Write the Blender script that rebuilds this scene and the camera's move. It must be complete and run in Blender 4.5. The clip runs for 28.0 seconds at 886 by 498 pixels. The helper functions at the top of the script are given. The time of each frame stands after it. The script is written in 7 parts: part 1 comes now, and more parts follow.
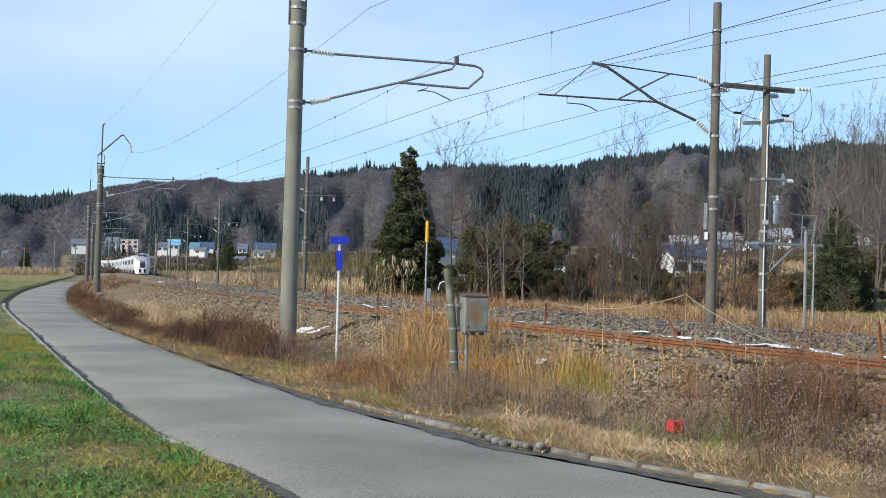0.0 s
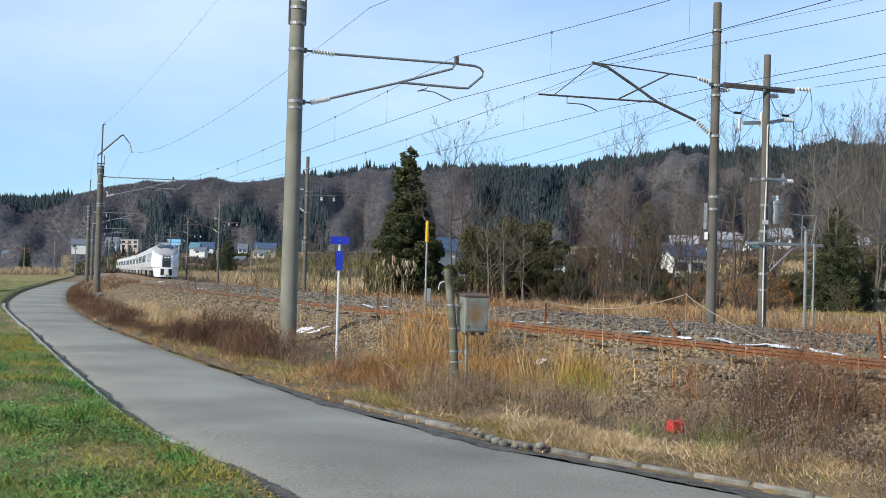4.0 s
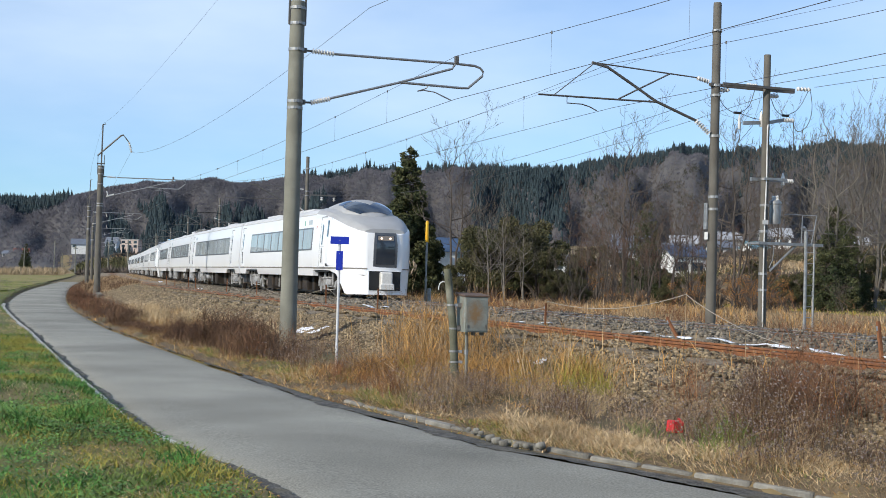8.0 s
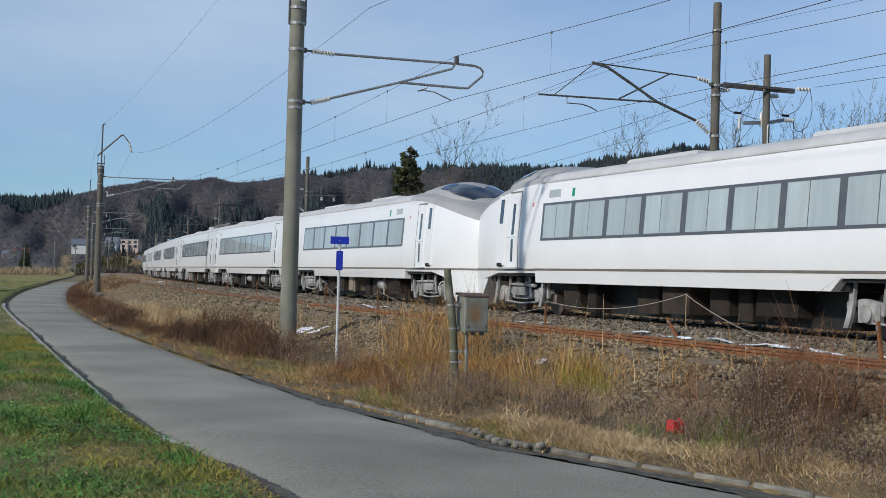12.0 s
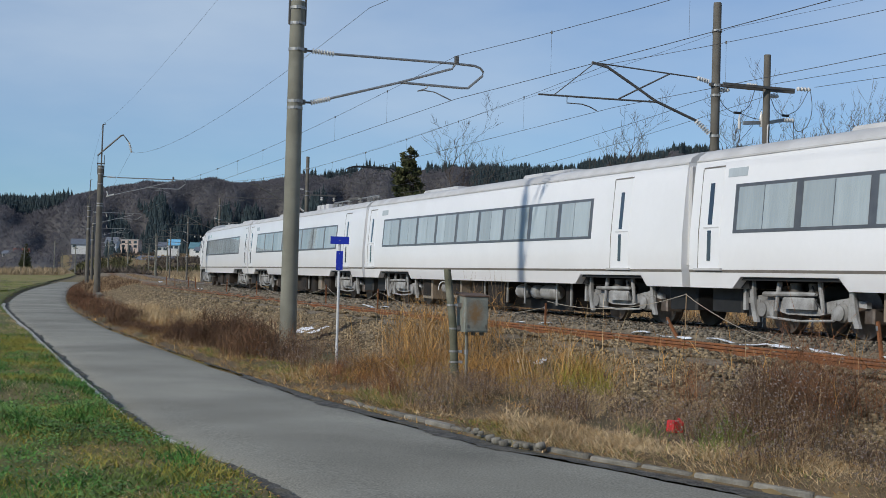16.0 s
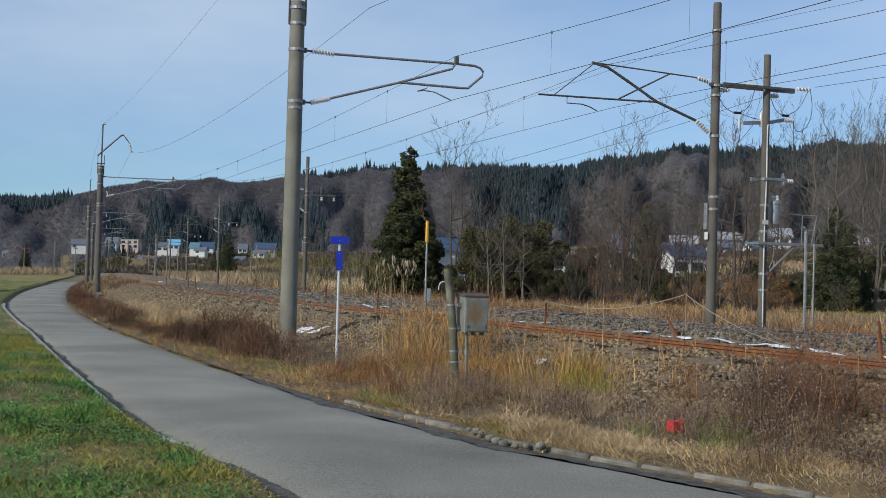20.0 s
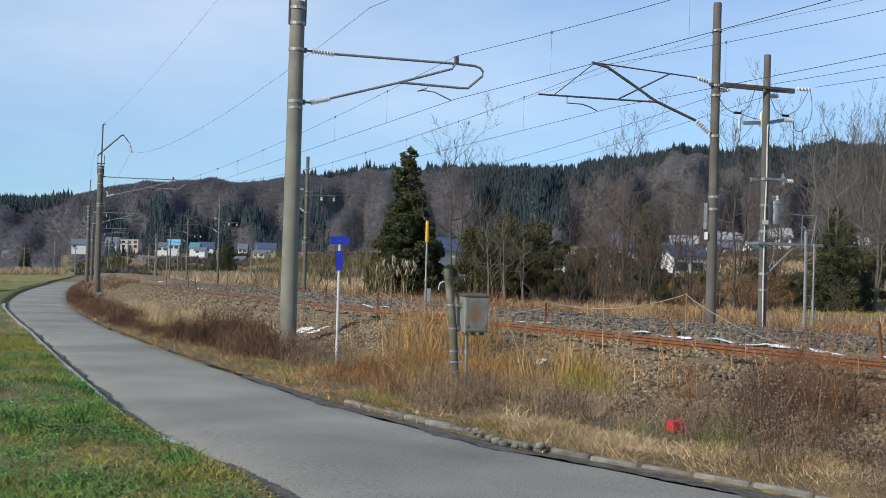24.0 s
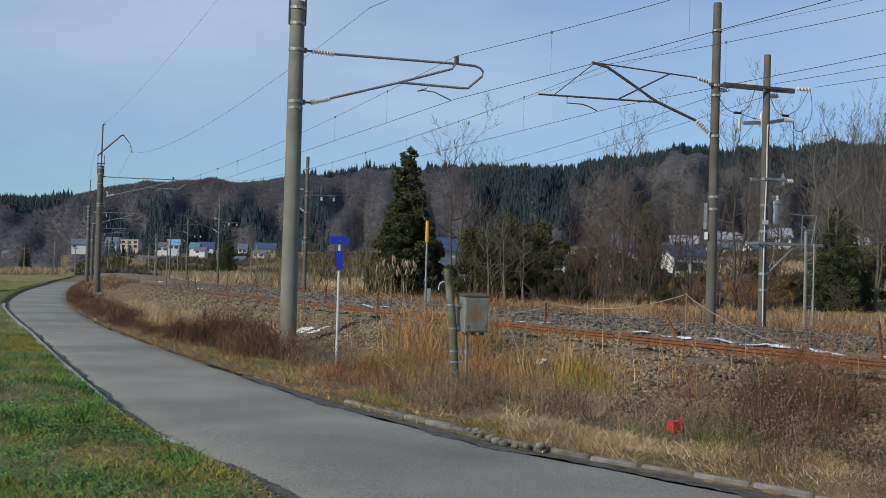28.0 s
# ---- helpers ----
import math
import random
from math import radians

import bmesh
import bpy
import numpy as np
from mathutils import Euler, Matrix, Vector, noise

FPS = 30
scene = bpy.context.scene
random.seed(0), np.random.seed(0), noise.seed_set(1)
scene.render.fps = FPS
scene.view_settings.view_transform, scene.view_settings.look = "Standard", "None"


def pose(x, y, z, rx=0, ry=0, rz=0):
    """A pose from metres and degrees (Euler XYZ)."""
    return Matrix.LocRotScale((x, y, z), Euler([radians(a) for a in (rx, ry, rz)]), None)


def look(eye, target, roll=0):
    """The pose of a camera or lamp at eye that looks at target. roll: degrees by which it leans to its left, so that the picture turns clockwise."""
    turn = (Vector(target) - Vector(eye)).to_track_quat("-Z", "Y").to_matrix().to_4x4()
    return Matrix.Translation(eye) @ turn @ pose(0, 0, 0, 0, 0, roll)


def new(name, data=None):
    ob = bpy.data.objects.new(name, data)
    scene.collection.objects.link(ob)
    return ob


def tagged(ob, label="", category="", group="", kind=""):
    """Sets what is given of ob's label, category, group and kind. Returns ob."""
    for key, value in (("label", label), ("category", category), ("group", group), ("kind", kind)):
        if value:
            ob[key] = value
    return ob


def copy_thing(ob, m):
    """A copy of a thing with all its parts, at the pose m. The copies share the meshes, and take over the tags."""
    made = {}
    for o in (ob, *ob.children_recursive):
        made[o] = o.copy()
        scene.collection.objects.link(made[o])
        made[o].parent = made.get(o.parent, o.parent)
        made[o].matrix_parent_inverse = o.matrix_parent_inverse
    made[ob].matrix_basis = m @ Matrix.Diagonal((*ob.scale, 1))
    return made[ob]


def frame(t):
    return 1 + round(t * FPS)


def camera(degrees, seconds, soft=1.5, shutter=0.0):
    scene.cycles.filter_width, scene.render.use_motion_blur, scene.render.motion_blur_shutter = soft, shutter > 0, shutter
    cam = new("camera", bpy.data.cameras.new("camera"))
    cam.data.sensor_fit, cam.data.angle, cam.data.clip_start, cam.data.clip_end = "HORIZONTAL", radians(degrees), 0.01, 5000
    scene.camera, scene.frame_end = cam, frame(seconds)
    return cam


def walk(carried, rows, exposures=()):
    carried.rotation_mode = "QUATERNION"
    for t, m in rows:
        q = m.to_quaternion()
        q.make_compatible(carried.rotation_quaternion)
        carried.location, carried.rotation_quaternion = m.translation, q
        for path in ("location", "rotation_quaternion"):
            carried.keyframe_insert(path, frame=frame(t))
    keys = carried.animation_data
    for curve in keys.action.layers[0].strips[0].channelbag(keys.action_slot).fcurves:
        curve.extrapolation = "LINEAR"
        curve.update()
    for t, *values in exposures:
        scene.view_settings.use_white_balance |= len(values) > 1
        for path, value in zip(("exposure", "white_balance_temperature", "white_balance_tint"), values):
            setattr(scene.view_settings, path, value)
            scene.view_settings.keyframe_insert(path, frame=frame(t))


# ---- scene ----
# Static camera on the verge: rail top is z = 0, x to the right, y forward.
cam = camera(37.33, 28.0, soft=0.8)
EYE = (0.0, 0.0, 0.818)
VIEW = look(EYE, (0.0, 100.0, 0.818 + 2.23), 1.6)
walk(cam, [(0.0, VIEW), (28.0, VIEW)],
     exposures=[(0.0, 0.2, 6350, 9), (8.0, 0.12, 6350, 9), (9.0, 0.01, 6330, 9), (10.0, -0.2, 6310, 9), (11.0, -0.3, 6300, 9), (12.0, -0.42, 6280, 9), (15.0, -0.42, 6280, 9), (16.0, -0.5, 6280, 9), (17.0, -0.55, 6280, 9), (18.6, -0.62, 6280, 9), (20.0, -0.36, 6320, 9), (23.0, -0.07, 6330, 9), (27.0, -0.06, 6330, 9), (28.0, -0.46, 6330, 9)])

# ---- sun and sky ----
SUN_ELEVATION, SUN_HEADING = radians(28), math.atan2(-0.757, -0.654)
world = bpy.data.worlds.new("winter_sky")
scene.world = world
world.use_nodes = True
wn, wl = world.node_tree.nodes, world.node_tree.links
wn.clear()
sky = wn.new("ShaderNodeTexSky")
sky.sky_type, sky.sun_disc = "NISHITA", False
sky.sun_elevation, sky.sun_rotation = SUN_ELEVATION, SUN_HEADING
sky.altitude, sky.air_density, sky.dust_density, sky.ozone_density = 200, 1.0, 0.0, 3.0
coord = wn.new("ShaderNodeTexCoord")
stretch = wn.new("ShaderNodeMapping")
stretch.inputs["Scale"].default_value = (1.0, 1.0, 3.2)
cloud = wn.new("ShaderNodeTexNoise")
cloud.inputs["Scale"].default_value, cloud.inputs["Detail"].default_value = 1.7, 7
ramp = wn.new("ShaderNodeValToRGB")
ramp.color_ramp.elements[0].position, ramp.color_ramp.elements[1].position = 0.36, 0.78
veil = wn.new("ShaderNodeMix")
veil.data_type = "RGBA"
veil.inputs["B"].default_value = (7.4, 8.6, 10.0, 1)
thin = wn.new("ShaderNodeMath")
thin.operation = "MULTIPLY"
thin.inputs[1].default_value = 0.75
back = wn.new("ShaderNodeBackground")
back.inputs["Strength"].default_value = 0.105
wout = wn.new("ShaderNodeOutputWorld")
wl.new(coord.outputs["Generated"], stretch.inputs["Vector"])
wl.new(stretch.outputs["Vector"], cloud.inputs["Vector"])
wl.new(cloud.outputs["Fac"], ramp.inputs["Fac"])
wl.new(ramp.outputs["Color"], thin.inputs[0])
wl.new(thin.outputs["Value"], veil.inputs["Factor"])
tint = wn.new("ShaderNodeMix")
tint.data_type, tint.blend_type = "RGBA", "MULTIPLY"
tint.inputs["Factor"].default_value = 1.0
tint.inputs["B"].default_value = (0.63, 0.93, 1.24, 1)
wl.new(sky.outputs["Color"], tint.inputs["A"])
wl.new(tint.outputs["Result"], veil.inputs["A"])
wl.new(veil.outputs["Result"], back.inputs["Color"])
wl.new(back.outputs["Background"], wout.inputs["Surface"])

sun = new("sun", bpy.data.lights.new("sun", "SUN"))
sun.data.energy, sun.data.angle, sun.data.color = 4.2, radians(2.0), (1.0, 0.925, 0.80)
sun.matrix_world = look((0, 0, 60), (0.757 * math.cos(SUN_ELEVATION), 0.654 * math.cos(SUN_ELEVATION), 60 - math.sin(SUN_ELEVATION)))


# ---- the line: arclength s along the far track in the train's direction, offset d towards the road ----
KNOTS = (-560, -400, -300, -240, -220, -180, -140, -100, -60, -20, 40, 60)
BENDS = (0.0011, 0.0011, 0.0, 0.0001, 0.000371, 0.00011, -0.000129, -0.00032, -0.001505, -0.001343, 0.000769, 0.0)
LINE_S = np.arange(-3000.0, 3001.0, 1.0)
bend = np.interp(LINE_S, KNOTS, BENDS)
bend[LINE_S < -560] = 0
ZERO = 3000
turn = np.concatenate([[0], np.cumsum((bend[1:] + bend[:-1]) / 2)])
turn = turn - turn[ZERO] + 2.7692
step_x, step_y = np.sin(turn), np.cos(turn)
line_x = np.concatenate([[0], np.cumsum((step_x[1:] + step_x[:-1]) / 2)])
line_y = np.concatenate([[0], np.cumsum((step_y[1:] + step_y[:-1]) / 2)])
line_x, line_y = line_x - line_x[ZERO] + 6.265, line_y - line_y[ZERO] + 24.797
FAR_N = np.array((math.cos(2.80), -math.sin(2.80)))


def at(s, d):
    """Plan position at arclength s and offset d; past 60 m aside the strips run parallel."""
    s, d = np.asarray(s, float), np.asarray(d, float)
    a = np.interp(s, LINE_S, turn)
    near = np.clip(d, -60, 60)
    x = np.interp(s, LINE_S, line_x) + near * np.cos(a) + (d - near) * FAR_N[0]
    y = np.interp(s, LINE_S, line_y) - near * np.sin(a) + (d - near) * FAR_N[1]
    return x, y


def along(x, y):
    """The s and d of a plan position."""
    i = int(np.argmin((line_x - x) ** 2 + (line_y - y) ** 2))
    dx, dy = x - line_x[i], y - line_y[i]
    return LINE_S[i] + dx * step_x[i] + dy * step_y[i], dx * step_y[i] - dy * step_x[i]


def heading(s):
    """Turn about z, in degrees, of a thing whose +x points in the train's direction."""
    return 90 - math.degrees(float(np.interp(s, LINE_S, turn)))


NEAR = 4.34          # offset of the near track's centre
GAUGE = 1.067
ROAD_Z = -0.85


def road_edges(s):
    """Offsets of the road's edge on the railway side and on the field side."""
    rail_side = np.interp(s, (-130, -98, -58, -36, -18, -4, 4, 8.8, 12, 16, 40), (8.3, 8.6, 9.3, 9.9, 10.2, 10.1, 9.9, 9.45, 8.5, 7.6, 7.6))
    field_side = np.interp(s, (-130, -100, -59, -34, -13, 7, 11, 40), (11.3, 11.6, 12.1, 12.6, 12.5, 12.8, 12.4, 11.6))
    return rail_side, field_side


def ground_z(s, d):
    """Height of the ground sheet."""
    s, d = np.asarray(s, float), np.asarray(d, float)
    z = np.interp(d, (-45, -12, -7.0, -4.2, -2.4, 5.9, 7.3, 8.4, 9.0, 30), (-0.75, -0.75, -0.7, -0.5, -0.23, -0.23, -0.62, -0.72, -0.78, -0.78))
    z = z + 0.05 * np.clip(-d - 45, 0, 400) * np.clip((-s + 60) / 80, 0, 1)
    z = z + 0.06 * np.clip(-d - 45, 0, 80) * np.clip((s + 340) / 80, 0, 1) * np.clip((-s + 60) / 80, 0, 1)
    z = z + 0.03 * np.clip(-s - 330, 0, 300) * np.clip((-d - 12) / 30, 0, 1)
    r, f = road_edges(s)
    on = np.clip((d - r + 0.25) / 0.2, 0, 1) * np.clip((f + 0.25 - d) / 0.2, 0, 1)
    z = z * (1 - on) + (ROAD_Z - 0.05) * on
    wild = 0.05 * np.sin(s * 1.3 + d * 2.1) * np.sin(d * 1.7 - s * 0.6) * np.clip((np.abs(d - 2) - 5) / 2, 0, 1) * (1 - on)
    field = np.clip((d - f - 0.3) / 3, 0, 1)
    return z + wild + field * (0.06 * np.sin(s * 0.35) - 0.02) - 0.25 * np.clip((d - 16) / 12, 0, 1)

# ---- materials ----
def mat(name, a, b=None, scale=6.0, rough=0.8, bump=0.3, metal=0.0, fine=60.0, island=0.0, thing=0.0, stain=None, amount=0.4, coat=0.0, contrast=(0.35, 0.65), space="Object", grain=0.45, squeeze=None):
    """A procedural surface: two colours mixed by broad and fine noise, an optional stain, fine relief,
    and a spread of brightness from island to island or from thing to thing."""
    m = bpy.data.materials.new(name)
    m.use_nodes = True
    n, l = m.node_tree.nodes, m.node_tree.links
    p = n["Principled BSDF"]
    tc = n.new("ShaderNodeTexCoord")
    n1 = n.new("ShaderNodeTexNoise")
    n1.inputs["Scale"].default_value, n1.inputs["Detail"].default_value = scale, 6
    n2 = n.new("ShaderNodeTexNoise")
    n2.inputs["Scale"].default_value, n2.inputs["Detail"].default_value = fine, 4
    for q in (n1, n2):
        if squeeze:
            mp = n.new("ShaderNodeMapping")
            mp.inputs["Scale"].default_value = squeeze
            l.new(tc.outputs[space], mp.inputs["Vector"])
            l.new(mp.outputs["Vector"], q.inputs["Vector"])
        else:
            l.new(tc.outputs[space], q.inputs["Vector"])
    add = n.new("ShaderNodeMath")
    add.operation = "MULTIPLY_ADD"
    add.inputs[1].default_value = grain
    l.new(n2.outputs["Fac"], add.inputs[0])
    l.new(n1.outputs["Fac"], add.inputs[2])
    rp = n.new("ShaderNodeMapRange")
    rp.inputs["From Min"].default_value, rp.inputs["From Max"].default_value = contrast[0] + 0.49 * grain, contrast[1] + 0.49 * grain
    l.new(add.outputs["Value"], rp.inputs["Value"])
    mix = n.new("ShaderNodeMix")
    mix.data_type = "RGBA"
    b = b or tuple(c * 0.8 for c in a)
    mix.inputs["A"].default_value, mix.inputs["B"].default_value = (*a, 1), (*b, 1)
    l.new(rp.outputs["Result"], mix.inputs["Factor"])
    out = mix.outputs["Result"]
    if stain:
        n3 = n.new("ShaderNodeTexNoise")
        n3.inputs["Scale"].default_value, n3.inputs["Detail"].default_value = scale * 0.35, 8
        l.new(tc.outputs[space], n3.inputs["Vector"])
        r3 = n.new("ShaderNodeMapRange")
        r3.inputs["From Min"].default_value, r3.inputs["From Max"].default_value = 0.5, 0.68
        r3.inputs["To Max"].default_value = amount
        l.new(n3.outputs["Fac"], r3.inputs["Value"])
        mx = n.new("ShaderNodeMix")
        mx.data_type = "RGBA"
        mx.inputs["B"].default_value = (*stain, 1)
        l.new(out, mx.inputs["A"])
        l.new(r3.outputs["Result"], mx.inputs["Factor"])
        out = mx.outputs["Result"]
    if island or thing:
        src = n.new("ShaderNodeNewGeometry").outputs["Random Per Island"] if island else n.new("ShaderNodeObjectInfo").outputs["Random"]
        mr = n.new("ShaderNodeMapRange")
        k = island or thing
        mr.inputs["To Min"].default_value, mr.inputs["To Max"].default_value = 1 - k, 1 + k
        l.new(src, mr.inputs["Value"])
        hs = n.new("ShaderNodeHueSaturation")
        l.new(mr.outputs["Result"], hs.inputs["Value"])
        l.new(out, hs.inputs["Color"])
        out = hs.outputs["Color"]
    l.new(out, p.inputs["Base Color"])
    p.inputs["Roughness"].default_value, p.inputs["Metallic"].default_value = rough, metal
    p.inputs["Coat Weight"].default_value = coat
    if bump:
        bp = n.new("ShaderNodeBump")
        bp.inputs["Strength"].default_value, bp.inputs["Distance"].default_value = bump, 0.02
        l.new(n2.outputs["Fac"], bp.inputs["Height"])
        l.new(bp.outputs["Normal"], p.inputs["Normal"])
    return m


def glass(name, tint, gloss=0.12):
    m = bpy.data.materials.new(name)
    m.use_nodes = True
    n, l = m.node_tree.nodes, m.node_tree.links
    n.remove(n["Principled BSDF"])
    t = n.new("ShaderNodeBsdfTransparent")
    t.inputs["Color"].default_value = (*tint, 1)
    g = n.new("ShaderNodeBsdfGlossy")
    g.inputs["Roughness"].default_value = 0.02
    f = n.new("ShaderNodeFresnel")
    f.inputs["IOR"].default_value = 1.45 + gloss
    x = n.new("ShaderNodeMixShader")
    l.new(f.outputs["Fac"], x.inputs["Fac"])
    l.new(t.outputs["BSDF"], x.inputs[1])
    l.new(g.outputs["BSDF"], x.inputs[2])
    l.new(x.outputs["Shader"], n["Material Output"].inputs["Surface"])
    return m


def glow(name, colour, strength):
    m = bpy.data.materials.new(name)
    m.use_nodes = True
    p = m.node_tree.nodes["Principled BSDF"]
    p.inputs["Base Color"].default_value = (*colour, 1)
    p.inputs["Emission Color"].default_value, p.inputs["Emission Strength"].default_value = (*colour, 1), strength
    return m


M_SOIL = mat("field_soil", (0.16, 0.115, 0.055), (0.24, 0.17, 0.075), 0.6, 0.95, 0.6, fine=9, stain=(0.10, 0.12, 0.03), amount=0.7)
M_ASPHALT = mat("asphalt", (0.132, 0.125, 0.101), (0.39, 0.375, 0.31), 0.45, 0.92, 0.25, fine=55, stain=(0.19, 0.178, 0.14), amount=0.35, grain=1.5, contrast=(0.12, 0.88))
M_KERB = mat("kerb_concrete", (0.24, 0.225, 0.19), (0.14, 0.13, 0.11), 5, 0.9, 0.4, thing=0.25, stain=(0.09, 0.085, 0.055), amount=0.7)
M_CONC = mat("pole_concrete", (0.235, 0.23, 0.185), (0.175, 0.17, 0.135), 2.2, 0.85, 0.25, stain=(0.11, 0.10, 0.08), amount=0.45)
M_OLDCONC = mat("old_pole_concrete", (0.14, 0.128, 0.105), (0.10, 0.09, 0.074), 2.2, 0.85, 0.3, stain=(0.07, 0.058, 0.046), amount=0.5)
M_RUST = mat("rail_rust", (0.27, 0.105, 0.036), (0.165, 0.062, 0.024), 7, 0.8, 0.35, stain=(0.12, 0.058, 0.035), amount=0.5)
M_OLDRUST = mat("dark_rail_rust", (0.14, 0.085, 0.055), (0.10, 0.065, 0.045), 7, 0.8, 0.35)
M_RAILTOP = mat("rail_polish", (0.42, 0.41, 0.40), (0.32, 0.30, 0.28), 9, 0.3, 0.1, metal=1.0)
M_SLEEPER = mat("sleeper_concrete", (0.30, 0.27, 0.23), (0.20, 0.17, 0.14), 5, 0.9, 0.3, thing=0.15)
M_BALLAST = mat("ballast_bed", (0.15, 0.115, 0.075), (0.25, 0.20, 0.135), 9, 0.95, 1.0, fine=34)
M_STONE = mat("ballast_stone", (0.30, 0.23, 0.14), (0.15, 0.112, 0.066), 12, 0.9, 0.4, island=0.55, fine=50)
M_GREYSTONE = mat("grey_ballast_stone", (0.235, 0.20, 0.15), (0.115, 0.098, 0.074), 12, 0.9, 0.4, island=0.55, fine=50)
M_STEEL = mat("galvanised_steel", (0.36, 0.37, 0.37), (0.26, 0.26, 0.255), 9, 0.5, 0.1, metal=0.6)
M_DARKSTEEL = mat("weathered_steel", (0.11, 0.105, 0.10), (0.16, 0.145, 0.125), 8, 0.6, 0.15, metal=0.4)
M_WIRE = mat("wire", (0.09, 0.09, 0.09), (0.13, 0.12, 0.11), 5, 0.6, 0.0, metal=0.5)
M_PORC = mat("porcelain", (0.72, 0.70, 0.66), (0.58, 0.56, 0.52), 14, 0.25, 0.05, coat=0.4)
M_ROOFPOT = mat("grimy_porcelain", (0.38, 0.37, 0.34), (0.26, 0.25, 0.23), 9, 0.4, 0.05)
M_WHITE = mat("coach_paint", (0.83, 0.83, 0.835), (0.80, 0.80, 0.805), 0.9, 0.32, 0.02, fine=7, stain=(0.72, 0.715, 0.70), amount=0.3, coat=0.25)
M_GREY = mat("roof_paint", (0.60, 0.595, 0.59), (0.50, 0.495, 0.49), 1.6, 0.55, 0.05, stain=(0.36, 0.34, 0.32), amount=0.4)
M_NOSE = mat("nose_grey_paint", (0.40, 0.395, 0.385), (0.35, 0.345, 0.335), 1.6, 0.45, 0.03, stain=(0.30, 0.285, 0.26), amount=0.3)
M_LENS = mat("lamp_housing", (0.30, 0.24, 0.18), (0.22, 0.18, 0.14), 6, 0.3, 0.0, coat=0.5)
M_BAND = mat("window_surround", (0.075, 0.08, 0.09), (0.10, 0.105, 0.115), 4, 0.3, 0.0, coat=0.3)
M_STRIPE = mat("belt_stripe", (0.16, 0.145, 0.125), (0.21, 0.19, 0.165), 4, 0.5, 0.0)
# Upright two-tone streaks paint the light and shade of curtain folds.
M_CURTAIN = mat("curtain_cloth", (0.47, 0.525, 0.56), (0.39, 0.44, 0.475), 4, 0.9, 0.4, thing=0.12, fine=22, squeeze=(1, 1, 0.12), contrast=(0.3, 0.7))
# Near black; on hollows and undersides the colour stands for shade.
M_DARK = mat("black_parts_and_shade", (0.010, 0.010, 0.010), (0.018, 0.018, 0.018), 5, 0.6, 0.0)
M_SHIELD = mat("windscreen_glass", (0.02, 0.03, 0.045), (0.03, 0.04, 0.055), 2, 0.06, 0.0, coat=1.0)
M_PANE = glass("coach_glass", (0.86, 0.89, 0.91))
# Darker than the brown dirt: shade below the coach is in the colour.
M_UNDER = mat("underfloor_dirt_and_shade", (0.014, 0.011, 0.009), (0.034, 0.024, 0.016), 3, 0.9, 0.3, thing=0.5, stain=(0.02, 0.016, 0.013))
M_BOGIE = mat("bogie_grey", (0.42, 0.42, 0.415), (0.24, 0.235, 0.225), 4, 0.7, 0.2, stain=(0.06, 0.05, 0.04))
M_WHEEL = mat("wheel_steel", (0.14, 0.11, 0.09), (0.20, 0.17, 0.15), 6, 0.5, 0.1, metal=0.6)
M_LAMP = glow("headlamp_glow", (1.0, 0.78, 0.60), 3.5)
M_EMBLEM = mat("green_emblem", (0.0, 0.30, 0.16), (0.0, 0.24, 0.13), 4, 0.4, 0.0)
M_BLUE = mat("blue_sign_paint", (0.008, 0.03, 0.42), (0.01, 0.025, 0.34), 5, 0.4, 0.02)
M_YELLOW = mat("yellow_marker_paint", (0.80, 0.44, 0.01), (0.72, 0.36, 0.01), 5, 0.45, 0.05)
M_RED = mat("red_plastic", (0.62, 0.02, 0.03), (0.45, 0.015, 0.02), 9, 0.5, 0.05)
M_BOX = mat("aged_cabinet_steel", (0.16, 0.17, 0.14), (0.22, 0.23, 0.20), 9, 0.6, 0.15, stain=(0.20, 0.085, 0.03), amount=0.85)
M_BOXDOOR = mat("rust_bloomed_door", (0.16, 0.17, 0.145), (0.23, 0.24, 0.21), 7, 0.6, 0.15)


def bloom(m, centre, reach, colour):
    """Lays one ragged rust bloom, with a shape of its own, over a surface."""
    n, l = m.node_tree.nodes, m.node_tree.links
    tc, mp, gr, nz = (n.new("ShaderNode" + q) for q in ("TexCoord", "Mapping", "TexGradient", "TexNoise"))
    gr.gradient_type = "SPHERICAL"
    mp.inputs["Location"].default_value = tuple(-c / reach for c in centre)
    mp.inputs["Scale"].default_value = (1 / reach, 1 / reach, 0.7 / reach)
    nz.inputs["Scale"].default_value, nz.inputs["Detail"].default_value = 22, 6
    mul, ease, mix = n.new("ShaderNodeMath"), n.new("ShaderNodeMapRange"), n.new("ShaderNodeMix")
    mul.operation = "MULTIPLY"
    ease.inputs["From Min"].default_value, ease.inputs["From Max"].default_value, ease.inputs["To Max"].default_value = 0.06, 0.4, 0.85
    mix.data_type = "RGBA"
    mix.inputs["B"].default_value = (*colour, 1)
    l.new(tc.outputs["Object"], mp.inputs["Vector"])
    l.new(mp.outputs["Vector"], gr.inputs["Vector"])
    l.new(tc.outputs["Object"], nz.inputs["Vector"])
    l.new(gr.outputs["Fac"], mul.inputs[0])
    l.new(nz.outputs["Fac"], mul.inputs[1])
    l.new(mul.outputs["Value"], ease.inputs["Value"])
    base = n["Principled BSDF"].inputs["Base Color"]
    l.new(base.links[0].from_socket, mix.inputs["A"])
    l.new(ease.outputs["Result"], mix.inputs["Factor"])
    l.new(mix.outputs["Result"], base)


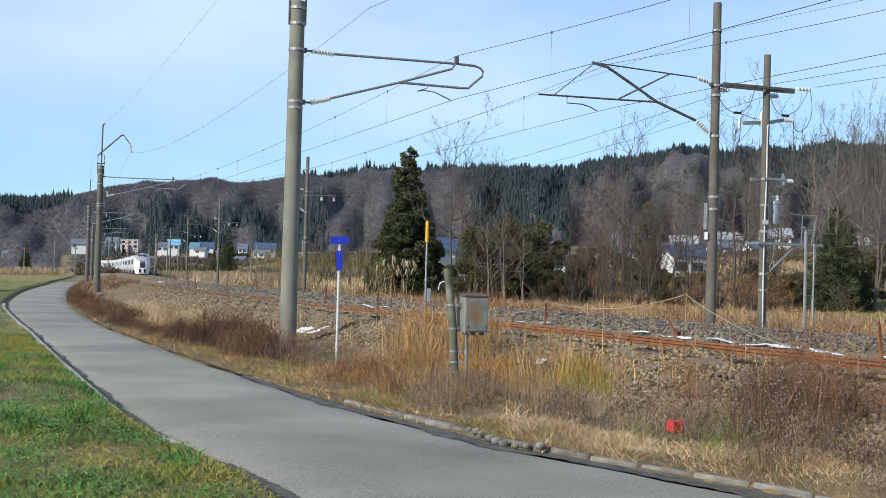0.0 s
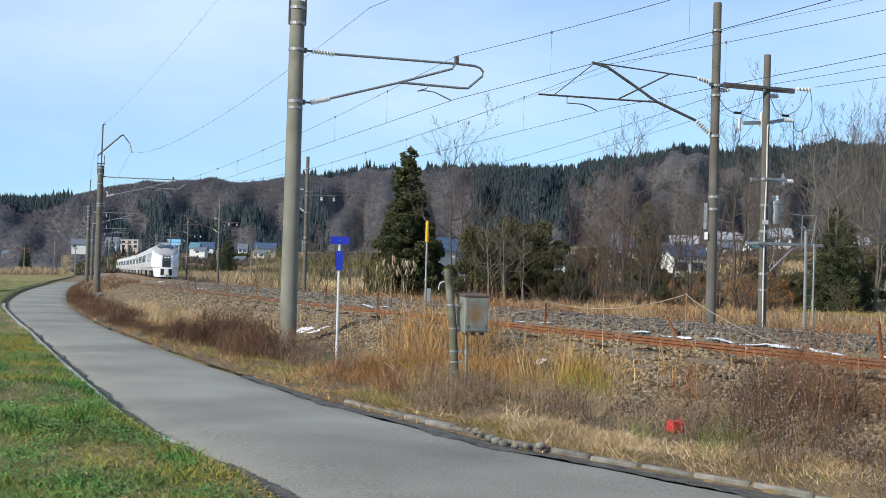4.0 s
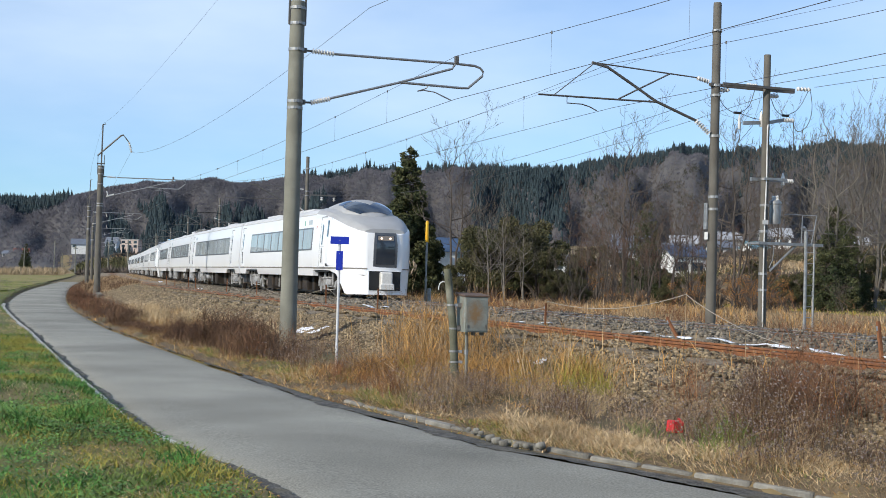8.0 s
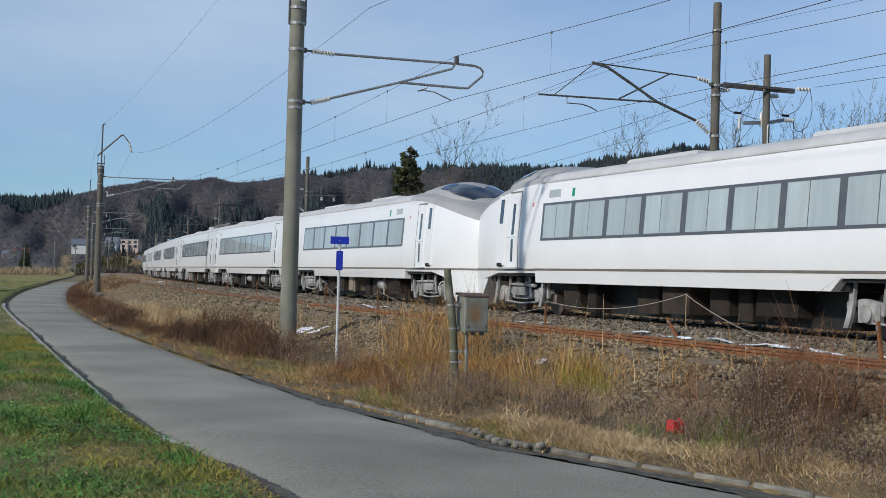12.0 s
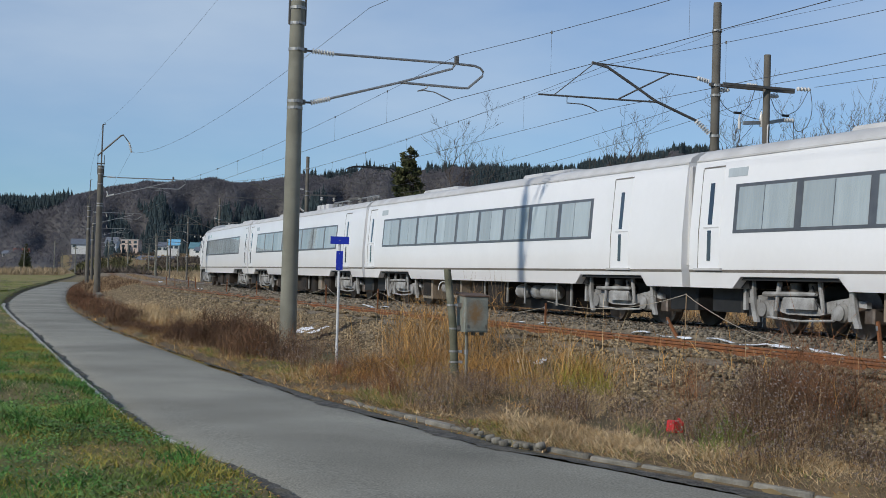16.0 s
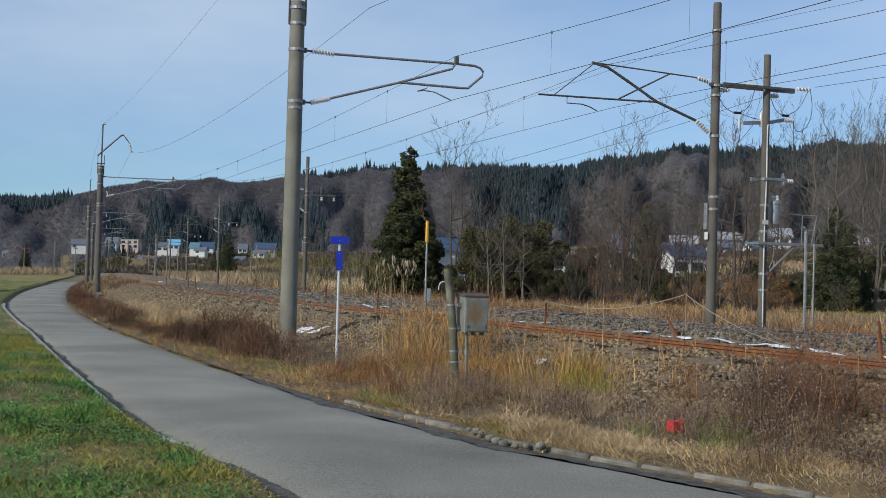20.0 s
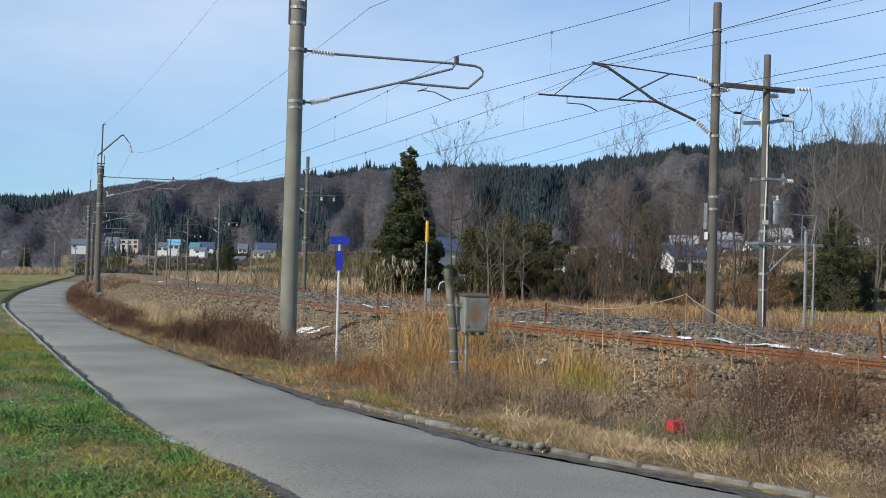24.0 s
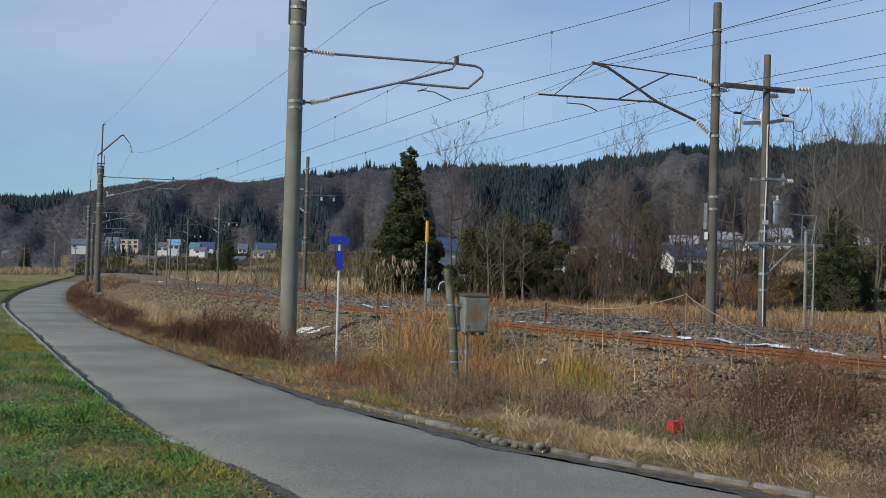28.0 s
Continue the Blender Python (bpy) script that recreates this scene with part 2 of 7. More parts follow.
bloom(M_BOXDOOR, (-0.02, -0.17, 0.76), 0.17, (0.22, 0.12, 0.04))
M_ROPE = mat("pale_rope", (0.36, 0.32, 0.26), (0.27, 0.24, 0.19), 20, 0.9, 0.2)
M_SNOW = mat("old_snow", (0.82, 0.85, 0.90), (0.70, 0.73, 0.80), 9, 0.6, 0.4)
M_DRY = mat("dry_grass", (0.315, 0.152, 0.040), (0.465, 0.275, 0.088), 1.2, 0.9, 0.0, island=0.6)
M_STRAW = mat("straw_stalks", (0.43, 0.31, 0.165), (0.57, 0.43, 0.255), 1.2, 0.9, 0.0, island=0.5)
M_PLUME = mat("seed_plumes", (0.27, 0.205, 0.135), (0.34, 0.265, 0.18), 3, 0.95, 0.0, island=0.3)
M_WEED = mat("dead_weed_stems", (0.075, 0.038, 0.021), (0.155, 0.086, 0.044), 1.2, 0.9, 0.0, island=0.55)
M_SEED = mat("grey_seed_heads", (0.20, 0.16, 0.14), (0.30, 0.245, 0.22), 3, 0.95, 0.0, island=0.4)
M_TANSTEM = mat("tan_dead_stems", (0.27, 0.18, 0.095), (0.38, 0.265, 0.15), 1.2, 0.9, 0.0, island=0.55)
M_EDGE = mat("pale_edging", (0.52, 0.51, 0.47), (0.38, 0.37, 0.33), 4, 0.9, 0.3, thing=0.15, stain=(0.2, 0.19, 0.15), amount=0.6)
M_GRASS = mat("winter_grass", (0.10, 0.175, 0.028), (0.235, 0.245, 0.055), 0.5, 0.85, 0.0, island=0.45, stain=(0.30, 0.22, 0.06), amount=0.5)
M_BARK = mat("bare_bark", (0.062, 0.049, 0.040), (0.105, 0.085, 0.070), 1.5, 0.95, 0.3, island=0.25)
M_PALEBARK = mat("pale_bark", (0.18, 0.158, 0.13), (0.12, 0.104, 0.085), 1.5, 0.95, 0.3, island=0.25)
M_TWIGPALE = mat("pale_twigs", (0.145, 0.122, 0.096), (0.095, 0.081, 0.064), 0.5, 0.95, 0.0, island=0.35)
M_TWIGRUST = mat("rusty_twigs", (0.128, 0.068, 0.042), (0.078, 0.046, 0.032), 0.5, 0.95, 0.0, island=0.45)
M_TWIGGREEN = mat("yellow_green_twigs", (0.22, 0.185, 0.075), (0.15, 0.125, 0.06), 0.5, 0.95, 0.0, island=0.4)
M_TWIG = mat("bare_twigs", (0.082, 0.065, 0.050), (0.125, 0.099, 0.077), 0.5, 0.95, 0.0, island=0.4)
M_NEEDLE = mat("cedar_needles", (0.030, 0.044, 0.014), (0.080, 0.080, 0.026), 0.5, 0.85, 0.0, island=0.5)
M_SHRUB = mat("evergreen_leaves", (0.048, 0.052, 0.017), (0.095, 0.082, 0.032), 0.6, 0.85, 0.0, island=0.5)
M_RUSSET = mat("russet_leaves", (0.21, 0.095, 0.03), (0.30, 0.15, 0.045), 0.8, 0.9, 0.0, island=0.5)
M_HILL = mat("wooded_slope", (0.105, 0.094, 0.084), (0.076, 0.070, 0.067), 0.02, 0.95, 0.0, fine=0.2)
# Ridge crowns and conifers: the blue of distance haze is mixed into both colours.
M_CROWN = mat("hazed_bare_wood_crowns", (0.132, 0.123, 0.134), (0.090, 0.087, 0.101), 0.012, 0.95, 0.0, island=0.14, fine=0.25)
M_CONIFER = mat("hazed_far_conifers", (0.013, 0.026, 0.031), (0.028, 0.043, 0.046), 0.05, 0.95, 0.3, island=0.4, fine=1.5)
M_REED = mat("beige_reeds", (0.27, 0.20, 0.12), (0.36, 0.275, 0.17), 0.2, 0.95, 0.0, island=0.3)
M_REDWEED = mat("reddish_dead_weeds", (0.15, 0.060, 0.026), (0.23, 0.105, 0.046), 1.2, 0.9, 0.0, island=0.5)



# ---- mesh tools ----
class Shape:
    """Collects vertices and faces for one mesh."""

    def __init__(self):
        self.v, self.f = [], []

    def add(self, verts, faces):
        k = len(self.v)
        self.v += [tuple(map(float, q)) for q in verts]
        self.f += [tuple(i + k for i in q) for q in faces]
        return self

    def box(self, x0, x1, y0, y1, z0, z1, b=0.0):
        """A box, with its upright and top edges cut by b."""
        if not b:
            vs = [(x, y, z) for z in (z0, z1) for x, y in ((x0, y0), (x1, y0), (x1, y1), (x0, y1))]
            return self.add(vs, [(3, 2, 1, 0), (4, 5, 6, 7), (0, 1, 5, 4), (1, 2, 6, 5), (2, 3, 7, 6), (3, 0, 4, 7)])
        ring = lambda e: [(x0 + b + e, y0 + e), (x1 - b - e, y0 + e), (x1 - e, y0 + b + e), (x1 - e, y1 - b - e), (x1 - b - e, y1 - e), (x0 + b + e, y1 - e), (x0 + e, y1 - b - e), (x0 + e, y0 + b + e)]
        return self.loft([[(x, y, z0) for x, y in ring(0)], [(x, y, z1 - b) for x, y in ring(0)], [(x, y, z1) for x, y in ring(b * 0.7)]], True)

    def loft(self, rings, closed=True, caps=True):
        n, m = len(rings[0]), len(rings)
        fs = []
        for i in range(m - 1):
            for j in range(n if closed else n - 1):
                k = (j + 1) % n
                fs.append((i * n + j, i * n + k, (i + 1) * n + k, (i + 1) * n + j))
        if caps and closed:
            fs += [tuple(reversed(range(n))), tuple(range((m - 1) * n, m * n))]
        return self.add([q for r in rings for q in r], fs)

    def tube(self, pts, r, n=6, r1=None):
        """A round bar along points, tapering from r to r1."""
        pts = [Vector(q) for q in pts]
        r1 = r if r1 is None else r1
        rings = []
        for i, q in enumerate(pts):
            d = (pts[min(i + 1, len(pts) - 1)] - pts[max(i - 1, 0)]).normalized()
            u = d.cross(Vector((0, 0, 1)) if abs(d.z) < 0.95 else Vector((1, 0, 0))).normalized()
            w = d.cross(u)
            rr = r + (r1 - r) * i / max(1, len(pts) - 1)
            rings.append([q + rr * (math.cos(2 * math.pi * k / n) * u + math.sin(2 * math.pi * k / n) * w) for k in range(n)])
        return self.loft(rings, True)

    def spin(self, profile, n=12, at=(0, 0, 0), axis="z"):
        """Turns (radius, height) pairs round an axis."""
        rings = []
        for r, h in profile:
            ring = []
            for k in range(n):
                c, s = r * math.cos(2 * math.pi * k / n), r * math.sin(2 * math.pi * k / n)
                q = {"z": (c, s, h), "x": (h, c, s), "y": (s, h, c)}[axis]
                ring.append((q[0] + at[0], q[1] + at[1], q[2] + at[2]))
            rings.append(ring)
        return self.loft(rings, True)

    def mesh(self, name, smooth=False):
        me = bpy.data.meshes.new(name)
        me.from_pydata(self.v, [], self.f)
        if smooth:
            me.polygons.foreach_set("use_smooth", [True] * len(me.polygons))
            me.set_sharp_from_angle(angle=radians(35))
        me.update()
        return me


def part(name, shape, material, parent=None, label="", smooth=False, m=None):
    """Links a shape (or a ready mesh) as one mesh object under a thing or a part."""
    me = shape.mesh(name, smooth) if isinstance(shape, Shape) else shape
    if not me.materials:
        me.materials.append(material)
    ob = new(name, me)
    ob.parent = parent
    if m is not None:
        ob.matrix_basis = m
    if label:
        ob["label"] = label
    return ob


def thing(name, label, category, group="", m=None, kind=""):
    ob = new(name)
    ob.empty_display_size = 0.3
    if m is not None:
        ob.matrix_basis = m
    return tagged(ob, label, category, group, kind)


def big_mesh(name, verts, faces, material):
    """A mesh from arrays: verts (n, 3), faces (m, k)."""
    me = bpy.data.meshes.new(name)
    k = faces.shape[1]
    me.vertices.add(len(verts))
    me.vertices.foreach_set("co", np.ascontiguousarray(verts, np.float32).ravel())
    me.loops.add(faces.size)
    me.loops.foreach_set("vertex_index", np.ascontiguousarray(faces, np.int32).ravel())
    me.polygons.add(len(faces))
    me.polygons.foreach_set("loop_start", np.arange(0, faces.size, k, dtype=np.int32))
    me.polygons.foreach_set("loop_total", np.full(len(faces), k, np.int32))
    me.materials.append(material)
    me.update(calc_edges=True)
    me.validate()
    return me


def scatter(base_v, base_f, pos, scale, spin, tilt=None):
    """Copies of a small shape at many places, joined: pos (n,3), scale (n,3), spin (n,)."""
    c, s = np.cos(spin)[:, None], np.sin(spin)[:, None]
    v = base_v[None] * scale[:, None, :]
    x, y = v[..., 0] * c - v[..., 1] * s, v[..., 0] * s + v[..., 1] * c
    z = v[..., 2]
    if tilt is not None:
        x = x + z * tilt[:, :1]
        y = y + z * tilt[:, 1:]
    v = np.stack([x, y, z], -1) + pos[:, None, :]
    f = base_f[None] + (np.arange(len(pos)) * len(base_v))[:, None, None]
    return v.reshape(-1, 3), f.reshape(-1, base_f.shape[1])


def blades(pos, height, width, lean, rng, segs=3):
    """Bent tapering strips as triangles: pos (n,3), height, width, lean (n,)."""
    n = len(pos)
    a, face = rng.uniform(0, 6.283, n), rng.uniform(0, 6.283, n)
    rows = []
    for i in range(segs + 1):
        t = i / segs
        off = lean * height * t ** 1.8
        c = np.stack([pos[:, 0] + np.cos(a) * off, pos[:, 1] + np.sin(a) * off, pos[:, 2] + height * t * np.sqrt(np.clip(1 - 0.35 * (lean * t) ** 2, 0.2, 1))], -1)
        w = width * (1 - t) ** 0.7 * 0.5 + 0.0006
        side = np.stack([np.cos(face) * w, np.sin(face) * w, 0 * w], -1)
        rows += [c - side, c + side]
    v = np.stack(rows, 1)
    k = 2 * (segs + 1)
    q = []
    for i in range(segs):
        q += [(2 * i, 2 * i + 1, 2 * i + 3), (2 * i, 2 * i + 3, 2 * i + 2)]
    f = np.array(q)[None] + (np.arange(n) * k)[:, None, None]
    return v.reshape(-1, 3), f.reshape(-1, 3)


def ball(sub):
    bm = bmesh.new()
    bmesh.ops.create_icosphere(bm, subdivisions=sub, radius=1.0)
    v = np.array([q.co for q in bm.verts])
    f = np.array([[q.index for q in g.verts] for g in bm.faces])
    bm.free()
    return v, f


def stuff(name, me, label, category):
    return tagged(new(name, me), label, category, kind="stuff")


RNG = np.random.default_rng(7)


# ---- ground, road, ballast ----
def steps(*runs):
    """Joined even steps: (start, end, step), ..."""
    out = []
    for a, b, h in runs:
        out += list(np.arange(a, b, h))
    return np.array(out + [runs[-1][1]])


def sheet(name, ss, ds, height, material, lift=0.0):
    s, d = np.meshgrid(ss, ds, indexing="ij")
    x, y = at(s, d)
    z = height(s, d) + lift
    v = np.stack([x, y, z], -1).reshape(-1, 3)
    i = np.arange(len(ss) - 1)[:, None] * len(ds) + np.arange(len(ds) - 1)[None]
    f = np.stack([i, i + 1, i + 1 + len(ds), i + len(ds)], -1).reshape(-1, 4)
    me = big_mesh(name, v, f, material)
    me.polygons.foreach_set("use_smooth", [True] * len(me.polygons))
    return me


GS = steps((-3000, -500, 250), (-500, -100, 5), (-100, -30, 1), (-30, 24, 0.3), (24, 80, 2), (80, 3000, 200))
GD = steps((-2500, -500, 200), (-500, -60, 10), (-60, -8, 1.5), (-8, -3, 0.5), (-3, 6, 0.6), (6, 14, 0.2), (14, 30, 1.0), (30, 100, 10), (100, 2500, 200))
tagged(new("ground", sheet("ground", GS, GD, ground_z, M_SOIL)), "dry winter farmland with brown and greenish patches", "ground", kind="structure")


def road_sheet():
    ss = steps((-135, -30, 1.0), (-30, 24, 0.4), (24, 40, 1.0))
    w = np.linspace(0, 1, 13)
    r, f = road_edges(ss)
    rag = 0.05 * np.sin(ss * 2.3) + 0.04 * np.sin(ss * 5.1 + 1)
    s, t = np.meshgrid(ss, w, indexing="ij")
    d = (r + rag * 0.4)[:, None] * (1 - t) + (f + rag)[:, None] * t
    x, y = at(s, d)
    z = ROAD_Z + 0.035 * (1 - (2 * t - 1) ** 2)
    z[:, 0] -= 0.06
    z[:, -1] -= 0.06
    v = np.stack([x, y, z], -1).reshape(-1, 3)
    n = len(w)
    i = np.arange(len(ss) - 1)[:, None] * n + np.arange(n - 1)[None]
    me = big_mesh("road", v, np.stack([i, i + 1, i + 1 + n, i + n], -1).reshape(-1, 4), M_ASPHALT)
    me.polygons.foreach_set("use_smooth", [True] * len(me.polygons))
    return me


lane = tagged(new("road", road_sheet()), "narrow grey asphalt lane with worn ragged edges", "road", kind="structure")



def road_crack(s, t, length, side, seed):
    """A thin tar-dark crack wandering over the lane: t is the place across it, 0 to 1."""
    g = random.Random(seed)
    lower, upper = [], []
    n = 14
    for i in range(n + 1):
        q = s + length * i / n
        r, f = road_edges(q)
        tt = t + side * i / n + g.uniform(-0.008, 0.008)
        d, w = float(r + (f - r) * tt), 0.002 + 0.003 * g.random()
        z = ROAD_Z + 0.035 * (1 - (2 * tt - 1) ** 2) + 0.004
        lower.append((*map(float, at(q, d - w)), z))
        upper.append((*map(float, at(q + g.uniform(-0.01, 0.01), d + w)), z))
    return part("crack", Shape().loft([lower, upper], False), M_DARKSTEEL, lane)


for row in ((-24, 0.3, 4.0, 0.1, 1), (-9, 0.62, 3.0, -0.05, 2), (1.5, 0.48, 0.8, 0.3, 6), (-16, 0.5, 1.0, 0.35, 7)):
    road_crack(*row)

kerb_line = tagged(new("kerb"), "row of weathered concrete kerb stones along the lane", "kerb", kind="structure")
kerb_stone = Shape().box(-0.297, 0.297, -0.05, 0.05, -0.15, 0.035, 0.016).mesh("kerb_stone")
edge_stone = Shape().box(-0.297, 0.297, -0.075, 0.075, -0.15, 0.02, 0.012).mesh("edge_stone")
for k in range(32):
    s = 4.7 + 0.6 * k
    d = float(road_edges(s)[0]) - 0.12 + random.uniform(-0.012, 0.012)
    d1 = float(road_edges(s + 0.3)[0]) - float(road_edges(s - 0.3)[0])
    x, y = at(s, d)
    part("kerb_stone", kerb_stone, M_KERB, kerb_line, m=pose(x, y, ROAD_Z + 0.015 + random.uniform(-0.012, 0.012), random.uniform(-2, 2), 0, heading(s) - math.degrees(math.atan(d1 / 0.6)) + random.uniform(-1, 1)))
for k in range(78):
    s = -38.0 + 0.6 * k
    d = float(road_edges(s)[1]) + 0.09
    d1 = float(road_edges(s + 0.3)[1]) - float(road_edges(s - 0.3)[1])
    x, y = at(s, d)
    part("edge_stone", edge_stone, M_EDGE, kerb_line, m=pose(x, y, ROAD_Z + 0.055 + random.uniform(-0.01, 0.01), 0, 0, heading(s) - math.degrees(math.atan(d1 / 0.6))))

# ---- tracks ----
BED_S = steps((-480, -80, 4), (-80, 30, 0.5), (30, 480, 6))
BED_D = np.array((-3.2, -2.6, -1.9, -1.45, -0.9, -0.4, 0, 0.4, 0.9, 1.5, 2.2, 3.1, 3.25, 3.45, 4.34, 5.2, 5.35, 5.95, 6.3, 6.7, 7.1, 7.5))


def bed_z(s, d):
    z = np.interp(d, (-3.2, -2.1, -1.6, 5.85, 6.2, 7.1, 7.5), (-0.62, -0.28, -0.19, -0.19, -0.26, -0.60, -0.80))
    full = np.interp(s, (-14, -4, 3, 9), (0.10, 0.095, 0.088, 0.085))
    z = z + np.where(np.abs(d - NEAR) < 0.5, full * 1.2 - 0.03, 0) + np.where((np.abs(d - NEAR) >= 0.5) & (np.abs(d - NEAR) < 1.2), full, np.where((d > 1.2) & (d < 3.4), 0.17, np.where((d > -1.5) & (d < 1.3), 0.14, 0.0)))
    return z + 0.018 * np.sin(s * 5.3 + d * 7) + 0.02 * np.sin(d * 11 - s * 3.1)


tagged(new("ballast_bed", sheet("ballast_bed", BED_S, BED_D, bed_z, M_BALLAST)), "sloping bed of brownish crushed ballast under two tracks", "ballast", kind="structure")


def rail_run(d, lo, hi, drop=0.0):
    prof = [(-0.062, -0.150), (0.062, -0.150), (0.062, -0.138), (0.012, -0.122), (0.012, -0.038), (0.033, -0.028), (0.033, -0.004), (0.026, 0.0), (-0.026, 0.0), (-0.033, -0.004), (-0.033, -0.028), (-0.012, -0.038), (-0.012, -0.122), (-0.062, -0.138)]
    return Shape().loft([[(*map(float, at(s, d + a)), z - drop) for a, z in prof] for s in steps((lo, -80, 6), (-80, 30, 2), (30, hi, 6))])


sleeper = Shape().loft([[(x, y * k, z) for x, z, k in ((-0.11, -0.30, 1), (0.11, -0.30, 1), (0.085, -0.152, 0.97), (-0.085, -0.152, 0.97))] for y in (-1.0, -0.4, 0.4, 1.0)]).mesh("sleeper")
for name, d0, label in (("far_track", 0.0, "railway track with polished rails used by the train"), ("near_track", NEAR, "rusty unused-looking railway track nearer the lane")):
    track = tagged(new("railway_track"), label, "railway track", kind="structure")
    for side in (-1, 1):
        off = d0 + side * (GAUGE / 2 + 0.033)
        part("rail", rail_run(off, -480, 480, 0.045 if d0 and side < 0 else 0.0), M_RUST if d0 else M_OLDRUST, track, "rust-brown steel rail")
        if not d0:
            run = Shape()
            run.loft([[(*map(float, at(s, off + a)), z) for a, z in ((-0.022, 0.0015), (0.022, 0.0015), (0.018, 0.004), (-0.018, 0.004))] for s in steps((-480, -80, 6), (-80, 30, 2), (30, 480, 6))])
            part("rail_head", run, M_RAILTOP, track, "polished running surface")
    for k in range(118):
        s = -52 + 0.6 * k
        x, y = at(s, d0)
        part("sleeper", sleeper, M_SLEEPER, track, m=pose(x, y, -0.004, 0, 0, heading(s)))

# loose stones over the bed
cube_v = np.array([(x, y, z) for z in (-1, 1) for x, y in ((-1, -1), (1, -1), (1, 1), (-1, 1))], float) * 0.7
cube_v += RNG.uniform(-0.35, 0.35, cube_v.shape)
cube_f = np.array([(3, 2, 1), (3, 1, 0), (4, 5, 6), (4, 6, 7), (0, 1, 5), (0, 5, 4), (1, 2, 6), (1, 6, 5), (2, 3, 7), (2, 7, 6), (3, 0, 4), (3, 4, 7)])


def stones(n, lo, hi, d0, d1, size, name, material=M_STONE):
    s, d = RNG.uniform(lo, hi, n), RNG.uniform(d0, d1, n)
    keep = np.ones(n, bool)
    for c in (0, NEAR):
        for side in (-1, 1):
            keep &= np.abs(d - c - side * 0.566) > 0.07
    s, d = s[keep], d[keep]
    n = len(s)
    x, y = at(s, d)
    k = RNG.uniform(0.5, 1.25, (n, 1)) * size * RNG.uniform(0.7, 1.2, (n, 3))
    z = np.maximum(bed_z(s, d), ground_z(s, d)) + k[:, 2] * 0.25
    v, f = scatter(cube_v, cube_f, np.stack([x, y, z], -1), k, RNG.uniform(0, 6.28, n), RNG.uniform(-0.5, 0.5, (n, 2)))
    stuff(name, big_mesh(name, v, f, material), "brown-grey crushed stone ballast beside and between the rails", "ballast stones")


stones(46000, -14, 16, 4.95, 7.8, 0.027, "ballast_stones")
stones(6000, -14, 16, 3.75, 4.95, 0.022, "ballast_stones")
stones(20000, -14, 14, -2.4, 3.7, 0.030, "ballast_stones", M_GREYSTONE)
stones(22000, -62, -14, 4.6, 7.8, 0.040, "ballast_stones")
stones(8000, -62, -14, -2.0, 4.6, 0.042, "ballast_stones", M_GREYSTONE)


# ---- poles and wires ----
def insulator(shape, a, b, n=6, r=0.075):
    """A string of porcelain discs from a to b."""
    a, b = Vector(a), Vector(b)
    d = b - a
    rings, core = [], 0.03
    u = d.normalized().cross(Vector((0, 0, 1)) if abs(d.normalized().z) < 0.95 else Vector((1, 0, 0))).normalized()
    w = d.normalized().cross(u)
    prof = []
    for k in range(n):
        prof += [((k + 0.15) / n, core), ((k + 0.3) / n, r), ((k + 0.55) / n, r * 0.9), ((k + 0.7) / n, core)]
    for t, rr in [(0, core)] + prof + [(1, core)]:
        rings.append([a + d * t + rr * (math.cos(k * 0.6283) * u + math.sin(k * 0.6283) * w) for k in range(10)])
    shape.loft(rings)
    return shape


def concrete_pole(base_z, top_z, r0, r1, parent, n=20, material=M_CONC):
    h = top_z - base_z
    part("shaft", Shape().spin([(r0, base_z - 0.5), (r0, base_z), (r0 + (r1 - r0) * 0.5, base_z + h * 0.5), (r1, top_z - 0.02), (r1 * 0.9, top_z)], n), material, parent, "weathered grey concrete shaft", True)


def clamp(z, r, parent, ear=0.07):
    part("clamp_band", Shape().spin([(r - 0.01, z - 0.03), (r + 0.012, z - 0.03), (r + 0.012, z + 0.03), (r - 0.01, z + 0.03)], 16).box(-r - ear, -r + 0.005, -0.025, 0.025, z - 0.03, z + 0.03).box(r - 0.005, r + ear, -0.025, 0.025, z - 0.03, z + 0.03), M_STEEL, parent)


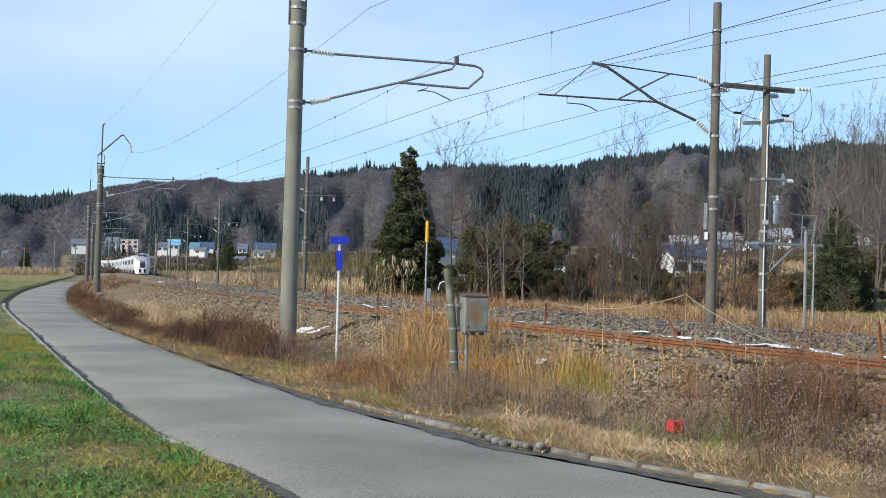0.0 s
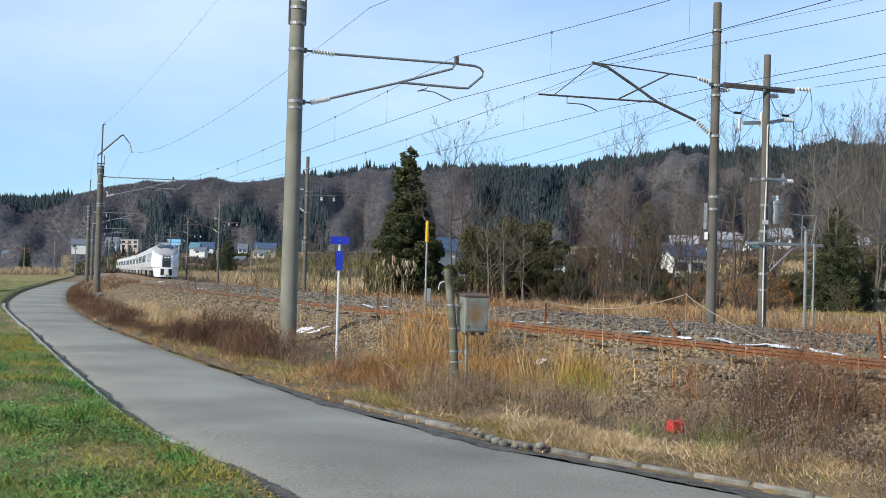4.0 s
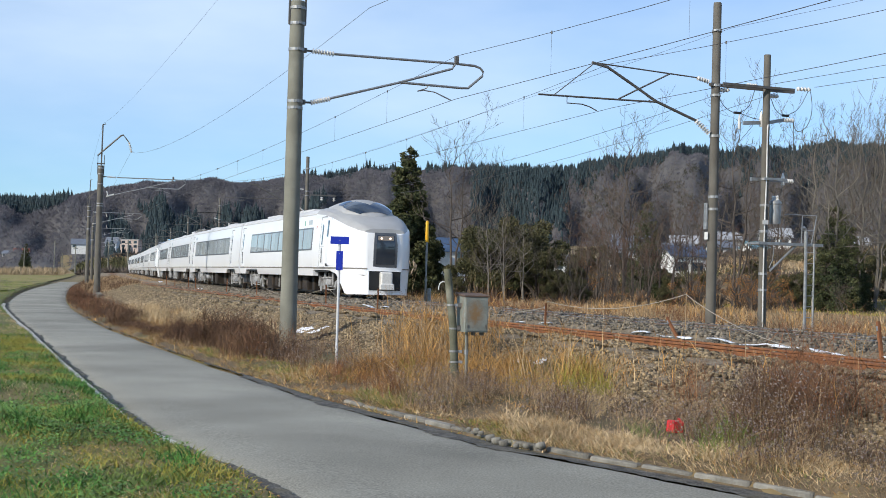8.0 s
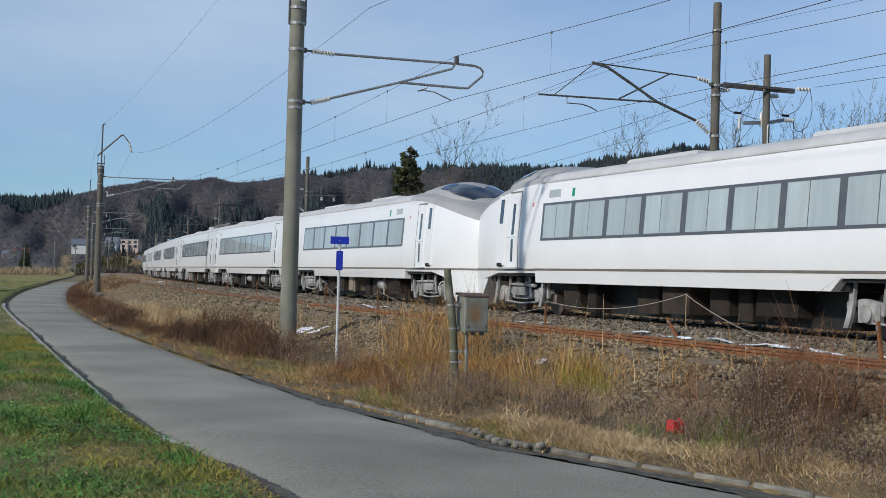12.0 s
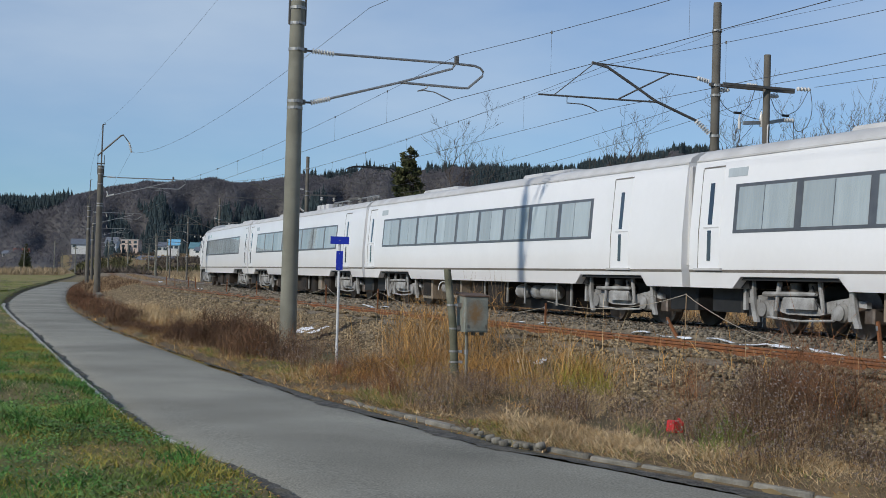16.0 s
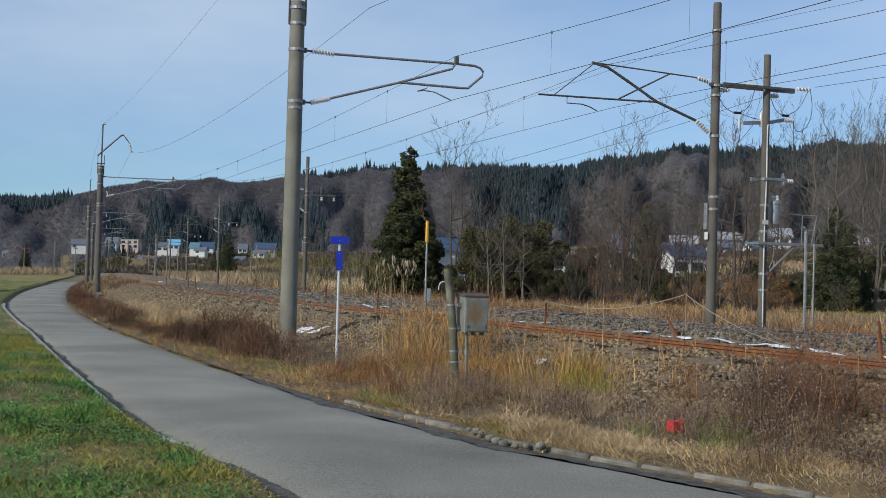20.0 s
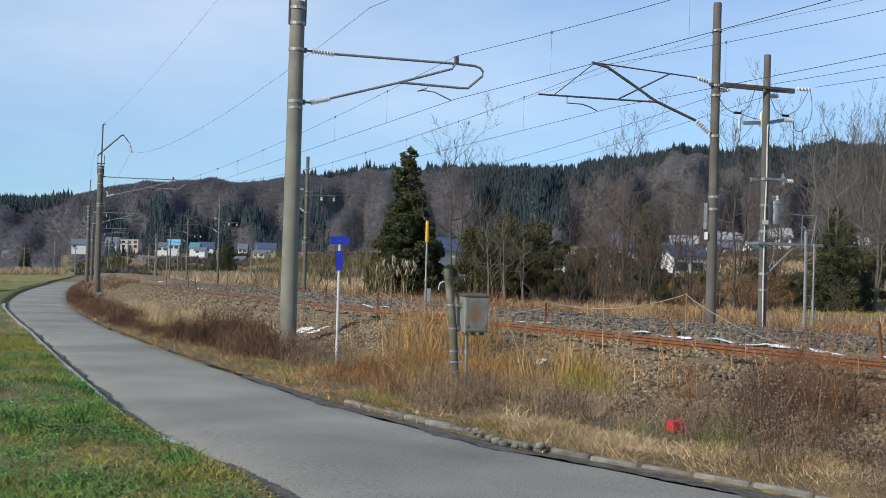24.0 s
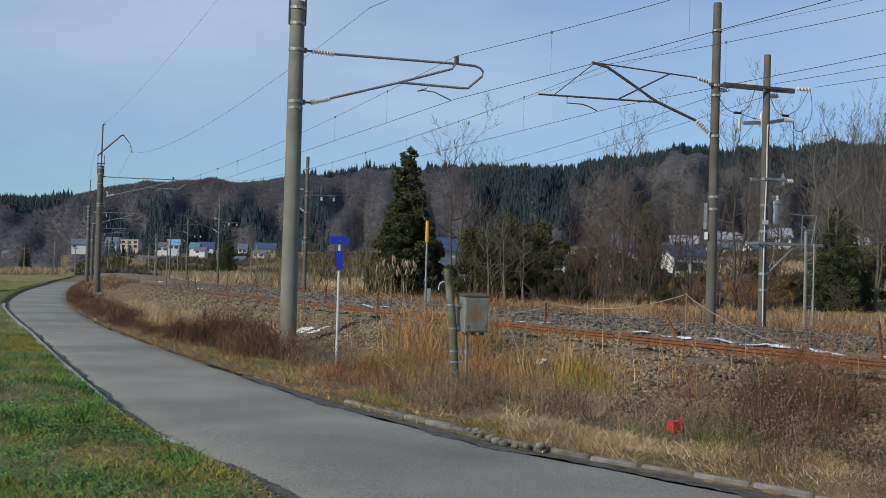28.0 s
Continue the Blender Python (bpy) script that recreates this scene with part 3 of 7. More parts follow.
def near_mast(m, label):
    """Mast between lane and near track; its +y points to the track, d falls along +y."""
    t = thing("catenary_mast", label, "catenary mast", "masts along the near track", m)
    concrete_pole(-0.7, 6.6, 0.18, 0.155, t)
    for z in (6.45, 6.12, 5.57, 4.47, 4.33):
        clamp(z, 0.16, t)
    arm = part("cantilever", Shape().tube([(0, 0.82, 5.55), (0, 3.65, 5.58), (0, 4.08, 5.57), (0, 4.22, 5.53), (0, 4.3, 5.45), (0, 4.28, 5.36), (0, 3.94, 5.06), (0, 3.8, 5.05), (0, 2.35, 5.06)], 0.028, 8).tube([(0, 0.76, 4.59), (0, 2.3, 5.05), (0, 3.55, 5.46), (0, 3.62, 5.58)], 0.027, 8), M_STEEL, t, "grey tubular cantilever arm", True)
    part("registration_arm", Shape().tube([(0, 2.98, 5.04), (0, 2.96, 4.98), (0, 2.74, 4.9), (0, 2.9, 4.93), (0, 3.15, 4.91), (0, 3.54, 4.76)], 0.014, 6), M_STEEL, arm)
    part("clip", Shape().box(-0.04, 0.04, 3.61, 3.69, 5.58, 5.75), M_DARKSTEEL, arm)
    for z0, z1, e0, e1 in ((5.57, 5.55, 0.34, 0.84), (4.47, 4.59, 0.34, 0.78)):
        part("insulator", insulator(Shape(), (0, e0, z0), (0, e1, z1), 8, 0.062), M_PORC, t, "white ribbed porcelain insulator", True)
        part("bracket", Shape().tube([(0, 0.15, z0 - 0.005), (0, 0.35, z0)], 0.024, 6).box(-0.04, 0.04, 0.14, 0.22, z0 - 0.05, z0 + 0.05), M_DARKSTEEL, t)
    head = part("top_bracket", Shape().box(-0.03, 0.03, -0.19, -0.155, 6.1, 7.2).box(-0.03, 0.03, 0.155, 0.19, 6.1, 7.2).box(-0.03, 0.03, -0.22, 0.22, 6.68, 6.74).tube([(0, -0.2, 7.15), (0, 1.05, 8.34), (0, 1.2, 8.38)], 0.05, 6).tube([(0, 0.02, 6.6), (0, 0.04, 8.9), (0, 0.2, 8.95)], 0.04, 6), M_DARKSTEEL, t, "dark steel top bracket")
    part("hanger", Shape().tube([(0, 1.2, 8.35), (0, 1.5, 7.98)], 0.03, 6), M_DARKSTEEL, head)
    part("insulator", insulator(Shape(), (0, 1.5, 7.98), (0, 1.66, 7.42), 5, 0.08), M_PORC, t, "hanging porcelain insulator", True)
    return t


def far_mast(m, label, top):
    """Mast beyond the far track; +y points away from the track."""
    t = thing("catenary_mast", label, "catenary mast", "masts along the far track", m)
    concrete_pole(-0.6, top, 0.128, 0.10, t, 20, M_OLDCONC)
    for z in (7.1, 5.75, 5.5, 4.5, 3.0, 2.7):
        clamp(z, 0.115, t)
    arm = part("cantilever", Shape().tube([(0, -0.5, 5.90), (0, -1.35, 5.94), (0, -3.35, 6.03)], 0.018, 6).tube([(0, -0.55, 4.85), (0, -1.68, 5.24), (0, -2.19, 5.52), (0, -3.0, 5.95), (0, -3.42, 6.03)], 0.036, 8).tube([(0, -1.65, 5.22), (0, -2.7, 5.20), (0, -4.8, 5.17)], 0.024, 6).tube([(0, -3.38, 6.0), (0, -4.38, 5.2)], 0.012, 5).tube([(0, -1.31, 5.93), (0, -2.69, 5.22)], 0.022, 6), M_DARKSTEEL, t, "dark tubular cantilever frame", True)
    part("registration_arm", Shape().tube([(0, -4.06, 5.18), (0, -4.06, 5.02), (0, -3.66, 5.02), (0, -3.45, 4.97), (0, -3.27, 4.89)], 0.014, 6), M_DARKSTEEL, arm)
    part("insulator", insulator(Shape(), (0, -0.2, 5.83), (0, -0.55, 5.90), 5, 0.06), M_PORC, t, "white porcelain insulator", True)
    part("insulator", insulator(Shape(), (0, -0.16, 4.56), (0, -0.56, 4.86), 7, 0.07), M_PORC, t, "ribbed porcelain insulator", True)
    part("cable_box", Shape().box(-0.12, 0.0, -0.19, -0.13, 2.2, 2.85, 0.01), M_STEEL, t, "small grey cable cover")
    part("number_plate", Shape().box(-0.07, 0.07, -0.18, -0.168, 1.95, 2.13), M_PORC, t, "white plate")
    return t


mast_a = near_mast(pose(*map(float, at(-6.1, 7.8)), 0, 0, 0, heading(-6.1)), "tall concrete mast with a tubular arm over the near track")
mast_b = far_mast(pose(*map(float, at(-6.8, -3.0)), 0, 0, 0, heading(-6.8)), "slim concrete mast with a braced arm over the far track", 7.8)
for k in range(1, 6):
    s = -6.1 - 48 * k
    copy_thing(mast_a, pose(*map(float, at(s, 7.8)), 0, 0, 0, heading(s)))["label"] = "distant concrete mast with arm and top bracket beside the near track"
    for o in [o for o in bpy.data.objects if o.name.startswith("catenary_mast") and not o.parent][-1].children:
        if o.name.startswith(("cantilever", "bracket")) or (o.name.startswith("insulator") and o.data.vertices[0].co.z < 7):
            o.matrix_basis = pose(0, 0, 0.42)
            if o.name.startswith("cantilever"):
                o.scale = (1, 1.1, 1)
        if o.name.startswith("shaft"):
            o.material_slots[0].link = "OBJECT"
            o.material_slots[0].material = M_OLDCONC
    s = -6.8 - 48 * k
    copy_thing(mast_b, pose(*map(float, at(s, -4.1)), 0, 0, 0, heading(s)))["label"] = "distant slim concrete mast with a small insulator crossarm"
    mast = [o for o in bpy.data.objects if o.name.startswith("catenary_mast") and not o.parent][-1]
    ca = part("crossarm", Shape().box(-0.05, 0.05, -0.2, 1.75, 5.50, 5.58), M_DARKSTEEL, mast)
    for yy in (0.9, 1.65):
        part("insulator", Shape().spin([(0.02, 5.45), (0.10, 5.4), (0.04, 5.34), (0.10, 5.28), (0.02, 5.2)], 8, (0, yy, 0)), M_PORC, mast, "white disc insulator", True)


def wire(name, label, pts, r=0.0065, cat="overhead wire"):
    me = Shape().tube(pts, r, 4).mesh(name)
    me.materials.append(M_WIRE)
    return tagged(new(name, me), label, cat, "wires over the railway")


def span(d, z, sag, lo=-294.1, hi=41.9, first=-6.1, every=48.0, n=12):
    """Points of a wire hung every 48 m, with its sag; d, z and sag may vary from mast to mast."""
    value = lambda q, k: q(k) if callable(q) else q
    pts = []
    k0 = round((lo - first) / every)
    k1 = round((hi - first) / every)
    for k in range(k0, k1):
        for i in range(n):
            t = i / n
            pts.append((*map(float, at(first + every * (k + t), value(d, k) * (1 - t) + value(d, k + 1) * t)), hung(z, sag, k, t)))
    return pts


def hung(z, sag, k, t):
    """Height of a wire at the part t of its span k."""
    value = lambda q, k: q(k) if callable(q) else q
    return value(z, k) * (1 - t) + value(z, k + 1) * t - value(sag, k) * 4 * t * (1 - t)


def keyed(west, here, east, rest):
    """A value for the masts behind, at and before the near mast, and for all others."""
    return lambda k: {-1: west, 0: here, 1: east}.get(k, rest)


NEAR_CONTACT = (keyed(4.26, 4.14, 4.21, 4.2), keyed(4.746, 4.798, 4.606, 4.75), keyed(0.115, 0.253, 0.1, 0.05))
NEAR_MESSENGER = (4.15, keyed(5.739, 5.756, 5.693, 5.74), keyed(0.533, 0.737, 0.6, 0.6))
FAR_CONTACT = (keyed(0.356, 0.205, 0.348, 0.28), keyed(4.886, 4.896, 4.849, 4.9), keyed(0.142, 0.222, 0.1, 0.05))
FAR_MESSENGER = (0.315, keyed(6.082, 5.905, 6.087, 6.03), keyed(0.628, 0.778, 0.7, 0.7))
wire("contact_wire", "thin dark contact wire over the near track", span(*NEAR_CONTACT), 0.006)
wire("messenger_wire", "messenger wire sagging above the near track", span(*NEAR_MESSENGER), 0.0055)
wire("contact_wire", "thin dark contact wire over the far track", span(*FAR_CONTACT), 0.006)
wire("messenger_wire", "messenger wire sagging above the far track", span(*FAR_MESSENGER), 0.0055)
wire("feeder_wire", "feeder wire along the far masts", span(keyed(-4.1, -2.98, -3.02, -4.1), keyed(7.014, 7.061, 6.969, 7.05), keyed(0.231, 0.62, 0.5, 0.4)), 0.004)
wire("feeder_wire", "feeder wire along the near masts", span(6.2, keyed(7.419, 6.625, 6.598, 7.4), keyed(0.96, 0.722, 0.7, 0.7)), 0.0055)
wire("earth_wire", "thin earth wire along the near mast tops", span(7.75, 8.95, 0.9), 0.004)
for (da, za, ga), (db, zb, gb) in ((NEAR_MESSENGER, NEAR_CONTACT), (FAR_MESSENGER, FAR_CONTACT)):
    for k in range(-2, 1):
        for i in range(1, 10):
            t = i / 10
            s = -6.1 + 48 * (k + t)
            x, y = map(float, at(s, 4.15 if za is NEAR_MESSENGER[1] else 0.315))
            top = hung(za, ga, k, t)
            me = Shape().tube([(x, y, hung(zb, gb, k, t)), (x, y, top)], 0.0022, 4).tube([(x, y, top - 0.03), (x, y, top + 0.03)], 0.018, 6).mesh("dropper_wire")
            me.materials.append(M_WIRE)
            tagged(new("dropper_wire", me), "fine dropper clipped between messenger and contact wire", "overhead wire", "droppers between the wires")

# utility pole with crossarms, transformer and service platform
up = thing("utility_pole", "grey utility pole with crossarms, transformer and small platform", "utility pole", "", pose(*map(float, at(-6.6, -4.35)), 0, 0, 0, heading(-6.6)))
concrete_pole(-0.7, 6.6, 0.105, 0.085, up, 20, M_OLDCONC)
part("conduit", Shape().tube([(0.12, -0.055, -0.6), (0.112, -0.06, 1.4), (0.112, -0.05, 2.6), (0.105, -0.02, 3.4), (0.10, -0.02, 4.75), (0.10, 0.0, 4.85)], 0.019, 6), M_PORC, up, "pale conduit pipe")


def eased(pts, times=2):
    """Cuts the corners of a line of points so that a cable hangs smoothly."""
    for _ in range(times):
        out = [pts[0]]
        for p, q in zip(pts, pts[1:]):
            out += [tuple(0.75 * u + 0.25 * w for u, w in zip(p, q)), tuple(0.25 * u + 0.75 * w for u, w in zip(p, q))]
        pts = out + [pts[-1]]
    return pts


for z, y0, y1 in ((5.76, -1.55, 0.92), (3.5, -0.3, 0.75)):
    part("crossarm", Shape().box(-0.2, -0.12, y0, y1, z - 0.04, z + 0.04).box(0.10, 0.16, y0 + 0.2, y1 - 0.2, z - 0.03, z + 0.03), M_DARKSTEEL if z > 5 else M_STEEL, up)
part("crossarm", Shape().loft([[(x, y, z - 0.045), (x, y, z + 0.045)][::k] + [(x + 0.07, y, z + 0.045), (x + 0.07, y, z - 0.045)][::k] for y, z, x, k in ((-0.55, 4.88, -0.2, 1), (0.2, 4.94, -0.2, 1), (0.62, 5.03, -0.2, 1))]), M_STEEL, up, "pale steel crossarm")
part("fuse_tube", Shape().spin([(0.0, 4.81), (0.045, 4.82), (0.05, 5.05), (0.03, 5.12), (0.015, 5.2)], 10, (-0.16, -0.03, 0)), M_PORC, up, "white cable head", True)
part("fuse_tube", Shape().spin([(0.0, 4.72), (0.03, 4.73), (0.035, 4.9), (0.015, 5.1)], 8, (-0.18, -0.66, 0)), M_PORC, up, "white hanging fuse", True)
part("pin_insulator", Shape().spin([(0.02, 3.36), (0.05, 3.4), (0.04, 3.5), (0.05, 3.56), (0.03, 3.64), (0.015, 3.7)], 8, (-0.16, 0.65, 0)), M_PORC, up, "white pin insulator", True)
for y0, z0, y1, z1 in ((1.02, 5.85, 1.43, 5.86), (-1.32, 5.64, -0.98, 5.66), (-0.47, 5.83, -0.17, 5.83), (0.14, 5.6, 0.46, 5.62), (0.62, 5.03, 0.95, 5.04), (0.72, 3.5, 0.97, 3.5)):
    part("strain_insulator", insulator(Shape(), (-0.17, y0, z0), (-0.17, y1, z1), 4, 0.058), M_PORC, up, "white strain insulator", True)
for pts in ([(-1.31, 5.58), (-1.16, 5.28), (-0.89, 5.12), (-0.67, 5.12), (-0.37, 5.28), (-0.21, 5.78)], [(0.26, 5.54), (0.38, 5.28), (0.56, 5.16), (0.74, 5.15), (1.1, 5.33), (1.38, 5.84)], [(1.44, 5.82), (1.52, 5.37), (1.4, 4.95), (1.16, 4.76), (0.98, 4.81), (0.94, 5.0)], [(-0.67, 5.12), (-0.3, 5.02), (-0.05, 5.0)], [(0.94, 5.0), (0.95, 4.5), (0.96, 4.06)], [(0.65, 3.36), (0.6, 3.1), (0.42, 3.0)]):
    part("jumper_cable", Shape().tube(eased([(-0.18, y, z) for y, z in pts]), 0.009, 5), M_WIRE, up)
for y, z in ((-0.72, 5.12), (0.7, 5.15)):
    part("joint_sleeve", Shape().spin([(0.0, y - 0.12), (0.03, y - 0.1), (0.03, y + 0.1), (0.0, y + 0.12)], 8, (-0.18, 0, z), "y"), M_DARK, up)
part("plate_label", Shape().box(0.135, 0.15, -0.13, 0.03, 2.37, 2.48), M_PORC, up, "blank white plate")
for z in (3.5, 2.85, 2.2, 1.85, 1.15, 0.75):
    clamp(z, 0.10, up, 0.03)
tr = part("transformer", Shape().spin([(0.0, 2.40), (0.13, 2.40), (0.14, 2.46), (0.14, 2.88), (0.155, 2.9), (0.155, 2.96), (0.10, 3.0), (0.0, 3.01)], 16, (-0.05, 0.36, 0)), M_STEEL, up, "grey cylindrical transformer", True)
for a in range(3):
    part("bushing", Shape().spin([(0.02, 2.97), (0.04, 3.0), (0.025, 3.04), (0.04, 3.07), (0.015, 3.11)], 8, (-0.05 + 0.09 * (a - 1), 0.36, 0)), M_PORC, tr)
part("platform", Shape().box(-0.40, 0.14, -0.22, 1.52, 1.88, 1.93).box(0.14, 0.18, -0.26, 1.66, 1.87, 1.94), M_STEEL, up, "steel service platform")
part("brace", Shape().tube([(0.12, 0.12, 1.22), (0.12, 0.88, 1.88)], 0.03, 6).tube([(0.12, 0.1, 1.3), (0.12, 0.2, 1.5), (0.12, 0.24, 1.88)], 0.012, 5), M_STEEL, up, "diagonal steel brace")
rail_set = Shape()
for y0, y1 in ((1.20, 1.22), (1.50, 1.66)):
    rail_set.tube([(-0.1, y0, 1.92), (-0.1, y1, 2.66)], 0.014, 5)
for z, y0, y1 in ((2.66, 0.68, 1.66), (2.28, 1.20, 1.58)):
    rail_set.tube([(-0.1, y0, z), (-0.1, y1, z)], 0.014, 5)
part("railing", rail_set, M_STEEL, up, "thin steel railing")
ladder = part("ladder", Shape().tube(eased([(0.2, 0.98, 2.31), (0.2, 1.09, 2.33), (0.2, 1.12, 2.15), (0.2, 1.125, -0.6)], 1), 0.042, 8).tube([(0.2, 1.37, 1.93), (0.2, 1.37, -0.6)], 0.024, 6), M_STEEL, up, "grey steel ladder")
for k in range(9):
    part("rung", Shape().tube([(0.2, 1.12, -0.45 + 0.27 * k), (0.2, 1.37, -0.45 + 0.27 * k)], 0.013, 5), M_STEEL, ladder)
part("guy_wire", Shape().tube([(0.1, 1.40, 0.75), (-0.3, 1.75, -0.55)], 0.02, 5), M_ROPE, up, "pale guy cover")
for d0, z0, d1, z1, sag, run_on in ((-3.14, 5.577, -3.62, 5.75, 0.88, -48), (-4.74, 5.716, -5.24, 5.61, 0.92, -48), (-4.42, 5.86, -4.38, 5.97, 0.4, 48), (-5.78, 5.9, -5.8, 5.92, 0.46, 48)):
    q = [i / 12 for i in range(13 if run_on < 0 else 11)]
    wire("power_line", "power line strung from the utility pole crossarm", [(*map(float, at(-6.6 + run_on * k, d0 + (d1 - d0) * k)), z0 + (z1 - z0) * k - sag * 4 * k * (1 - k)) for k in q], 0.006)


# ---- the train ----
PITCH, SPEED = 20.5, 23.37
SIDE = ((1.395, 0.78), (1.40, 0.80), (1.425, 1.06), (1.44, 1.12), (1.44, 1.55), (1.435, 1.80), (1.375, 2.63), (1.335, 3.06), (1.30, 3.17))
ROOF = ((1.30, 3.17), (1.25, 3.27), (1.10, 3.36), (0.85, 3.42), (0.45, 3.46), (0.0, 3.475))


def side_y(z):
    return float(np.interp(z, [q[1] for q in SIDE], [q[0] for q in SIDE]))


def plate(x0, x1, z0, z1, side, out, thick=0.02, bev=0.0):
    """A panel that follows the lean of the coach side."""
    s = Shape()
    a, b = side_y(z0), side_y(z1)
    zs = [(z0, a), (z1, b)] if not z0 < 1.80 < z1 else [(z0, a), (1.80, 1.435), (z1, b)]
    inner = [[(x, side * (y + out - thick), z) for z, y in zs] for x in (x0, x1)]
    outer = [[(x, side * (y + out), z) for z, y in zs] for x in (x0 + bev, x1 - bev)]
    n = len(zs)
    v = inner[0] + inner[1] + outer[0] + outer[1]
    f = []
    for i in range(n - 1):
        f += [(2 * n + i, 3 * n + i, 3 * n + i + 1, 2 * n + i + 1), (i, 2 * n + i, 2 * n + i + 1, i + 1), (n + i, n + i + 1, 3 * n + i + 1, 3 * n + i)]
    f += [(0, n, 3 * n, 2 * n), (n - 1, 3 * n - 1, 4 * n - 1, 2 * n - 1)]
    if side > 0:
        f = [tuple(reversed(q)) for q in f]
    return s.add(v, f)


def body_loft(x0, x1, cuts):
    """White lower body between two ends; cuts: stretches raised over the bogies."""
    xs = sorted({x0, x1, *[c for q in cuts for c in (q[0], q[0] + 0.25, q[1] - 0.25, q[1])]})
    rings = []
    for x in xs:
        raised = any(a + 0.2 < x < b - 0.2 for a, b in cuts)
        prof = [(y, max(z, 0.99) if raised else z) for y, z in SIDE]
        if raised:
            prof[0], prof[1] = (1.395, 0.99), (1.405, 1.0)
        rings.append([(x, -y, z) for y, z in prof] + [(x, y, z) for y, z in reversed(prof)])
    return Shape().loft(rings)


def roof_loft(x0, x1):
    return Shape().loft([[(x, -y, z) for y, z in ROOF] + [(x, y, z) for y, z in reversed(ROOF[:-1])] for x in (x0, x1)])


def bogie(t, x):
    fr = Shape()
    for sd in (-1, 1):
        y0, y1 = sorted((sd * 0.96, sd * 1.06))
        fr.loft([[(xx, y0, z0), (xx, y1, z0), (xx, y1, z1), (xx, y0, z1)] for xx, z0, z1 in ((-1.62, 0.52, 0.62), (-1.2, 0.56, 0.68), (-0.75, 0.42, 0.62), (-0.4, 0.36, 0.54), (0.4, 0.36, 0.54), (0.75, 0.42, 0.62), (1.2, 0.56, 0.68), (1.62, 0.52, 0.62))])
    fr.box(-0.28, 0.28, -0.98, 0.98, 0.38, 0.60, 0.02)
    b = part("bogie", fr, M_BOGIE, t, "grey two-axle bogie frame", m=pose(x, 0, 0))
    for ax in (-1.05, 1.05):
        part("wheelset", Shape().spin([(0.0, -0.62), (0.3, -0.62), (0.36, -0.60), (0.43, -0.60), (0.43, -0.49), (0.455, -0.475), (0.455, -0.45), (0.09, -0.44), (0.09, 0.44), (0.455, 0.45), (0.455, 0.475), (0.43, 0.49), (0.43, 0.60), (0.0, 0.62)], 24, (ax, 0, 0.43), "y"), M_WHEEL, b, "dark steel wheelset", True)
        for sd in (-1, 1):
            prof = [(0.0, 0.9), (0.15, 0.9), (0.16, 0.94), (0.16, 1.08), (0.13, 1.12), (0.13, 1.15), (0.07, 1.17), (0.0, 1.17)]
            part("axle_box", Shape().spin(prof if sd > 0 else [(r, -h) for r, h in reversed(prof)], 14, (ax, 0, 0.43), "y"), M_BOGIE, b, "round grey axle box", True)
            y0, y1 = sorted((sd * 0.98, sd * 1.10))
            part("axle_guide", Shape().box(ax - 0.26, ax - 0.15, y0, y1, 0.30, 0.60, 0.02).box(ax + 0.15, ax + 0.26, y0, y1, 0.30, 0.60, 0.02), M_BOGIE, b)
            part("brake_unit", Shape().box(ax * 1.5 - 0.12, ax * 1.5 + 0.12, min(sd * 0.6, sd * 0.98), max(sd * 0.6, sd * 0.98), 0.28, 0.52, 0.03), M_WHEEL, b)
    for sd in (-1, 1):
        for dx in (-0.5, 0.5):
            part("spring", Shape().spin([(0.09, 0.52), (0.14, 0.55), (0.10, 0.60), (0.14, 0.64), (0.10, 0.69), (0.14, 0.73), (0.10, 0.78), (0.12, 0.9)], 12, (dx * 0.5, sd * 1.0, 0)), M_DARKSTEEL, b, "", True)
            part("damper", Shape().tube([(dx * 1.3, sd * 1.13, 0.42), (dx * 1.1, sd * 1.13, 0.92)], 0.035, 8, 0.05), M_BOGIE, b, "", True)
        part("yaw_damper", Shape().tube([(-0.95, sd * 1.17, 0.70), (0.1, sd * 1.17, 0.72), (0.5, sd * 1.17, 0.72)], 0.045, 8, 0.03), M_BOGIE, b, "", True)
        part("step_iron", Shape().box(-1.62, -1.54, min(sd * 1.08, sd * 1.14), max(sd * 1.08, sd * 1.14), 0.40, 0.92), M_BOGIE, b, "grey step iron")
        for x0, x1 in ((-1.42, -1.30), (1.30, 1.42)):
            part("sand_pipe", Shape().loft([[(x0 + e, sd * 1.10, z), (x1 + e, sd * 1.10, z), (x1 + e, sd * 1.16, z), (x0 + e, sd * 1.16, z)] for e, z in ((0.0, 0.96), (0.03, 0.60), (0.10, 0.34), (0.16, 0.20))]), M_BOGIE, b, "grey sand pipe bracket")
        part("side_box", Shape().box(-0.42, 0.42, min(sd * 1.06, sd * 1.19), max(sd * 1.06, sd * 1.19), 0.46, 0.66, 0.03), M_BOGIE, b, "grey bogie side box")
        part("brake_link", Shape().tube([(-0.9, sd * 1.12, 0.30), (0.0, sd * 1.12, 0.26), (0.9, sd * 1.12, 0.30)], 0.022, 6), M_BOGIE, b)
        part("cable", Shape().tube([(0.3, sd * 1.1, 0.85), (0.42, sd * 1.12, 0.6), (0.6, sd * 1.1, 0.45)], 0.02, 6), M_DARK, b)
    return b


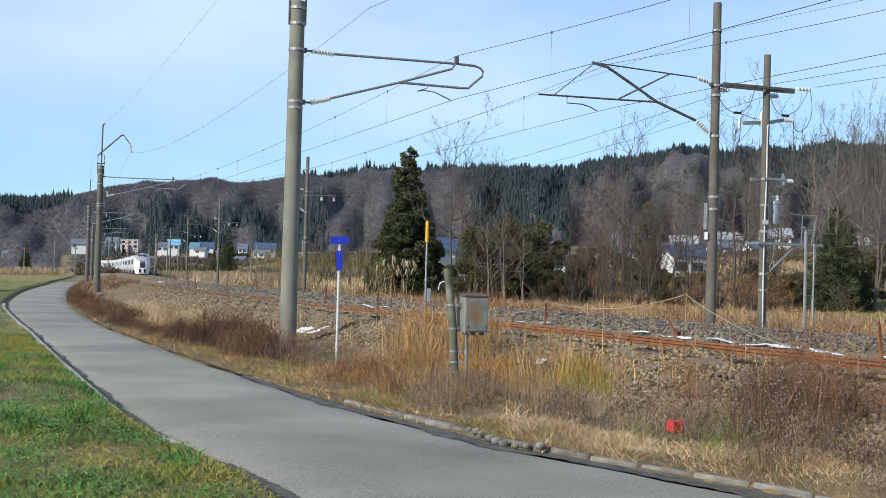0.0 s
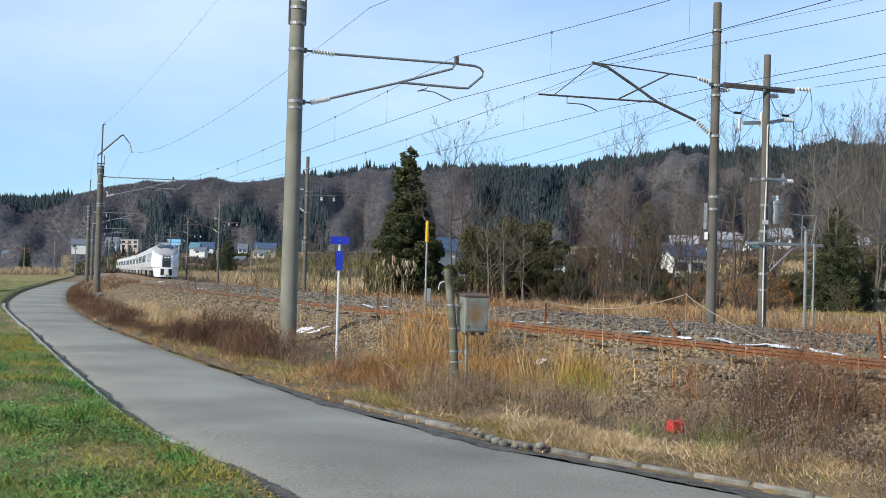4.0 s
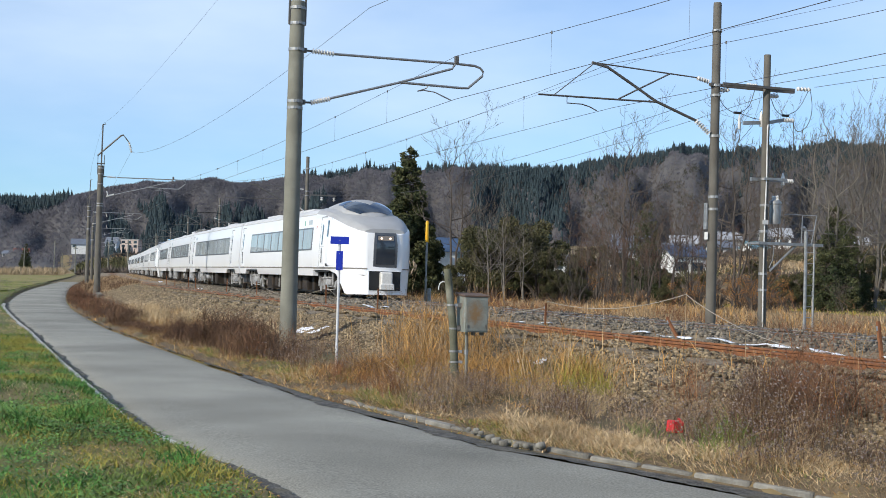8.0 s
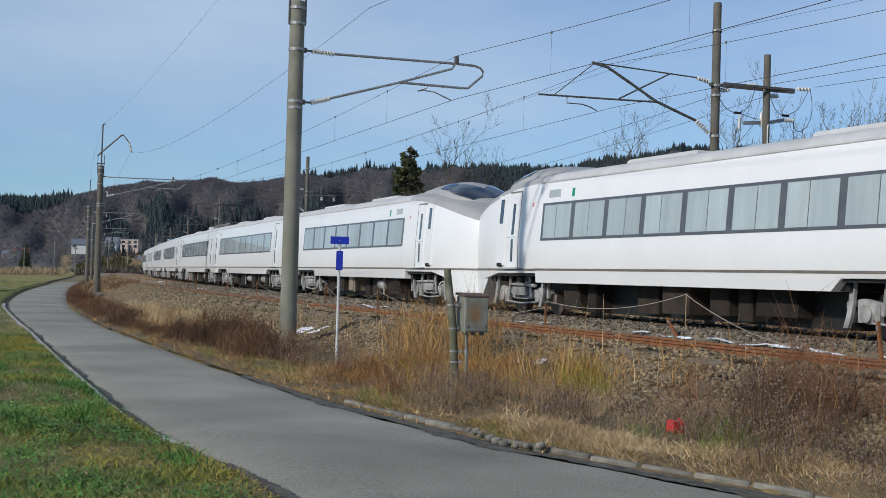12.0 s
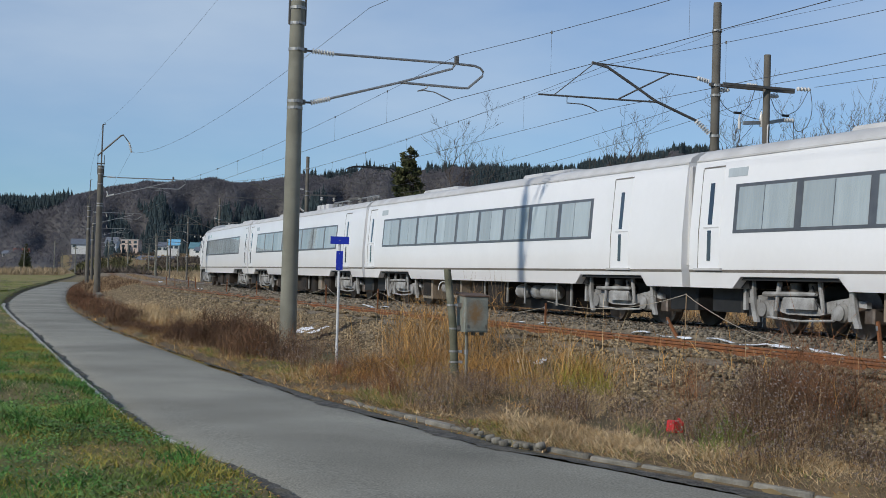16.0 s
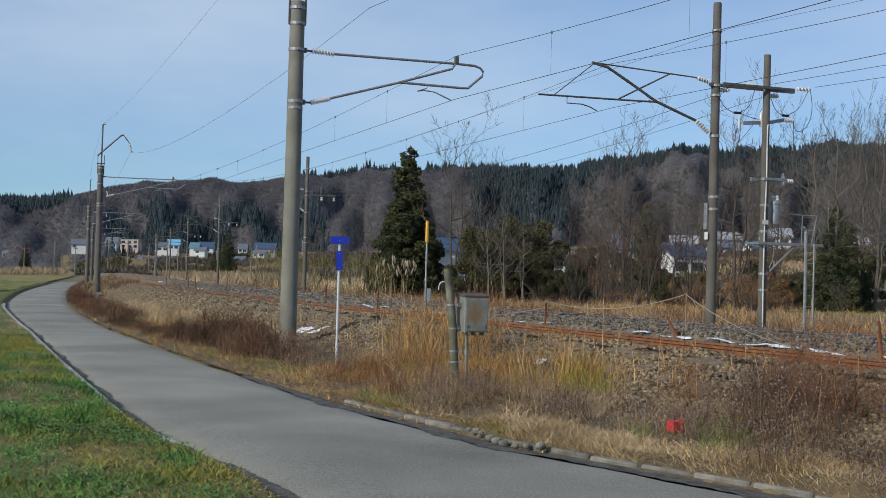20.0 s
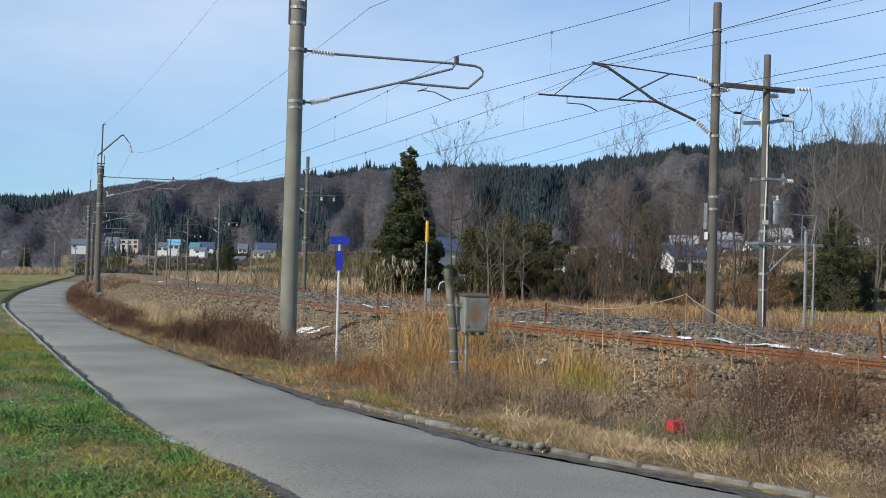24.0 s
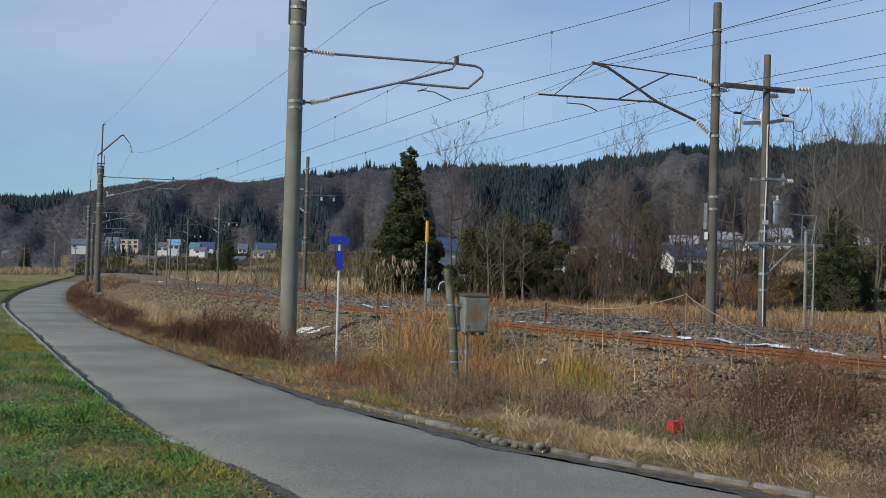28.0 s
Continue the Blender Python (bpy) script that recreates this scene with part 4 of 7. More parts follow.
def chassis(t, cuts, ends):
    """Dark underframe, wheel-well blocks and end gear; their black colour is the shade in the bogie openings."""
    part("underframe", Shape().box(-9.95, 9.9 if 10.0 in ends else 7.6, -1.33, 1.33, 0.93, 0.978), M_DARK, t, "underframe plate, black for the shade under the body")
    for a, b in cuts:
        # Solid black blocks fill the opening's corners in place of shade.
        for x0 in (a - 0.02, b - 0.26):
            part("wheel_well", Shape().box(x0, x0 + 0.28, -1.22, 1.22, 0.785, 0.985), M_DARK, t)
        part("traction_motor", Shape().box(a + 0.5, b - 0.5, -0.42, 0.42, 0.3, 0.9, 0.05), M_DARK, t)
    for x in ends:
        k = 1 if x > 0 else -1
        part("end_gear", Shape().box(min(x, x - k * 1.0), max(x, x - k * 1.0), -1.0, 1.0, 0.34, 0.93, 0.04).box(min(x - k * 1.0, x - k * 1.25), max(x - k * 1.0, x - k * 1.25), -0.5, 0.5, 0.42, 0.7), M_DARK, t, "plain dark block for coupling, pipes and shade below the coach end")


def underfloor(t, x0, x1, seed):
    r = random.Random(seed)
    x = x0
    while x < x1 - 0.4:
        w = r.uniform(0.35, 1.3)
        z = r.uniform(0.14, 0.34)
        back = r.uniform(0.0, 0.35)
        x_end = min(x + w, x1)
        if r.random() < 0.18:
            part("air_tank", Shape().spin([(0.0, x), (0.14, x + 0.04), (0.17, x + 0.1), (0.17, x_end - 0.1), (0.14, x_end - 0.04), (0.0, x_end)], 12, (0, -1.0, 0.55), "x"), M_BOGIE, t, "grey cylindrical air tank", True)
        else:
            pale = r.random() < 0.16 and w < 0.8
            box = part("equipment_box", Shape().box(x, x_end, -1.24 + back, 1.24 - back, z, 0.86, 0.03), M_LENS if pale else M_UNDER, t, "tan underfloor equipment box" if pale else "dirty underfloor equipment box, darkened for the shade below the coach")
            if w > 0.6:
                part("cover", Shape().box(x + 0.08, x_end - 0.08, -1.255 + back, -1.235 + back, z + 0.08, 0.78), M_UNDER, box)
        if r.random() < 0.4:
            part("pipe", Shape().tube([(x + w + 0.06, -1.12, 0.25), (x + w + 0.06, -1.12, 0.85)], 0.03, 6), M_BOGIE, t)
        x += w + r.uniform(0.1, 0.65)
    # Added filler: a black block stands for the shade under the floor.
    part("centre_beam", Shape().box(x0, x1, -0.6, 0.6, 0.13, 0.9), M_DARK, t, "black filler block for the shade under the floor")


def windows(t, x0, x1, n, side):
    band = part("window_band", plate(x0, x1, 1.77, 2.66, side, 0.006, 0.02, 0.03), M_BAND, t, "dark grey framed ribbon of windows")
    w = (x1 - x0 - 0.10) / n
    for k in range(n):
        a, b = x0 + 0.05 + w * k + 0.10, x0 + 0.05 + w * (k + 1) - 0.10
        mid = a + (b - a) * (0.5 + 0.06 * math.sin(k * 2.3 + x0))
        part("curtain", plate(a, mid - 0.012, 1.83, 2.60, side, 0.010, 0.01), M_CURTAIN, band, "pale grey-blue curtain")
        part("curtain", plate(mid + 0.012, b, 1.83, 2.60, side, 0.010, 0.01), M_CURTAIN, band, "pale grey-blue curtain")
        part("pane", plate(a, b, 1.83, 2.60, side, 0.018, 0.004), M_PANE, band, "clear window pane").visible_shadow = False


def door(t, x, side, narrow=0.78):
    d = part("door", plate(x - narrow / 2, x + narrow / 2, 1.10, 2.98, side, 0.008, 0.03, 0.02), M_WHITE, t, "white plug door")
    part("door_window", plate(x - 0.07, x + 0.07, 1.95, 2.72, side, 0.016, 0.01, 0.01), M_SHIELD, d, "tall narrow dark window")
    part("door_window", plate(x - 0.06, x + 0.06, 1.28, 1.84, side, 0.016, 0.01, 0.01), M_SHIELD, d, "tall narrow dark window")
    part("door_step", plate(x - narrow / 2 - 0.1, x + narrow / 2 + 0.1, 1.10, 1.14, side, 0.05, 0.06), M_GREY, d)
    part("door_rim", plate(x - narrow / 2 - 0.018, x - narrow / 2 - 0.004, 1.10, 3.0, side, 0.010, 0.02).add(plate(x - narrow / 2, x + narrow / 2, 3.0, 3.03, side, 0.006, 0.02).v, plate(x - narrow / 2, x + narrow / 2, 3.0, 3.03, side, 0.006, 0.02).f), M_STRIPE, d, "dark door seam")
    part("handle_rail", plate(x - 0.2, x + narrow / 2 - 0.05, 1.885, 1.905, side, 0.018, 0.02), M_GREY, d)
    return d


def roof_gear(t, x, r):
    part("roof_unit", Shape().box(x - 1.4, x + 1.4, -0.75, 0.75, 3.40, 3.52, 0.05), M_GREY, t, "low grey roof ventilation unit")


def pantograph(t, x):
    p = part("pantograph", Shape().box(x - 0.8, x + 0.8, -0.6, -0.5, 3.66, 3.72).box(x - 0.8, x + 0.8, 0.5, 0.6, 3.66, 3.72).box(x - 0.06, x + 0.06, -0.6, 0.6, 3.66, 3.72), M_DARKSTEEL, t, "raised diamond pantograph")
    fr = Shape()
    for sy in (-0.45, 0.45):
        for sx in (-1, 1):
            fr.tube([(x + sx * 0.55, sy, 3.72), (x + sx * 1.15, sy * 0.95, 4.32), (x + sx * 0.22, sy * 0.9, 4.82)], 0.013, 5)
    for sx in (-1, 1):
        fr.tube([(x + sx * 1.15, -0.43, 4.32), (x + sx * 1.15, 0.43, 4.32)], 0.012, 5).tube([(x + sx * 1.15, -0.43, 4.32), (x + sx * 0.22, 0.4, 4.82)], 0.009, 5)
    part("frame", fr, M_DARKSTEEL, p)
    for sx in (-0.22, 0.22):
        part("contact_strip", Shape().tube([(x + sx, -0.92, 4.76), (x + sx, -0.75, 4.85), (x + sx, -0.5, 4.88), (x + sx, 0.5, 4.88), (x + sx, 0.75, 4.85), (x + sx, 0.92, 4.76)], 0.024, 6), M_DARK, p, "black contact strip")
    for dx, dy in ((-0.7, -0.55), (0.7, -0.55), (-0.7, 0.55), (0.7, 0.55)):
        part("insulator", insulator(Shape(), (x + dx, dy, 3.42), (x + dx, dy, 3.68), 5, 0.10), M_ROOFPOT, t, "grey-white roof insulator", True)
    for dx in (-2.0, -2.7, -3.3, 1.7, 2.3, 2.9):
        part("insulator", insulator(Shape(), (x + dx, -0.5, 3.43), (x + dx, -0.5, 3.63), 5, 0.10), M_ROOFPOT, t, "grey-white roof insulator", True)
    part("bus_bar", Shape().tube([(x - 3.3, -0.5, 3.66), (x + 2.9, -0.5, 3.66)], 0.025, 6), M_STEEL, t)
    for dx in (-4.1, -4.9, -5.5):
        part("roof_box", Shape().box(x + dx - 0.2, x + dx + 0.2, -0.6, 0.3, 3.42, 3.66, 0.03), M_GREY, t)


def stripes(t, x0, x1):
    for side in (-1, 1):
        part("belt_stripe", plate(x0, x1, 1.065, 1.115, side, 0.005, 0.02), M_STRIPE, t, "thin brown-grey belt line")
        part("gutter", Shape().box(x0, x1, min(side * 1.29, side * 1.325), max(side * 1.29, side * 1.325), 3.15, 3.185), M_GREY, t)


def coach_ends(t, inner):
    for x in inner:
        k = 1 if x > 0 else -1
        part("gangway", Shape().box(min(x, x + k * 0.12), max(x, x + k * 0.12), -1.0, 1.0, 0.95, 3.2, 0.05), M_DARK, t, "dark gangway bellows")
        for side in (-1, 1):
            part("end_fairing", Shape().box(min(x - k * 0.03, x + k * 0.075), max(x - k * 0.03, x + k * 0.075), min(side * 1.18, side * 1.30), max(side * 1.18, side * 1.30), 1.2, 3.1, 0.02), M_GREY, t, "grey end fairing")


def middle_coach(win, n, front_door, label, pan=False, extra=False, seed=1):
    t = thing("coach", label, "train coach", "coaches of the white train")
    cuts = ((5.55, 8.75), (-8.75, -5.55))
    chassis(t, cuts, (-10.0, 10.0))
    part("body", body_loft(-10.13, 10.13, cuts), M_WHITE, t, "white painted body shell", True)
    part("roof", roof_loft(-10.13, 10.13), M_GREY, t, "pale grey roof", True)
    stripes(t, -10.13, 10.13)
    coach_ends(t, (-10.13, 10.13))
    for side in (-1, 1):
        windows(t, 10.25 - win[1], 10.25 - win[0], n, side)
        door(t, 10.25 - front_door, side)
        door(t, 10.25 - 19.72, side, 0.7)
        part("sign_box", plate(10.25 - win[1] - 0.25, 10.25 - win[1] + 0.35, 2.80, 2.96, side, 0.006, 0.02), M_CURTAIN, t, "small destination display")
        if extra:
            part("small_window", plate(6.0, 6.5, 1.90, 2.58, side, 0.008, 0.02, 0.02), M_BAND, t, "small square window")
            part("emblem", plate(5.03, 5.28, 2.1, 2.42, side, 0.006, 0.01, 0.03), M_EMBLEM, t, "green clover-like emblem")
    for x in (7.15, -7.15):
        bogie(t, x)
    underfloor(t, -5.0, 5.0, seed)
    for x in ((-5, 2.5) if not pan else (-5,)):
        roof_gear(t, x, seed)
    if pan:
        pantograph(t, 10.25 - 4.4)
    return t


def cab_sections():
    """Stations of the nose: distance from the tip, half width, shoulder height, crown height."""
    return ((0.0, 0.62, 2.32, 2.42), (0.12, 0.80, 2.38, 2.52), (0.45, 1.0, 2.46, 2.68), (1.0, 1.22, 2.60, 2.88), (1.8, 1.345, 2.78, 3.10), (2.7, 1.405, 2.95, 3.27), (3.7, 1.435, 3.09, 3.40), (5.0, 1.44, 3.17, 3.475))


def nose_width(a):
    q = cab_sections()
    return float(np.interp(a, [c[0] for c in q], [c[1] for c in q]))


def cab_coach(label, seed):
    """End coach, its nose in +x; the inner end is at x = -10."""
    t = thing("coach", label, "train coach", "coaches of the white train")
    tip = 10.50
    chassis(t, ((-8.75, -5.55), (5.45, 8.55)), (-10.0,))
    part("body", body_loft(-10.13, tip - 5.0, ((-8.75, -5.55),)), M_WHITE, t, "white painted body shell", True)
    part("roof", roof_loft(-10.13, tip - 5.0), M_GREY, t, "pale grey roof", True)
    low, high = [], []
    for a, w, zs, zc in reversed(cab_sections()):
        k = w / 1.44
        prof = [(1.40 * k, 1.0 if 1.85 < a <= 5 else 0.86), (1.43 * k, 1.10), (1.44 * k, 1.55), (1.44 * k if a > 1 else w, 1.80), (w * (0.955 + 0.025 * (a < 2)), min(2.63, zs - 0.12)), (w * 0.92, zs)]
        x = tip - a - (0.10 if a == 0 else 0)
        bulge = lambda z: 0.10 * max(0.0, 1 - ((z - 1.5) / 1.2) ** 2) if a == 0 else 0.0
        low.append([(x + bulge(z), -y, z) for y, z in prof] + [(x + bulge(z), y, z) for y, z in reversed(prof)])
        top = [(w * 0.92, zs), (w * 0.86, zs + (zc - zs) * 0.45), (w * 0.68, zs + (zc - zs) * 0.8), (w * 0.35, zc - 0.02 * (zc - zs)), (0, zc)]
        high.append([(x, -y, z) for y, z in top] + [(x, y, z) for y, z in reversed(top[:-1])])
    nose = part("nose", Shape().loft(low), M_WHITE, t, "smooth white rounded nose", True)
    part("nose_top", Shape().loft(high), M_NOSE, t, "pale grey sloping nose top", True)
    # driver's canopy with dark windscreen
    dome = lambda a, th: (tip - a, math.cos(th) * 0.96 * min(1, (max(0.0, a - 1.35) / 0.9) ** 0.5, (max(0.0, 7.4 - a) / 2.6) ** 0.5), float(np.interp(a, (1.35, 1.8, 2.4, 3.2, 4.0, 5.2, 7.4), (2.93, 3.04, 3.14, 3.25, 3.32, 3.36, 3.36))) + math.sin(th) * float(np.interp(a, (1.35, 1.8, 2.3, 2.8, 3.3, 3.9, 5.0, 6.2, 7.4), (0.04, 0.22, 0.38, 0.46, 0.46, 0.40, 0.26, 0.13, 0.01))))
    th = [math.pi * i / 12 for i in range(13)]
    part("canopy", Shape().loft([[dome(a, q) for q in th] for a in (1.4, 1.6, 1.8, 2.1, 2.4, 2.8, 3.2, 3.6, 4.2, 5.0, 5.8, 6.6, 7.3)]), M_NOSE, t, "grey cab canopy", True)

    def screen(a0, a1, t0, t1, t2=None, flip=False):
        s = Shape()
        rows = []
        for i in range(7):
            a = a0 + (a1 - a0) * i / 6
            row = []
            hi = t1 + ((t2 if t2 is not None else t1) - t1) * max(0.0, (i - 3) / 3)
            for j in range(9):
                q = t0 + (hi - t0) * j / 8
                x, y, z = dome(a, math.pi - q if flip else q)
                row.append((x + 0.01, y * 1.012, z + 0.012))
            rows.append(row)
        return s.loft(rows, False)
    for k in (False, True):
        part("windscreen", screen(1.66, 2.74, 0.40, math.pi / 2, 1.12, k), M_SHIELD, t, "dark wraparound windscreen half", True)
        part("side_screen", screen(2.83, 3.45, 0.42, 1.02, 0.8, k), M_SHIELD, t, "dark cab side window", True)
    # front panel with lamps
    def face(hw, out, z0, z1, taper):
        """A shallow bowed panel on the nose tip."""
        zs = [z0 + (z1 - z0) * i / 6 for i in range(7)]
        bow = lambda z: tip + 0.035 - 0.16 * max(0.0, (z - 1.9)) ** 1.5 - 0.09 * max(0.0, 1.7 - z) + out
        wid = lambda z: hw - taper * max(0.0, z - 1.9)
        return Shape().loft([[(bow(z), -wid(z), z), (bow(z), wid(z), z), (bow(z) - 0.25, wid(z), z), (bow(z) - 0.25, -wid(z), z)] for z in zs])
    panel = part("front_panel", face(0.44, 0.0, 1.14, 2.37, 0.10), M_BAND, t, "dark surround of the front panel", True)
    part("display_glass", face(0.345, 0.012, 1.25, 2.28, 0.08), M_SHIELD, panel, "dark glossy display glass", True)
    part("lamp_housing", face(0.31, 0.018, 2.10, 2.26, 0.08), M_LENS, panel, "dull beige lamp housing", True)
    for y in (-0.16, 0.16):
        part("headlight", Shape().spin([(0.0, tip + 0.05), (0.032, tip + 0.045), (0.042, tip - 0.03), (0.0, tip - 0.06)][::-1], 12, (0, y, 2.17), "x"), M_LAMP, panel, "lit round headlight", True)
    # front skirt with coupler
    sk = []
    for a, zb, end in ((0.0, 0.17, 0), (0.45, 0.16, 0), (0.95, 0.15, 0), (1.1, 0.20, 0), (2.0, 0.99, 1)):
        w = nose_width(a)
        sk.append([(tip - a, -w * 0.95, zb), (tip - a, -w * 0.985, 1.02), (tip - a, w * 0.985, 1.02), (tip - a, w * 0.95, zb)])
    skirt = part("skirt", Shape().loft(sk, True), M_WHITE, t, "white skirt below the nose")
    # No hollow here: the opening's shade is a solid black box.
    part("coupler_recess", Shape().box(tip - 0.2, tip + 0.012, -0.58, 0.58, 0.32, 1.0, 0.0), M_DARK, skirt, "black block for the shaded coupler opening")
    part("coupler", Shape().box(tip - 0.1, tip + 0.22, -0.20, 0.24, 0.40, 0.98, 0.05).box(tip + 0.1, tip + 0.30, -0.24, 0.28, 0.36, 0.56, 0.03), M_PORC, skirt, "pale grey coupler cover")
    part("belt_stripe", Shape().loft([[(tip - a + 0.012, -nose_width(a) * 0.993 - 0.012, 1.065), (tip - a + 0.012, -nose_width(a) * 0.995 - 0.012, 1.11), (tip - a - 0.05, -nose_width(a) * 0.95, 1.11), (tip - a - 0.05, -nose_width(a) * 0.95, 1.065)] for a in (0.02, 0.12, 0.45, 1.0, 1.8, 2.7, 3.7, 5.0)]), M_STRIPE, t)
    part("belt_stripe", Shape().loft([[(tip - a + 0.012, nose_width(a) * 0.993 + 0.012, 1.065), (tip - a + 0.012, nose_width(a) * 0.995 + 0.012, 1.11), (tip - a - 0.05, nose_width(a) * 0.95, 1.11), (tip - a - 0.05, nose_width(a) * 0.95, 1.065)] for a in (5.0, 3.7, 2.7, 1.8, 1.0, 0.45, 0.12, 0.02)]), M_STRIPE, t)
    stripes(t, -10.13, tip - 5.0)
    coach_ends(t, (-10.13,))
    for side in (-1, 1):
        windows(t, -10.25 + 2.8, -10.25 + 15.5, 8, side)
        door(t, 10.25 - 3.4, side, 0.7)
        door(t, -10.25 + 0.85, side, 0.7)
        cd = part("cab_door", plate(7.35, 7.85, 1.20, 2.95, side, 0.004, 0.05, 0.02), M_WHITE, t, "white cab door")
        part("cab_door_window", plate(7.5, 7.72, 2.25, 2.86, side, 0.014, 0.03, 0.02), M_SHIELD, cd, "dark cab door window")
        part("cab_step", plate(7.45, 7.75, 1.16, 1.25, side, 0.006, 0.03), M_DARK, cd)
        part("sign_box", plate(4.35, 4.95, 2.78, 2.96, side, 0.006, 0.02), M_CURTAIN, t, "small destination display")
        part("green_mark", plate(3.62, 3.78, 2.76, 2.95, side, 0.006, 0.01, 0.03), M_EMBLEM, t, "small green mark")
        part("pink_mark", plate(5.72, 5.84, 2.60, 2.70, side, 0.006, 0.01, 0.02), mat("pink_mark", (0.62, 0.25, 0.2), (0.55, 0.22, 0.18), 5, 0.5, 0.0) if side < 0 and seed == 1 else bpy.data.materials.get("pink_mark"), t)
    for x in (6.95, -7.15):
        bogie(t, x)
    underfloor(t, -5.0, 4.6, seed)
    for x in (-5.5, 1.0):
        roof_gear(t, x, seed)
    return t


coaches = []
for i in range(1, 12):
    if i in (1, 4, 5, 11):
        c = cab_coach("white end coach with grey nose top and lit lamps", i)
    else:
        spec = {2: ((3.7, 18.6), 9, 2.8), 3: ((2.7, 18.5), 9, 1.45), 6: ((3.6, 18.5), 9, 2.5), 7: ((3.0, 18.8), 9, 1.35), 8: ((5.9, 19.0), 7, 2.6), 9: ((3.9, 18.6), 9, 2.6), 10: ((3.65, 18.5), 8, 2.25)}[i]
        c = middle_coach(*spec, "white coach with a long ribbon of curtained windows" + (", pantograph raised" if i in (3, 7, 10) else ""), i in (3, 7, 10), i == 8, i)
    coaches.append(c)


# ---- hills ----
SKYLINE = ((-30, 2.6), (-18.7, 2.65), (-16.9, 2.6), (-15.7, 2.95), (-14.6, 3.35), (-12.25, 3.7), (-10.2, 3.9), (-8.9, 3.8), (-7.0, 4.05), (-4.0, 4.45), (1.6, 4.75), (3.35, 4.6), (5.3, 4.75), (8.5, 5.3), (10.9, 5.65), (12.5, 5.5), (16.5, 5.85), (20, 5.8), (32, 5.2))
HILL_FOOT, HILL_CREST = 620.0, 1350.0


def hill_z(az, r):
    """Height of the wooded ridge at a bearing (degrees) and distance."""
    el = np.interp(az, [q[0] for q in SKYLINE], [q[1] for q in SKYLINE])
    top = HILL_CREST * np.tan(np.radians(el))
    foot = HILL_FOOT + 60 * np.sin(az * 0.5)
    t = np.clip((r - foot) / (HILL_CREST - foot), 0, 1)
    rise = t * t * (3 - 2 * t) * 0.55 + 0.45 * t
    gully = 0.10 * np.sin(az * 1.9 + r * 0.006) * np.sin(np.pi * t) + 0.06 * np.sin(az * 4.7 - r * 0.011) * np.sin(np.pi * t)
    fall = 1 - 0.5 * np.clip((r - HILL_CREST) / 500, 0, 1)
    return top * (rise + gully * 0.7) * fall + 2.0 * t


az = np.linspace(-34, 34, 240)
rr = np.linspace(600, 1900, 80)
AZ, RR = np.meshgrid(az, rr, indexing="ij")
hv = np.stack([RR * np.sin(np.radians(AZ)), RR * np.cos(np.radians(AZ)), hill_z(AZ, RR) - 1.5], -1).reshape(-1, 3)
hi = np.arange(len(az) - 1)[:, None] * len(rr) + np.arange(len(rr) - 1)[None]
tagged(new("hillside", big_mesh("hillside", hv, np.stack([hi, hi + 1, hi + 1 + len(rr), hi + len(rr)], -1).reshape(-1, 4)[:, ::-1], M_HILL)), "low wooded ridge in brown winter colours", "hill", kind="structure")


def wood_spots(n, want):
    """Random spots on the ridge, kept with the chance that want gives."""
    a = RNG.uniform(-22, 22, n)
    r = np.sqrt(RNG.uniform(630 ** 2, 1430 ** 2, n))
    keep = RNG.uniform(0, 1, n) < want(a, r)
    a, r = a[keep], r[keep]
    return np.stack([r * np.sin(np.radians(a)), r * np.cos(np.radians(a)), hill_z(a, r) - 1.5], -1), a, r


def pines(a, r):
    """Chance of a conifer: crest row, one dark flank, hollows to the west and the far western top."""
    wave = 0.6 + 0.4 * np.sin(a * 2.3 + r * 0.013) * np.sin(a * 5.1 - r * 0.021)
    crest = np.clip((r - 1215) / 60, 0, 1) * np.clip((a + 7) / 2, 0, 1) * (0.12 + 0.3 * (wave > 0.62) + 0.6 * np.clip((a - 4) / 2, 0, 1) * wave)
    flank = np.clip((a - 1.0) / 0.8, 0, 1) * np.clip((5.6 - a) / 0.8, 0, 1) * np.clip((r - 800) / 80, 0, 1)
    bare_top = np.hypot((a - 10.2) / 2.6, (r - 1130) / 85) > 1
    east = np.clip((a - 5.0) / 1, 0, 1) * np.clip((r - 1050) / 130, 0, 1) * bare_top * wave * 0.55
    low = (np.sin(a * 2.1 + 1.0) * np.sin(r * 0.016 + a) > -0.35) * np.clip((1010 - r) / 60, 0, 1) * np.clip((a + 14.5) / 1, 0, 1) * np.clip((-5.0 - a) / 1, 0, 1)
    far_west = np.clip((-15.8 - a) / 0.6, 0, 1) * np.clip((r - 1120) / 60, 0, 1)
    return np.clip(crest * 0.9 + flank * 0.75 + east + low * 0.95 + far_west * 0.9, 0, 1)


crng = np.random.default_rng(12)
cone, cone_f = [], []
for z0, r0, z1 in ((0.02, 0.42, 0.36), (0.16, 0.40, 0.52), (0.32, 0.33, 0.66), (0.48, 0.26, 0.80), (0.64, 0.17, 0.92), (0.78, 0.10, 1.0)):
    k = len(cone)
    cone += [(0, 0, z1)] + [(r0 * w * math.cos(q), r0 * w * math.sin(q), z0 + 0.09 * (1 - w)) for q, w in zip(np.linspace(0, 2 * math.pi, 8)[:-1] + crng.uniform(-0.3, 0.3, 7) + z0 * 9, crng.uniform(0.55, 1.25, 7))]
    cone_f += [(k, k + 1 + j, k + 1 + (j + 1) % 7) for j in range(7)]
cone_v, cone_f = np.array(cone), np.array(cone_f)
pos, a, r = wood_spots(52000, pines)
n = len(pos)
